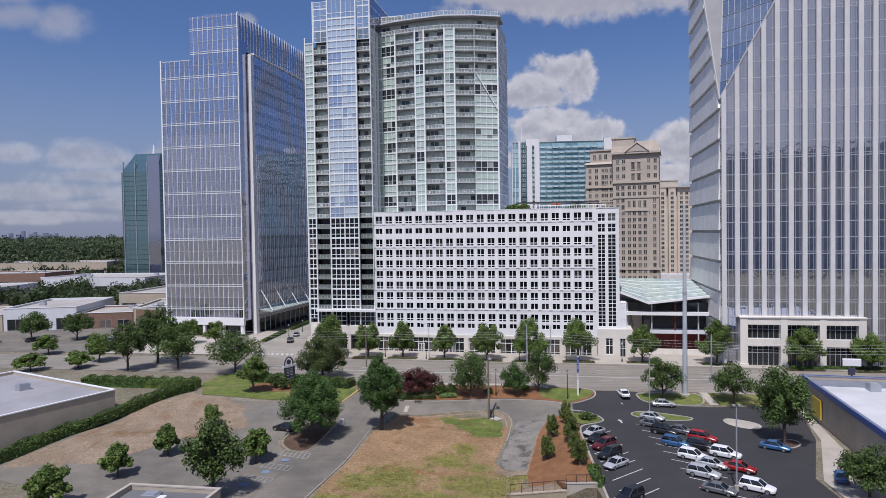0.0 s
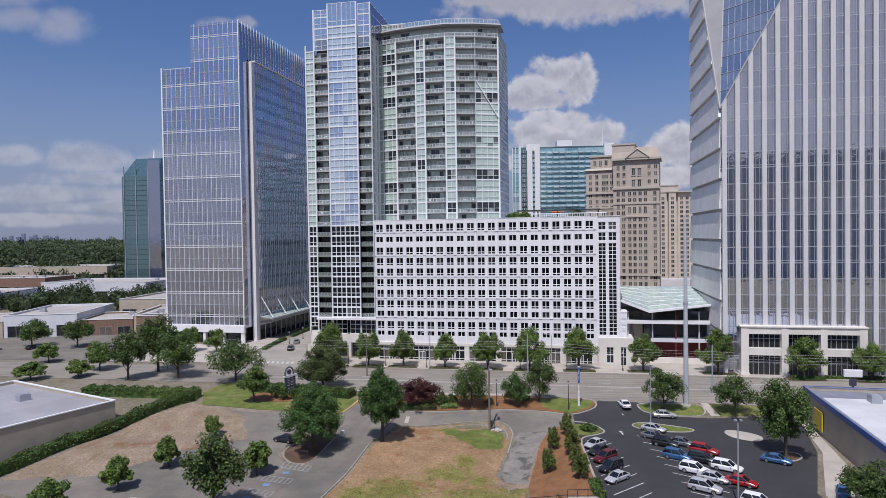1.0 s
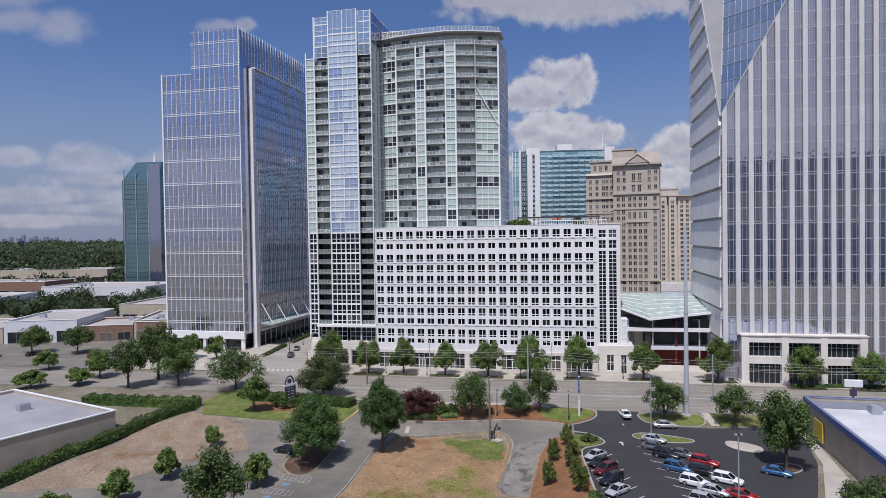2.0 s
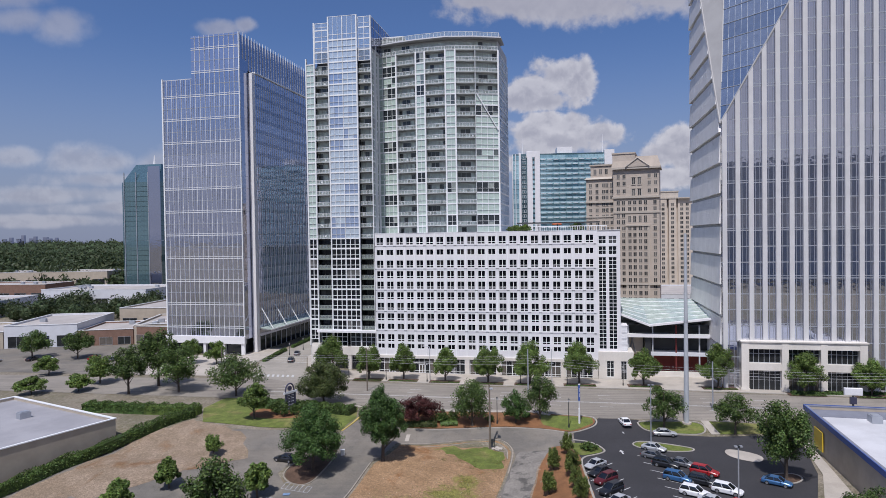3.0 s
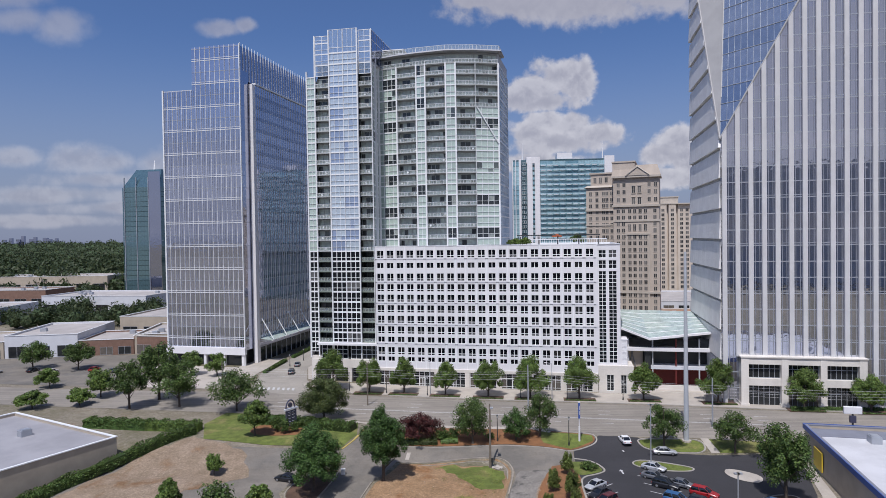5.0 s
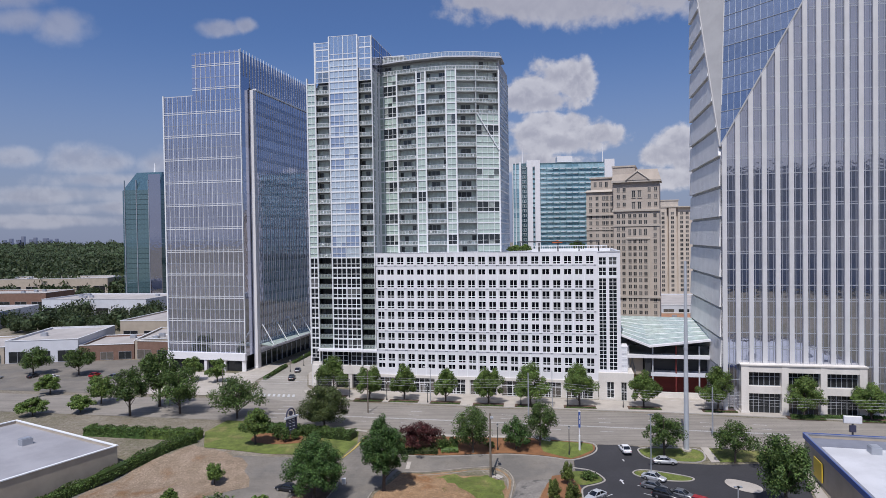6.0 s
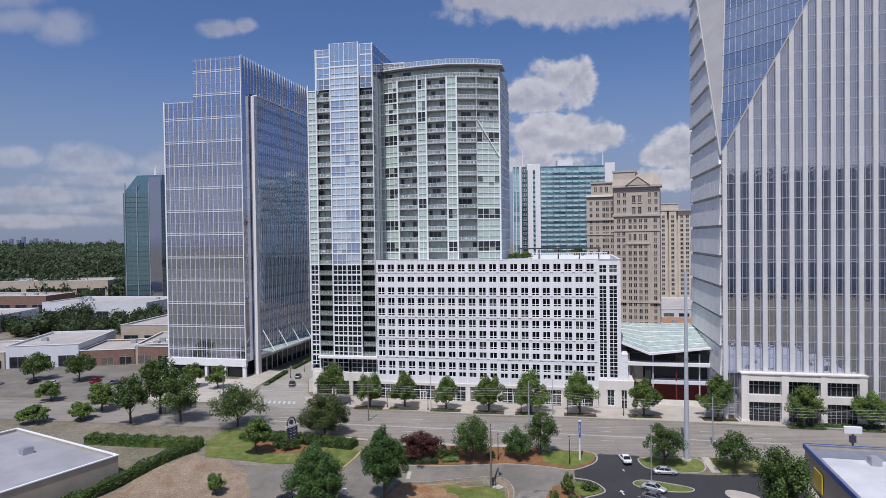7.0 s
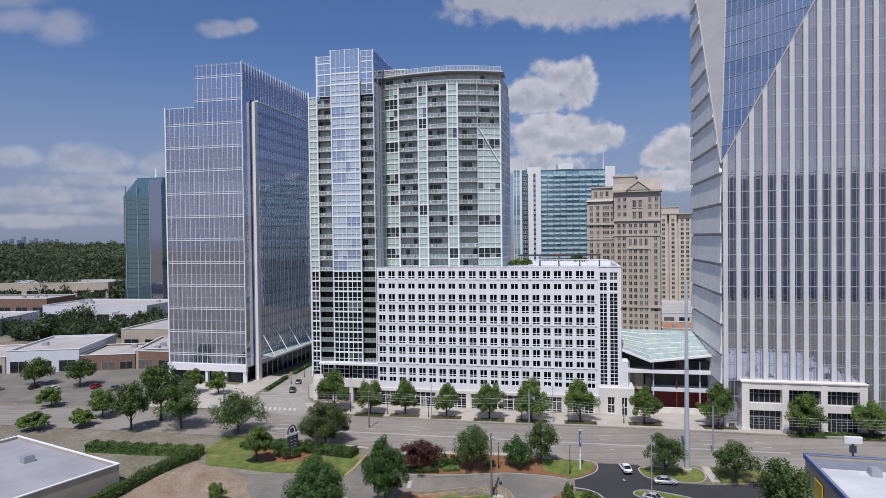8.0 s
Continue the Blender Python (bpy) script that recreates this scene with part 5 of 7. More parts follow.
    for i in range(5):
        y = 8.5 + i * 10.2
        part("canopy_strut", Shape().tube((1.7, y, 13.5), (6.3, y, 6.0), 0.17, sides=6), M["frame"], root, "raking white strut")
        part("canopy_rafter", Shape().box(1.5, 6.4, y - 0.12, y + 0.12, 5.3, 5.62), M["frame"], root)
    return root


build_fin_tower()


# ---------------------------------------------------------------- the office tower with stone piers
def build_pier_tower():
    root = thing("pier_office_tower", pose(71, 163, 0, 0, 0, -11.5), "office tower with broad pale piers and a folded glass corner", "building")
    vz, top, wide, deep, kx, ky = 65.8, 124.0, 50.0, 42.0, 0.555, 0.6
    floor = 4.05
    z = -2.2
    core = Shape()
    core.box(1.0, wide - 0.5, 1.0, deep - 0.5, -2.3, vz - 1)
    core.prism([(kx * (top - vz) + 1, 1.0), (wide - 0.5, 1.0), (wide - 0.5, deep - 0.5), (1.0, deep - 0.5), (1.0, ky * (top - vz) + 1)], vz - 1, top)
    part("core", core, M["black"], root)
    while z < top - 0.1:
        h = floor
        a0, a1 = max(0, kx * (z - vz)), max(0, kx * (z + h - vz))
        s = Shape().hexa([(a0, 0, z + 0.02), (wide, 0, z + 0.02), (wide, 0.1, z + 0.02), (a0, 0.1, z + 0.02)],
                         [(a1, 0, z + h - 0.02), (wide, 0, z + h - 0.02), (wide, 0.1, z + h - 0.02), (a1, 0.1, z + h - 0.02)])
        part("glass_storey", s, M["office_pier"], root)
        part("floor_line", Shape().box(a1 + 0.1, wide, -0.06, 0.0, z - 0.12, z + 0.12), M["metal"], root)
        if round((z + 2.2) / floor) % 3 == 1:
            part("floor_line", Shape().box(a1 + 0.1, wide, -0.06, 0.0, z + 0.5, z + 0.66), M["metal"], root)
        z += h
    # piers, cut off by the folded corner
    for i in range(16):
        x = 0.9 + i * 3.15
        stop = min(top, vz + x / kx)
        low = 10.0 if 3.5 < x < 33.5 else -2.3
        part("pier", Shape().hexa([(x - 0.55, -0.55, low), (x + 0.55, -0.55, low), (x + 0.55, 0, low), (x - 0.55, 0, low)],
                                  [(x - 0.55, -0.55, stop - 1.0 if stop < top else stop), (x + 0.55, -0.55, stop + 0.9 if stop < top else stop), (x + 0.55, 0, stop + 0.9 if stop < top else stop), (x - 0.55, 0, stop - 1.0 if stop < top else stop)]), M["pier_stone"], root)
        if i < 15:
            for dx in (1.05, 2.1):
                xx = x + dx
                stop = min(top, vz + xx / kx)
                part("mullion", Shape().box(xx - 0.05, xx + 0.05, -0.12, 0.0, low, stop - 0.2), M["metal"], root)
    # folded corner facet
    dz = top - vz
    v, f, l = Vector((0, 0, vz)), Vector((kx * dz, 0, top)), Vector((0, ky * dz, top))
    cut = l.lerp(f, 0.23)
    part("facet_panel", Shape_tri(v, cut, l, 0.25), M["facet_stone"], root, "pale stone strip on the folded corner")
    n = 12
    for i in range(n):
        t0, t1 = i / n, (i + 1) / n
        a, b = v.lerp(cut, t0), v.lerp(f, t0)
        c, d = v.lerp(f, t1), v.lerp(cut, t1)
        s = Shape()
        s.face([a, b, c, d] if i else [a, c, d])
        part("facet_glass", s, M["facet_glass"], root)
        part("facet_line", Shape().tube(d + Vector((-0.05, -0.05, 0)), c + Vector((-0.05, -0.05, 0)), 0.1, sides=4), M["metal"], root)
    for j in range(1, 20):
        p = v.lerp(f, j / 20)
        part("facet_mullion", Shape().tube(p, p + (cut - v) * (1 - j / 20), 0.06, sides=4), M["metal"], root)
    part("facet_edge", Shape().tube(v, f, 0.3, sides=6), M["facet_stone"], root, "pale raking edge")
    part("facet_edge", Shape().tube(v, l, 0.3, sides=6), M["facet_stone"], root, "pale raking edge")
    part("facet_edge", Shape().tube(v.lerp(cut, 0.2), cut, 0.2, sides=6), M["facet_stone"], root)
    # the side with deep horizontal bands
    z = 9.0
    part("side_wall", Shape().prism([(0.5, 0.5), (0.9, 0.5), (0.9, deep), (0.5, deep)], -2.3, vz).hexa([(0.5, 0.5, vz), (0.9, 0.5, vz), (0.9, deep, vz), (0.5, deep, vz)], [(0.5, ky * dz + 0.5, top), (0.9, ky * dz + 0.5, top), (0.9, deep, top), (0.5, deep, top)]), M["shade_gap"], root)
    while z < top:
        a0, a1 = max(0.0, ky * (z - vz)), max(0.0, ky * (z + 7.0 - vz))
        z1 = z + 7.0
        if a1 < deep - 1:
            # each band leans out a little towards its foot, in separate panels
            y = deep
            while y > max(a0, a1) + 4.4:
                part("band_panel", Shape().hexa([(-0.4, y - 2.94, z), (0.5, y - 2.94, z), (0.5, y, z), (-0.4, y, z)], [(0.0, y - 2.94, z1), (0.5, y - 2.94, z1), (0.5, y, z1), (0.0, y, z1)]), M["louvre"], root)
                y -= 3.0
            part("band_panel", Shape().hexa([(-0.4, a0, z), (0.5, a0, z), (0.5, y, z), (-0.4, y, z)], [(0.0, a1, z1), (0.5, a1, z1), (0.5, y, z1), (0.0, y, z1)]), M["louvre"], root)
        z += 7.8
    part("side_base", Shape().box(-0.2, 0.5, 0.1, deep, -2.3, 8.4), M["panel_grey"], root)
    part("back_wall", Shape().box(0.6, wide, deep - 0.3, deep, -2.3, top), M["panel_grey"], root)
    # two-storey frame at the foot
    for x0, x1 in ((4.2, 6.0), (13.6, 15.2), (22.5, 24.0), (31.2, 32.9)):
        part("portico_pier", Shape().box(x0, x1, -2.4, 0.2, -2.3, 10.2).box(x0 - 0.15, x1 + 0.15, -2.55, 0.2, -2.3, -1.5), M["panel_warm"], root)
    part("portico_beam", Shape().box(4.2, 32.9, -2.3, 0.1, 8.4, 10.1).box(4.0, 33.1, -2.6, 0.1, 10.1, 10.4), M["panel_warm"], root)
    part("portico_beam", Shape().box(4.2, 32.9, -2.2, 0.1, 3.0, 4.8), M["panel_warm"], root)
    for x0, x1 in ((6.0, 13.6), (15.2, 22.5), (24.0, 31.2)):
        for z0, z1 in ((-2.3, 3.0), (4.8, 8.4)):
            w = x1 - x0
            ww = part("portico_window", window_unit(w, z1 - z0, [(w * j / 6, 0.12) for j in range(1, 6)], [((z1 - z0) * 0.65, 0.12)], border=0.12), M["metal"], root, at=pose(x0, -1.2, z0))
            part("pane", Shape().box(0.05, w - 0.05, 0.06, 0.08, 0.05, z1 - z0 - 0.05), M["shop"], ww)
    return root


def Shape_tri(a, b, c, thick):
    """A triangular plate."""
    n = (b - a).cross(c - a).normalized() * thick / 2
    s = Shape()
    k = [p + n for p in (a, b, c)] + [p - n for p in (a, b, c)]
    s.v = [tuple(p) for p in k]
    s.f = [(0, 1, 2), (5, 4, 3), (0, 3, 4, 1), (1, 4, 5, 2), (2, 5, 3, 0)]
    s.m = [0] * 5
    return s


build_pier_tower()


# ---------------------------------------------------------------- glass-roofed hall between the towers
def build_hall():
    root = thing("glass_roofed_hall", pose(57.4, 178.4, 0, 0, 0, -11.5), "low hall with a folded glass butterfly roof", "building")
    lo, le, ri = (0, 0, 12.1), (-9.0, 0.2, 15.6), (20.5, 0.2, 14.6)
    bl, bm_, br = (-9.0, 28, 17.2), (0.5, 28, 17.0), (20.5, 28, 16.6)
    strips = 6
    for a, b, c, d in ((le, lo, bm_, bl), (lo, ri, br, bm_)):
        a, b, c, d = (Vector(p) for p in (a, b, c, d))
        for i in range(strips):
            t0, t1 = i / strips, (i + 1) / strips
            p = [a.lerp(d, t0), b.lerp(c, t0), b.lerp(c, t1), a.lerp(d, t1)]
            part("roof_pane", Shape().hexa([q - Vector((0, 0, 0.1)) for q in p], p), M["roof_glass"], root)
            part("roof_rafter", Shape().tube(p[0] + Vector((0, 0, 0.12)), p[1] + Vector((0, 0, 0.1)), 0.08, sides=4), M["frame"], root)
    for a, b in ((le, lo), (lo, ri)):
        a, b = Vector(a), Vector(b)
        part("roof_edge", Shape().hexa([a + Vector((0, -1.2, -0.3)), b + Vector((0, -1.2, -0.3)), b + Vector((0, 0, -0.3)), a + Vector((0, 0, -0.3))],
                                       [a + Vector((0, -1.2, 0.25)), b + Vector((0, -1.2, 0.25)), b + Vector((0, 0, 0.25)), a + Vector((0, 0, 0.25))]), M["panel"], root)
    part("storey_slab", Shape().box(-6, 20, -0.2, 12, 8.6, 9.5), M["panel"], root)
    part("storey_slab", Shape().box(0.5, 20, 1.0, 12, 3.3, 4.2), M["panel_grey"], root)
    part("side_room", Shape().box(-5.6, -1.6, 2.2, 4.8, 3.4, 8.6), M["tan"], root, "tan wall inside the hall")
    part("dark_pier", Shape().box(-1.2, 0.4, 0.6, 2.0, 3.3, 8.6), M["black"], root)
    part("hall_glass", Shape().box(-6, 20, 1.5, 1.6, 9.5, 12.0), M["shop"], root)
    part("hall_back", Shape().box(-6, 20, 5.0, 5.2, 4.3, 8.3), M["black"], root)
    part("hall_back", Shape().box(-6, 20, 5.0, 5.2, -2.2, 3.0), M["terracotta"], root, "deep red wall inside the hall")
    for x in (-5.6, 1.0, 7.3, 13.5, 19.4):
        part("hall_column", Shape().tube((x, 1.2, -2.3), (x, 1.2, 12.0), 0.2, sides=8), M["slab"] if x != 7.3 else M["terracotta"], root)
    for x in (-7.9, -6.6, -5.3):
        part("brace", Shape().tube((x, 2, 4), (x + 1.6, 2, 11), 0.2, sides=6), M["bracket"], root)
        part("brace", Shape().tube((x + 1.6, 2, 4), (x, 2, 11), 0.2, sides=6), M["bracket"], root)
    part("low_wall", Shape().box(-5, 20, -1.5, -1.0, -2.3, -0.6), M["panel_warm"], root)
    part("back_block", Shape().box(-9, 20, 12, 28, -2.3, 12), M["panel_grey"], root)


build_hall()


# ---------------------------------------------------------------- towers behind
def windows_grid(root, xs, zs, w, h, y, mats, m=None, deep=0.25):
    """Recessed windows with sills, one object each."""
    fr = Shape().box(-0.12, w + 0.12, -0.12, 0.05, -0.22, 0).box(-0.06, w + 0.06, -0.06, 0.05, h, h + 0.14).box(w / 2 - 0.06, w / 2 + 0.06, -0.02, 0.05, 0, h).mesh("window", [mats[0]])
    gl = Shape().box(0, w, -0.01, 0.05, 0, h).mesh("pane", [mats[1]])
    m = m or Matrix.Identity(4)
    for x in xs:
        for z in zs:
            win = part("window", fr, None, root, at=m @ pose(x, y, z))
            part("pane", gl, None, win)


def build_stone_tower():
    root = thing("beige_stone_tower", pose(78.4, 294, 0, 0, 0, -20), "beige stone residential tower with a hipped roof and pediment", "building")
    part("wall", Shape().box(0, 20.2, 0, 22, -2.3, 67.6), M["stone"], root)
    part("wing_wall", Shape().box(-13, 0, 5, 24, -2.3, 64.0), M["stone"], root)
    part("bay_wall", Shape().box(5.6, 15.9, -0.5, 0, -2.3, 41.4), M["stone"], root)
    rows = [51.4 - 2.96 * i for i in range(18)]
    glass = (M["stone_trim"], M["tower_pane"])
    windows_grid(root, (1.5, 3.8, 17.6), rows, 1.35, 1.75, 0, glass)
    windows_grid(root, (6.6, 8.8, 11.2, 13.5), rows[:2], 1.35, 1.75, 0, glass)
    windows_grid(root, (6.6, 8.8, 11.2, 13.5), (43.2,), 1.2, 3.0, 0, glass)
    windows_grid(root, (6.6, 8.8, 11.2, 13.5), rows[4:], 1.35, 1.75, -0.5, glass)
    windows_grid(root, (1.6, 4.2, 15.2, 18.0), (63.4, 60.2, 56.6), 1.3, 1.8, 0, glass)
    windows_grid(root, (-11.6, -8.6, -5.6, -4.0, -1.8), rows + [54.4, 57.2, 60.2], 1.3, 1.7, 5, glass)
    for x in (8.3, 10.9):
        for z0 in (60.6, 55.4):
            part("window_surround", Shape().box(x - 0.25, x + 1.65, -0.25, 0.0, z0 - 0.3, z0 - 0.05).box(x - 0.25, x, -0.2, 0.0, z0, z0 + 3.2).box(x + 1.4, x + 1.65, -0.2, 0.0, z0, z0 + 3.2).box(x - 0.3, x + 1.7, -0.3, 0.0, z0 + 3.2, z0 + 3.5), M["stone_trim"], root)
    for z, d in ((67.6, 1.3), (54.3, 0.6), (47.4, 0.3), (14.5, 0.75)):
        part("cornice", Shape().box(-0.3 - d * 0.3, 20.5 + d * 0.3, -d, 0, z, z + 0.9), M["stone_trim"], root)
        if z < 60:
            part("wing_cornice", Shape().box(-13.3, -0.3, 5 - d, 5, z - 1.5, z - 0.8), M["stone_trim"], root)
    for x0, x1 in ((5.6, 15.7),):
        part("frame_moulding", Shape().box(x0 - 0.3, x1 + 0.4, -0.85, 0, 41.4, 42.1).box(x0, x0 + 0.5, -0.7, -0.5, -2, 41.4).box(x1 - 0.3, x1 + 0.2, -0.7, -0.5, -2, 41.4), M["stone_trim"], root)
    roof = Shape().hexa([(-0.8, -0.9, 68.5), (21.0, -0.9, 68.5), (21.0, 22.5, 68.5), (-0.8, 22.5, 68.5)], [(0.6, 2.6, 73.6), (19.4, 2.6, 73.6), (19.4, 19, 73.6), (0.6, 19, 73.6)])
    part("roof", roof, M["roof_tan"], root, "hipped tan roof")
    part("penthouse", Shape().box(-0.4, 9.6, 1.2, 18, 68.5, 74.8).box(-0.7, 9.9, 0.9, 18.3, 74.8, 75.5), M["stone"], root)
    ped = Shape()
    ped.v = [(6.0, -1.5, 68.5), (15.6, -1.5, 68.5), (10.8, -1.5, 72.2), (6.0, 2.2, 68.5), (15.6, 2.2, 68.5), (10.8, 2.2, 72.2)]
    ped.f = [(0, 1, 2), (5, 4, 3), (0, 3, 4, 1), (1, 4, 5, 2), (2, 5, 3, 0)]
    ped.m = [0] * 5
    part("pediment", ped, M["stone"], root)
    for x0, x1 in ((5.6, 10.8), (16.0, 10.8)):
        part("pediment_moulding", Shape().tube((x0, -1.6, 68.6), (x1, -1.6, 72.5), 0.3, sides=5), M["stone_trim"], root)
    part("wing_roof", Shape().hexa([(-13.8, 4.2, 64.0), (0, 4.2, 64.0), (0, 24.6, 64.0), (-13.8, 24.6, 64.0)], [(-12.6, 5.4, 65.0), (0, 5.4, 65.0), (0, 23.6, 65.0), (-12.6, 23.6, 65.0)]), M["stone_trim"], root)
    part("wing_attic", Shape().box(-11.0, 0, 6.4, 22, 65.0, 70.4).box(-11.5, 0, 5.9, 22.4, 70.4, 71.1), M["stone"], root)
    windows_grid(root, (-9.6, -7, -4.4), (66.4,), 1.3, 2.4, 6.4, glass)
    windows_grid(root, (8.3, 10.9), (60.6, 55.4), 1.4, 3.1, 0, glass)


def build_far_stone():
    root = thing("far_beige_tower", pose(146.5, 452, 0, 0, 0, -10), "pale beige apartment tower with recessed bays", "building")
    s = Shape()
    for x0, x1, y in ((0, 5, 1.5), (6.4, 11.4, 0), (12.8, 17.8, 0), (19.2, 29, 1.5)):
        s.box(x0, x1, y, 20, -2.3, 62.5)
    s.box(0, 29, 3, 20, -2.3, 62.5)
    part("wall", s, M["stone_pale"], root)
    part("attic", Shape().box(5, 20, 4, 18, 62.5, 67.5).box(4.6, 20.4, 3.6, 18.4, 67.5, 68.2).box(-0.4, 29.4, -0.4, 20.4, 62.5, 63.3), M["stone_trim"], root)
    windows_grid(root, (1.6, 20.8, 24.5), [3 + 3.2 * i for i in range(18)], 2.0, 1.9, 1.5, (M["stone_trim"], M["tower_pane"]))
    windows_grid(root, (7.9, 14.3), [3 + 3.2 * i for i in range(18)], 2.0, 1.9, 0, (M["stone_trim"], M["tower_pane"]))


def build_teal_condo():
    root = thing("teal_glass_apartment_block", pose(45.4, 421, 0, 0, 0, -4), "white framed apartment slab with teal glass balconies", "building")
    top = 92.5
    part("core", Shape().box(0.5, 66, 1.5, 20, -2.3, top - 0.5), M["teal_far"], root)
    for x0, x1, z1 in ((0, 0.5, top - 1), (2.0, 2.4, top - 0.6), (4.4, 5.8, top), (9.9, 13.3, top + 0.6), (14.8, 18.2, top + 1.2), (60.2, 66.6, top + 1.0)):
        part("white_fin", Shape().box(x0, x1, -0.8, 3, -2.3, z1), M["panel"], root)
    part("white_top", Shape().box(9.4, 18.2, -0.6, 14, 89.5, top + 1.2), M["panel"], root)
    part("plant_room", Shape().box(30, 40, 4, 16, top, top + 4), M["panel"], root)
    win = window_unit(2.6, 1.9, [(1.3, 0.15)], []).mesh("window", [M["frame"]])
    pane = Shape().box(0.05, 2.55, 0.05, 0.1, 0.05, 1.85).mesh("pane", [M["teal_far"]])
    slab = Shape().box(0, 4.0, -1.2, 0.6, -0.2, 0.1).box(0, 4.0, -1.25, -1.15, 0.1, 1.0).mesh("balcony", [M["teal_pale"]])
    face = Shape()
    for j in range(4):
        face.box(j * 2.1, j * 2.1 + 2.05, 0, 0.1, 0, 3.0)
    face = face.mesh("window_wall", [M["teal"]])
    strip = Shape().box(0.5, 2.0, 0, 0.1, 0, 3.0).box(2.4, 4.4, 0, 0.1, 0, 3.0).mesh("window_wall", [M["teal"]])
    edge = Shape().box(0.5, 3.4, -1.4, -1.26, -0.25, 0.15).mesh("slab_edge", [M["panel_grey"]])
    for k in range(28):
        z = 1.5 + k * 3.2
        part("window_wall", strip, None, root, at=pose(0, 0.4, z))
        w = part("window", win, None, root, at=pose(6.5, 0.6, z + 0.4))
        part("pane", pane, None, w)
        part("window_slit", Shape().box(13.4, 14.7, 0.3, 0.5, z + 0.5, z + 2.4), M["teal"], root)
        if k > 9:
            for j in range(5):
                x = 18.4 + j * 8.36
                part("window_wall", face, None, root, at=pose(x, 1.2, z))
                for i in range(2):
                    b = part("balcony", slab, None, root, at=pose(x + i * 4.18, 0.9 if (i + k) % 2 else 0.2, z))
                    part("slab_edge", edge, None, b)
    for x in (7.2, 60.5):
        part("antenna", Shape().tube((x, 8, top), (x, 8, top + 12), 0.5, 0.12, sides=6), M["panel"], root)


def build_far_teal():
    root = thing("far_teal_tower", pose(-248.2, 480, 0, 0, 0, -10), "hazy dark teal glass tower with chamfered top", "building")
    poly = [(0, 6), (6, 0), (26, 0), (36, 0), (36, 26), (0, 26)]
    storey = Shape().prism(poly, 0, 3.5).mesh("glass_storey", [M["teal_far"]])
    for k in range(23):
        part("glass_storey", storey, None, root, at=pose(0, 0, -2.3 + k * 3.7))
    part("crown", Shape().hexa([(0, 6, 82.6), (6, 0, 82.6), (36, 0, 82.6), (36, 26, 82.6)], [(9, 12, 96), (14, 4, 96), (35, 4, 96), (35, 24, 96)]), M["teal_far"], root)
    part("dark_side", Shape().box(26.5, 36.2, -0.3, 0.3, -2, 94), M["office_side"], root)
    for x in (6, 16, 26.2):
        part("edge_fin", Shape().box(x, x + 0.5, -0.5, 0.4, -2, 90), M["metal"], root)
    part("mast", Shape().tube((24, 12, 96), (24, 12, 104), 1.2, 0.3, sides=6), M["panel"], root)


build_stone_tower()
build_far_stone()
build_teal_condo()
build_far_teal()


# ---------------------------------------------------------------- low buildings
def low_building(name, x, y, turn, w, d, h, wall, roof, label, openings=4, z=None, cope="frame"):
    base = ground_z(x, y) if z is None else z
    root = thing(name, pose(x, y, base, 0, 0, turn), label, "building")
    s = Shape().box(0, w, 0, 0.35, -0.5, h).box(0, w, d - 0.35, d, -0.5, h).box(0, 0.35, 0.35, d - 0.35, -0.5, h).box(w - 0.35, w, 0.35, d - 0.35, -0.5, h)
    part("wall", s, wall, root)
    part("roof", Shape().box(0.35, w - 0.35, 0.35, d - 0.35, h - 1.0, h - 0.6), roof, root)
    part("coping", Shape().box(-0.15, w + 0.15, -0.15, 0.4, h, h + 0.2).box(-0.15, 0.4, 0.4, d + 0.15, h, h + 0.2).box(w - 0.4, w + 0.15, 0.4, d + 0.15, h, h + 0.2).box(0.4, w - 0.4, d - 0.4, d + 0.15, h, h + 0.2), M[cope], root)
    for i in range(openings):
        a = w * (i + 0.15) / openings
        win = part("shop_window", window_unit(w * 0.7 / openings, h * 0.5, [(w * 0.35 / openings, 0.12)], []), M["metal"], root, at=pose(a, -0.1, 0.2))
        part("pane", Shape().box(0.05, w * 0.7 / openings - 0.05, 0.03, 0.08, 0.05, h * 0.5 - 0.05), M["shop"], win)
    rnd = random.Random(name + str(x))
    for i in range(max(1, int(w / 14))):
        ux, uy = rnd.uniform(3, w - 5), rnd.uniform(3, max(3.5, d - 5))
        part("roof_unit", Shape().box(ux, ux + 2.2, uy, uy + 1.8, h - 0.6, h + 0.7).box(ux + 0.2, ux + 2.0, uy + 0.2, uy + 1.6, h + 0.7, h + 0.85), M["metal"], root)
    return root


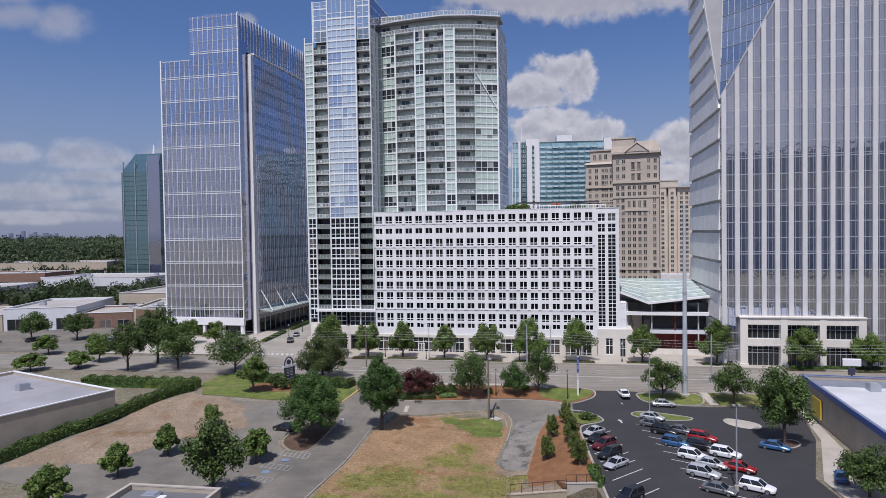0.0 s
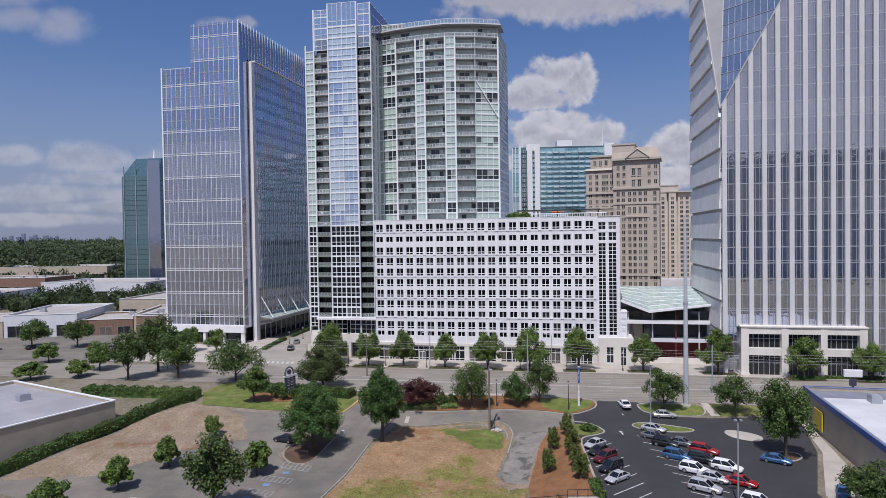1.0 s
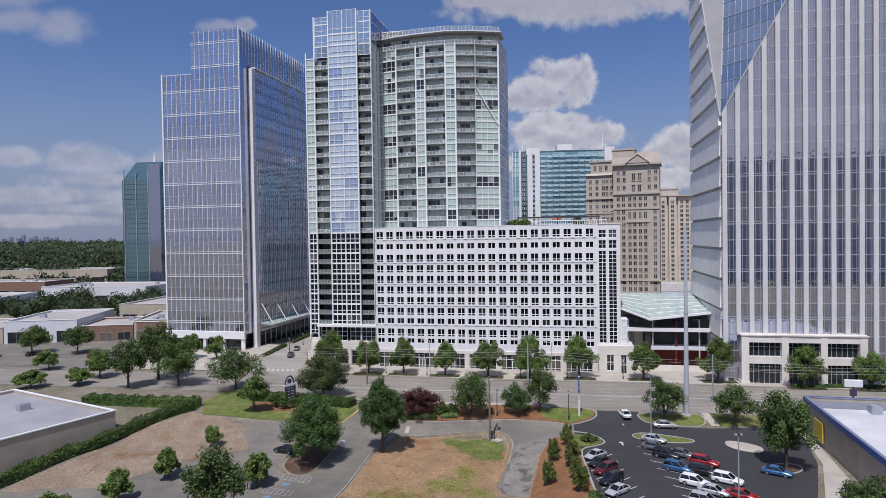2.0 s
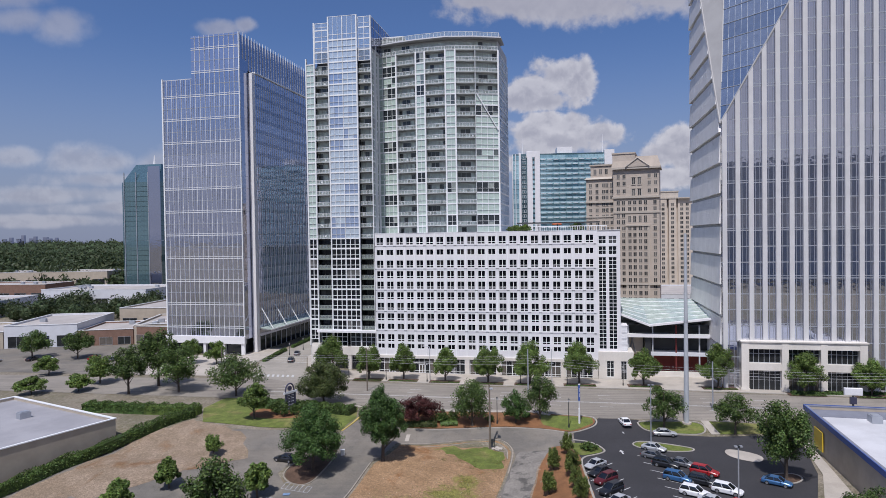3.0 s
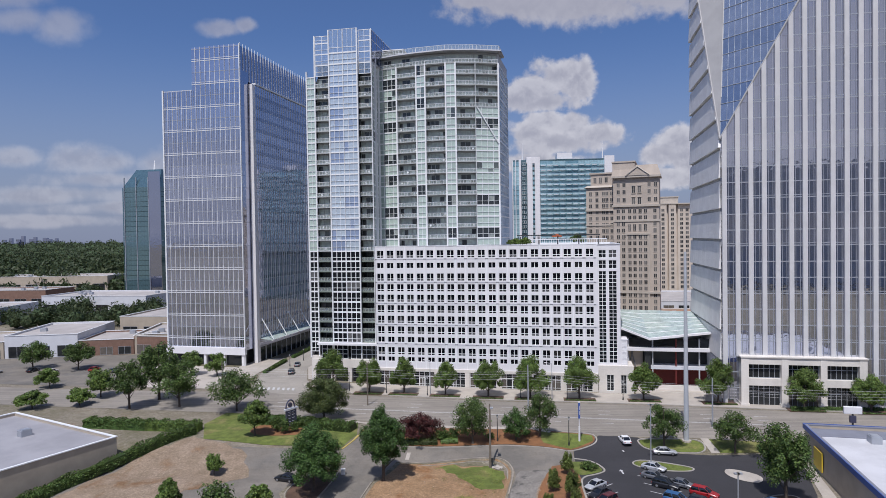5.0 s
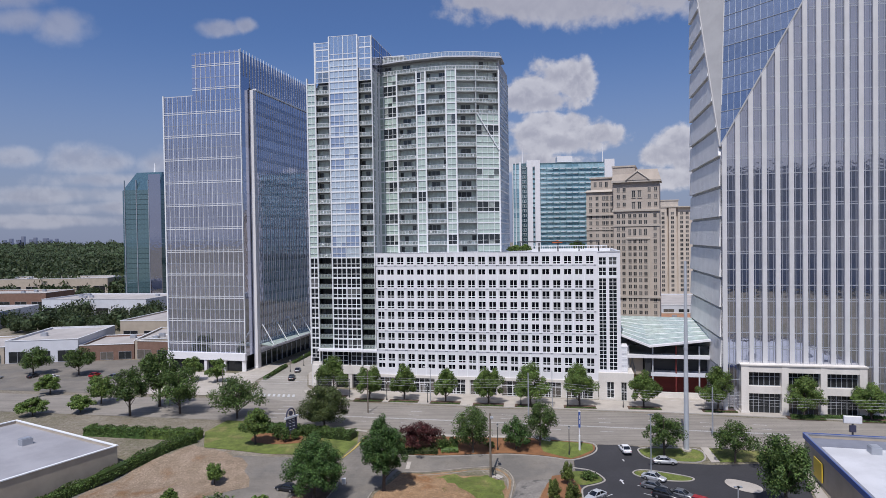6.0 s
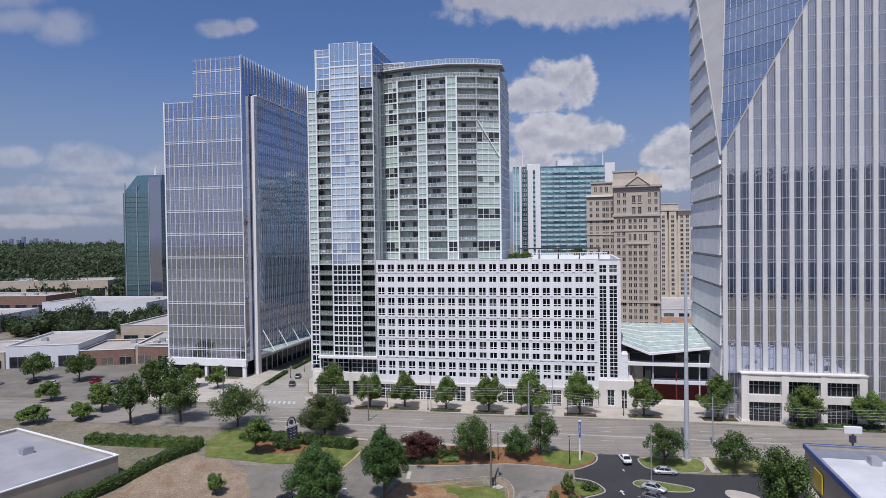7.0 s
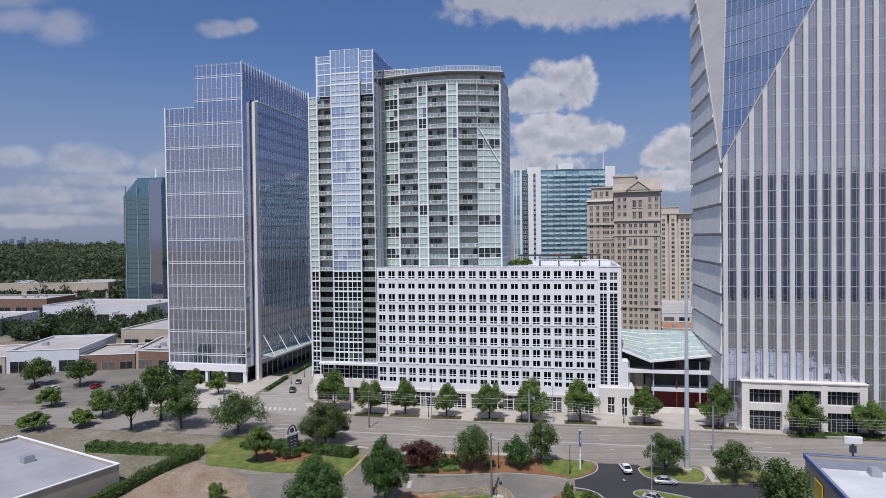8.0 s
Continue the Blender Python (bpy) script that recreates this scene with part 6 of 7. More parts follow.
def build_low_buildings():
    right = low_building("blue_trimmed_shop", 72.4, 127.6, 256.6, 56, 40, 6.8, M["tan"], M["roof"], "tan shop building with a white roof and blue trim", 0, z=-4.2, cope="cope_grey")
    # thin dark grey sheet over the white roof, along one parapet
    part("roof_edge_strip", Shape().box(0.4, 5.6, 0.4, 39.6, 6.2, 6.3), M["cope_grey"], right, "dark grey strip along the roof edge")
    kiosk = low_building("dark_roofed_kiosk", -47.4, 82, -9, 14, 9.2, 3.2, M["tan"], M["roof_dark"], "small hut with a dark flat roof beside the old car park", 2, cope="concrete")
    part("roof_tank", rounded(Shape().box(5.2, 8.2, 4.2, 5.6, 2.6, 3.6), 0.2), M["panel"], kiosk, "white tank on the roof")
    # the long wall runs along the car park; its trim is blue
    low_building("pale_roofed_shop", -90, 94.6, 60, 42, 40, 7.4, M["tan"], M["roof_pale"], "low shop with a broad pale roof", 0)
    for a, w, d, h, wall, lab in ((0, 22, 30, 6.4, "tan", "tan shop with a pale flat roof"), (22.4, 26, 38, 8.6, "panel_grey", "pale shop with a tall parapet"), (48.8, 20, 26, 6.0, "brick", "brown brick shop in the shopping row"), (69.2, 27, 34, 7.6, "tan", "tan corner shop with a pale roof")):
        low_building("row_shop", -190 + a * math.cos(radians(8)), 236 + a * math.sin(radians(8)), 8, w, d, h, M[wall], M["roof_low"], lab, 3)
    low_building("shopping_block", -150, 290, -6, 60, 40, 9.5, M["tan"], M["roof_low"], "two-storey tan shop block with white roof", 6)
    low_building("brick_shop", -122, 246, -10, 26, 16, 7.0, M["brick"], M["roof_dark"], "small brown brick shop", 3)
    low_building("warehouse_shop", -330, 330, 4, 90, 40, 9, M["panel_grey"], M["roof_low"], "pale flat-roofed store among trees", 7)
    low_building("white_store", -250, 390, -8, 70, 40, 11, M["panel_grey"], M["roof_low"], "white flat-roofed store among trees", 6)
    low_building("brown_store", -330, 430, -4, 60, 30, 12, M["brick"], M["roof_low"], "brown store with a pale roof", 5)
    low_building("tan_offices", -420, 560, 0, 120, 40, 14, M["tan"], M["roof_low"], "low tan office block among trees", 8)
    low_building("terrace_offices", 116, 366, -10, 50, 70, 5, M["panel_grey"], M["roof_low"], "low white block behind the hall", 6)
    low_building("orange_roofed_shop", 104, 304, -10, 34, 26, 5, M["tan"], M["orange_roof"], "low shop with an orange roof", 3)
    trim = Shape().box(-0.3, 56.3, -0.34, -0.16, 6.1, 7.1).box(-0.34, -0.16, -0.16, 40, 6.1, 7.1).box(56.16, 56.34, -0.16, 40, 6.1, 7.1)
    part("trim", trim, M["blue"], right, "bright blue fascia trim")
    part("sign_board", Shape().box(6.5, 11.0, -0.4, -0.18, 1.0, 4.6), M["yellow"], right, "yellow wall sign")


build_low_buildings()


def build_mirrored_slab():
    """The office slab across the way, which shows in the glass of the pier tower."""
    root = thing("grey_office_slab", pose(20, -270, 0, 0, 0, 0), "long grey office slab with dark window bands", "building")
    part("wall", Shape().box(0, 190, -20, 0, -9, 98), M["panel_grey"], root)
    part("roof", Shape().box(-0.5, 190.5, -20.5, 0.5, 98, 98.8), M["roof_dark"], root)
    band = Shape().box(2, 188, 0, 0.12, 0, 2.4).mesh("window_band", [M["slab_edge"]])
    for k in range(25):
        part("window_band", band, None, root, at=pose(0, 0, -3 + k * 4.0))


build_mirrored_slab()


# ---------------------------------------------------------------- planting
def crown_shape(seed, wide, high, leaves, leaf, clumps=26, cone=0.35):
    """Leaf clumps on an uneven crown; each leaf a small bent blade. z = 0 at the crown's foot."""
    r = np.random.RandomState(seed)
    leaves = int(leaves * 1.25)
    c = r.normal(size=(clumps, 3))
    c /= np.linalg.norm(c, axis=1)[:, None]
    c *= (0.35 + 0.62 * r.rand(clumps, 1) ** 0.6)
    c[:, 2] = np.where(c[:, 2] < -0.55, -0.55, c[:, 2])
    taper = 1 - cone * np.clip(c[:, 2:], -0.4, 1)
    c[:, :2] *= taper
    size = (0.24 + 0.16 * r.rand(clumps)) * (26.0 / clumps) ** 0.28
    pick = r.randint(0, clumps, leaves)
    d = r.normal(size=(leaves, 3))
    d /= np.linalg.norm(d, axis=1)[:, None]
    p = c[pick] + d * (size[pick] * r.rand(leaves) ** 0.35)[:, None]
    k = leaves // 5
    p[:k] *= 0.6      # inner foliage
    p *= np.array([wide / 2, wide / 2, high / 2]) * 0.92
    p[:, 2] += high / 2
    a = r.normal(size=(leaves, 3))
    n = d + 0.5 * r.normal(size=(leaves, 3)) + np.array([0, 0, 0.45])
    n /= np.linalg.norm(n, axis=1)[:, None]
    a = np.cross(n, a)
    a /= np.linalg.norm(a, axis=1)[:, None]
    b = np.cross(n, a)
    s = (leaf * (0.6 + 0.8 * r.rand(leaves)))[:, None]
    q = np.stack([p - a * s, p - b * s * 0.55 + n * s * 0.15, p + a * s, p + b * s * 0.55 + n * s * 0.15], 1).reshape(-1, 3)
    sh = Shape()
    sh.v = [tuple(v) for v in q.tolist()]
    sh.f = [(4 * i, 4 * i + 1, 4 * i + 2, 4 * i + 3) for i in range(leaves)]
    sh.m = [0] * leaves
    return sh


def trunk_shape(seed, foot, high, wide):
    rnd = random.Random(seed)
    s = Shape()
    r = 0.05 + high * 0.017
    mid = Vector((rnd.uniform(-0.2, 0.2), rnd.uniform(-0.2, 0.2), foot + (high - foot) * 0.3))
    s.tube((0, 0, -0.3), (0, 0, 0.25), r * 1.6, r * 1.15, 8)
    s.tube((0, 0, 0.25), mid, r * 1.15, r * 0.75, 8)
    s.tube(mid, (mid.x, mid.y, high * 0.86), r * 0.75, r * 0.2, 6)
    for i in range(9):
        a = i * 2.4 + rnd.uniform(-0.3, 0.3)
        z = foot + (high - foot) * rnd.uniform(0.0, 0.5)
        reach = wide * rnd.uniform(0.25, 0.42)
        s.tube((0, 0, z * 0.8), (reach * math.cos(a), reach * math.sin(a), z + reach * 0.75), r * 0.4, r * 0.1, 5)
    return s


TREES = {}


def tree(name, x, y, high, wide, foot, label, leaf="leaf", seed=1, leaves=2600, size=0.3, z=None, group="", turn=0.0, clumps=26, cone=0.35):
    key = (seed, leaf, leaves, size, round(foot / high, 1), round(wide / high, 1), clumps, cone)
    at = pose(x, y, ground_z(x, y) + 0.08 if z is None else z, 0, 0, turn)
    if key not in TREES:
        TREES[key] = (high, crown_shape(seed, wide, (high - foot) * 1.05, leaves, size, clumps, cone).mesh("crown", [M[leaf]]),
                      trunk_shape(seed, foot, high, wide).mesh("trunk", [M["bark"]]), foot)
    h0, crown, trunk, foot0 = TREES[key]
    root = thing(name, at @ Matrix.Scale(high / h0, 4), label, "tree" if "shrub" not in name else "shrub", group)
    part("trunk", trunk, None, root)
    part("crown", crown, None, root, at=Matrix.Translation((0, 0, foot0 * 0.9)))
    return root


def hedge(name, pts, wide, high, label, leaf="leaf"):
    """A clipped hedge: leaf blades over a long low form."""
    r = np.random.RandomState(len(pts) + int(abs(pts[0][0])))
    s = Shape()
    for (x0, y0), (x1, y1) in zip(pts, pts[1:]):
        d = Vector((x1 - x0, y1 - y0)).normalized()
        ax, ay, za, zb = -d.y * wide * 0.4, d.x * wide * 0.4, ground_z(x0, y0), ground_z(x1, y1)
        s.hexa([(x0 - ax, y0 - ay, za), (x0 + ax, y0 + ay, za), (x1 + ax, y1 + ay, zb), (x1 - ax, y1 - ay, zb)],
               [(x0 - ax * 0.7, y0 - ay * 0.7, za + high * 0.8), (x0 + ax * 0.7, y0 + ay * 0.7, za + high * 0.8), (x1 + ax * 0.7, y1 + ay * 0.7, zb + high * 0.8), (x1 - ax * 0.7, y1 - ay * 0.7, zb + high * 0.8)])
        n = int(math.hypot(x1 - x0, y1 - y0) * 60 * (wide + high * 0.6))
        for _ in range(n):
            t = r.rand()
            side, h = r.uniform(-0.5, 0.5), r.rand() ** 0.6
            d = Vector((x1 - x0, y1 - y0)).normalized()
            px, py = x0 + (x1 - x0) * t - d.y * side * wide, y0 + (y1 - y0) * t + d.x * side * wide
            pz = ground_z(px, py) + h * high * (1 + 0.12 * math.sin(px * 1.7)) * (1 - 0.5 * abs(side) ** 2)
            a, b = Vector(r.normal(size=3)).normalized() * 0.2, Vector(r.normal(size=3)).normalized() * 0.13
            p = Vector((px, py, pz))
            s.face([p - a, p - b, p + a, p + b])
    root = tagged(new(name, s.mesh(name, M[leaf])), label, "hedge")
    return root


def build_trees():
    row = "street trees along the avenue"
    for i, (x, y, h, w) in enumerate([(-33, 183, 11.2, 9.6), (-22, 178.6, 10, 8.4), (-12, 177, 9.8, 7.4), (-0.4, 174.6, 9.0, 6.6), (11.3, 171.9, 10.6, 8.6), (22.5, 170, 11.2, 10), (35.4, 168.4, 11, 9.6),
                                      (51.9, 166.4, 10, 8), (70, 162.8, 11, 10), (88.0, 155.4, 9.8, 9.6), (102.5, 152.4, 9.6, 8)]):
        tree("street_tree", x, y, h, w, h * 0.12, "young light green street tree in a pavement pit", "leaf_light", 11 + i % 3, 11500, 0.2, group=row, turn=i * 67, z=STREET + 0.17, clumps=45, cone=0.5)
        # mulch box made larger than the pit, so its dark covers the tree's shadow too
        pit = Shape().box(-4.2, 4.2, -2.6, 0.6, 0, 0.06)
        tagged(new("tree_pit", pit.mesh("tree_pit", M["mulch_dark"])), "dark mulched tree pit in the pavement, enlarged to take in tree shade", "tree pit", kind="structure").matrix_basis = pose(x, y, STREET + 0.165, 0, 0, -8)
        hedge("pit_planting", [(x - 4.0, y - 1.5), (x + 3.8, y - 2.6)], 0.8, 0.4, "low dark planting along a tree pit")
    tree("oak_tree", -29.8, 152.4, 10.4, 12.8, 0.5, "broad olive green tree beside the avenue", "leaf_olive", 21, 20000, 0.17, clumps=90)
    tree("oak_tree", -25.0, 116.6, 12.5, 11.4, 0.7, "broad bright green tree on the kerbed island", "leaf_bright", 22, 26000, 0.165, clumps=110, cone=0.5)
    tree("oak_tree", -12.4, 120.4, 14.6, 9.2, 2.0, "dense round green tree beside the drive", "leaf_bright", 23, 26000, 0.155, clumps=100, cone=0.6)
    tree("red_shrub_tree", -6.2, 136.6, 5.7, 10.6, 0.4, "wide dark red-leaved shrub tree", "leaf_red", 24, 9000, 0.15, clumps=60)
    tree("small_tree", 5.4, 135.2, 10.4, 9.4, 0.8, "loose green tree on the planted strip", "leaf", 25, 8000, 0.17, clumps=50)
    tree("small_tree", 14.8, 136.2, 6.8, 6.6, 0.4, "small green tree on the planted strip", "leaf_bright", 26, 5200, 0.16, clumps=40)
    tree("small_tree", 20.2, 137.6, 9.4, 7.8, 0.6, "upright green tree on the planted strip", "leaf", 27, 7000, 0.16, clumps=45)
    tree("small_tree", 45.5, 132.2, 9.2, 8.4, 1.6, "green tree on the entrance island", "leaf", 28, 5600, 0.18, clumps=45)
    tree("small_tree", 59.0, 129.2, 8.2, 9.2, 1.8, "green tree on the lawn strip", "leaf", 29, 5600, 0.18, clumps=45)
    tree("oak_tree", 57.4, 107, 14.0, 9.4, 1.6, "tall dense green tree beside the shop", "leaf", 30, 12000, 0.2, clumps=70)
    tree("small_tree", 57.5, 85.5, 7.4, 8.0, 0.8, "bushy green tree by the shop wall", "leaf", 31, 6500, 0.17, clumps=50)
    for x, y, h, w, lab in [(-54, 161.5, 10.5, 15, "broad dark green tree at the street corner"), (-83.4, 165, 13, 9.5, "tall dark green tree beside the avenue"), (-79.6, 174, 16, 10.5, "tall dark green tree beside the office tower"),
                            (-70.8, 166.4, 12.5, 13, "dark green tree beside the office tower"), (-98.8, 169, 4.6, 7, "low green tree beside the avenue"), (-110, 166.6, 4.4, 8, "low green tree beside the avenue"), (-83, 205, 8, 7, "green tree at the tower's foot"), (-74, 203, 7.5, 7, "green tree at the tower's foot"),
                            (-144, 219, 10, 12, "green tree in the shopping car park"), (-127, 217, 9.5, 11, "green tree in the shopping car park"), (-98, 178, 8, 9, "green tree beside the avenue"),
                            (-34.9, 93.4, 12, 9.4, "large green tree beside the old car park"), (-32.7, 107.6, 6.0, 4.8, "small green tree between parking bays"), (-57.6, 90.6, 6.2, 6.6, "small green tree in the car park"),
                            (-53.7, 102.4, 5.4, 5.0, "small green tree in the car park"), (-49.4, 111.2, 5.4, 4.2, "small dark green tree in the car park"), (-43, 140.5, 8.2, 6.6, "green tree on the corner lawn"), (-100, 212, 8, 8, "green tree beside the office tower"),
                            (-170, 226, 9, 11, "green tree in the shopping car park"), (-46.3, 124.2, 4.2, 3.6, "small green tree in the car park"), (-120, 190, 6, 8, "green tree beside the avenue")]:
        tree("small_tree" if h < 9 else "oak_tree", x, y, h, w, h * 0.16, lab, "leaf" if h > 8.3 else "leaf_light", 40 + int(abs(x)) % 4, 5500, 0.24, turn=x * 7, clumps=45)
    for x, y, h in [(22.9, 120.6, 4.6), (19.0, 113.2, 4.4), (16.8, 105.0, 4.3), (21.7, 109.6, 4.9), (20.9, 98.8, 4.4), (21.2, 104.2, 3.8), (21.6, 100.8, 3.6)]:
        tree("evergreen_shrub", x, y, h, h * 0.6, 0.1, "young upright evergreen shrub in pine straw", "leaf_shrub", 51, 5200, 0.11, group="evergreen shrubs in the bed", turn=x * 50, clumps=70)
    for x, y, h, w in [(-1.4, 137.2, 2.4, 4.2), (1.2, 138, 1.8, 3.2), (-38.7, 143.3, 3.2, 2.5), (-36.6, 141.9, 3.3, 2.5), (-34.8, 143.3, 2.4, 2.2), (-33.2, 146.1, 2.4, 2.4), (27.4, 122.6, 1.5, 3.6), (22.7, 95.5, 1.2, 1.6), (22.3, 91.5, 1.3, 1.6),
                       (9.4, 137, 1.3, 2.4), (17.4, 138.4, 1.2, 2.0)]:
        tree("round_shrub", x, y, h, w, 0.02, "low rounded green shrub", "leaf", 52, 900, 0.18, group="low shrubs", turn=x * 31)
    # planting on the white block's roof
    for x, y, h in [(19.4, 187.4, 1.5), (21.2, 188.4, 1.9), (23.2, 189.0, 1.6), (24.6, 190.2, 2.1)]:
        tree("roof_shrub", x, y, h, h * 1.5, 0.05, "green shrub in the roof planter", "leaf_light", 53, 700, 0.2, z=39.05, turn=x * 20)
    tree("roof_shrub", 43.6, 206.5, 4.4, 5.6, 1.2, "broad green shrub on the roof terrace", "leaf", 54, 1600, 0.2, z=37.72)


build_trees()


hedge("clipped_hedge", [(-46, 151.4), (-33, 147.6), (-21.4, 143.4)], 4.4, 1.9, "long dark clipped hedge behind the lawn")
hedge("clipped_hedge", [(-86, 95), (-79.6, 106.5), (-71.4, 122), (-65.4, 132), (-57.6, 143)], 2.6, 2.2, "long dark hedge beside the pale-roofed shop")
hedge("boundary_hedge", [(-86, 149.5), (-70, 146.6), (-57, 145)], 3.0, 2.4, "dark boundary hedge between the lawn and the avenue")
hedge("planter_hedge", [(-59.6, 206), (-57.6, 226)], 1.4, 1.2, "low planter hedge beside the tower")
hedge("planter_hedge", [(-56.6, 232), (-53.4, 252)], 1.4, 1.2, "low planter hedge along the side street")
hedge("low_hedge", [(84.6, 155.2), (106.3, 152.9), (126, 149.6)], 1.3, 0.9, "low dark hedge along the kerb before the office tower")
# darker olive leaves stand in for the red tree's shade on this row
hedge("low_groundcover", [(-11, 135.6), (-6.5, 135.3), (-2.2, 135.3)], 2.2, 0.9, "low ground cover below the red shrub tree, leaves darkened for its shade", "leaf_olive")
hedge("low_groundcover", [(-1.5, 136.4), (2.2, 136.6)], 3.4, 0.7, "weedy light green ground cover on the planted strip", "leaf_light")
hedge("clipped_hedge", [(22.2, 97), (21.9, 90)], 1.2, 1.0, "low green hedge beside the parking bays")


def build_woods():
    """Far woods out to the horizon, and looser trees among the low buildings."""
    rnd = random.Random(5)
    s = Shape()
    base = bmesh.new()
    bmesh.ops.create_icosphere(base, subdivisions=2, radius=1.0)
    bv, bf = [v.co.copy() for v in base.verts], [tuple(v.index for v in f.verts) for f in base.faces]
    base.free()

    def clump(x, y, w, h):
        k = len(s.v)
        o = Vector((rnd.uniform(0, 99), rnd.uniform(0, 99), 0))
        z = ground_z(x, y)
        for v in bv:
            f = 0.66 + 0.6 * noise.noise(v * 1.9 + o)
            s.v.append((x + v.x * w * f, y + v.y * w * f, z + h * 0.45 + v.z * h * 0.55 * f))
        s.f += [tuple(k + i for i in q) for q in bf]
        s.m += [0] * len(bf)
        # leafy skin over the mass
        count = 420 if y < 460 else 210 if y < 1300 else 60
        d = rs.normal(size=(count, 3))
        d[:, 2] = np.abs(d[:, 2]) - 0.25
        d /= np.linalg.norm(d, axis=1)[:, None]
        e = 0.55 + 0.75 * rs.rand(count, 1)
        p = d * e * np.array([w, w, h * 0.55]) + np.array([x, y, z + h * 0.45])
        a, b = rs.normal(size=(2, count, 3)) * (0.05 if y < 460 else 0.08) * (w + h) / 2
        tufts.append(np.stack([p - a, p - b * 0.7, p + a, p + b * 0.7], 1).reshape(-1, 3))

    rs = np.random.RandomState(8)
    tufts = []
    for _ in range(1500):
        y = 420 * (10 ** rnd.uniform(0.13, 1.03))
        u = rnd.uniform(-0.86, -0.36)
        if y < 640 and not (y > 560 or rnd.random() < 0.3):
            continue
        g = 1 + y / 1800
        clump(u * y, y, rnd.uniform(6, 10) * g, rnd.uniform(11, 17) * (1 + 1.2 * (y / 3000) ** 2))
    for _ in range(120):
        y = rnd.uniform(540, 1800)
        clump(rnd.uniform(0.3, 0.42) * y, y, rnd.uniform(6, 10), rnd.uniform(9, 13))
    for x0, x1, y0, y1, n in ((-300, -150, 318, 345, 46), (-420, -250, 470, 520, 40), (-240, -130, 350, 385, 20), (-560, -330, 560, 640, 60), (150, 200, 470, 500, 14), (140, 150, 345, 358, 5), (-520, -340, 360, 400, 30)):
        for _ in range(n):
            clump(rnd.uniform(x0, x1), rnd.uniform(y0, y1), rnd.uniform(3.5, 6), rnd.uniform(7, 12))
    tagged(new("far_woods", s.mesh("far_woods", M["woods"], True)), "dark green woods reaching to the horizon", "woods", kind="stuff")
    q = np.concatenate(tufts)
    lv = Shape()
    lv.v = [tuple(v) for v in q.tolist()]
    lv.f = [(4 * i, 4 * i + 1, 4 * i + 2, 4 * i + 3) for i in range(len(q) // 4)]
    lv.m = [0] * len(lv.f)
    tagged(new("wood_foliage", lv.mesh("wood_foliage", M["leaf_woods"])), "uneven green foliage of the far woods", "foliage", kind="stuff")
    sk = Shape()
    for i in range(9):
        x = -3140 + i * 44 + rnd.uniform(-14, 14)
        w, h = rnd.uniform(16, 30), rnd.uniform(14, 30) * (1.3 if i in (3, 5, 6) else 0.7)
        sk.box(x, x + w, 4500, 4500 + w, -2, h + 58)
    tagged(new("backdrop_skyline", sk.mesh("backdrop_skyline", M["office_side"])), "small hazy city towers on the horizon", "skyline", kind="structure")


build_woods()


def build_weeds():
    """Low weeds and rubble on the bare field, thickest where the ground is green."""
    rnd = random.Random(12)
    s, st = Shape(), Shape()

    def inside(x, y):
        return y < 126 and x < 11.2 - 0.3 * max(0, 121 - y) + 8 * (y < 104) and x > -13.6 - 0.245 * (119 - y)

    for _ in range(42000):
        x, y = rnd.uniform(-20, 13), rnd.uniform(88, 127)
        best = max(1 - math.hypot((x - a) / w, (y - b) / h) for a, b, w, h in WEEDY)
        best = max(best, 0.8 - math.hypot((x - 6.5) / 6.5, (y - 123.5) / 6.5))
        if not inside(x, y) or best + 1.3 * noise.noise((x * 0.5, y * 0.5, 4.0)) + 0.9 * noise.noise((x * 1.7, y * 1.7, 1.0)) < 0.34 + rnd.uniform(-0.5, 0.5):
            continue
        z, tall = ground_z(x, y) + 0.03, rnd.uniform(0.04, 0.14)
        for j in range(3):
            a = rnd.uniform(0, 6.28)
            dx, dy = math.cos(a) * tall * 0.9, math.sin(a) * tall * 0.9
            s.face([(x - dy * 0.3, y + dx * 0.3, z), (x + dy * 0.3, y - dx * 0.3, z), (x + dx + dy * 0.25, y + dy - dx * 0.25, z + tall * rnd.uniform(0.4, 1.0)), (x + dx * 0.9 - dy * 0.25, y + dy * 0.9 + dx * 0.25, z + tall * 0.6)])
    tagged(new("field_weeds", s.mesh("field_weeds", M["weed_leaf"])), "patchy low weeds growing on the bare clay", "weeds", kind="stuff")
    for _ in range(1000):
        if rnd.random() < 0.6:
            x, y = rnd.gauss(9.4, 2.4), rnd.gauss(105, 4)
        else:
            x, y = rnd.uniform(-18, 12), rnd.uniform(90, 126)
        if not inside(x - 2, y):
            continue
        z, r = ground_z(x, y) + 0.02, rnd.uniform(0.04, 0.11) * (1.6 if rnd.random() < 0.1 else 1)
        p = [(x + r * rnd.uniform(0.5, 1.3) * math.cos(k * 1.57 + 0.4), y + r * rnd.uniform(0.5, 1.3) * math.sin(k * 1.57 + 0.4)) for k in range(4)]
        st.hexa([(a, b, z - 0.05) for a, b in p], [(x + (a - x) * 0.6, y + (b - y) * 0.6, z + r * rnd.uniform(0.4, 0.9)) for a, b in p])
    tagged(new("field_rubble", st.mesh("field_rubble", M["rubble"])), "pale stones and rubble scattered over the clay", "rubble", kind="stuff")


build_weeds()


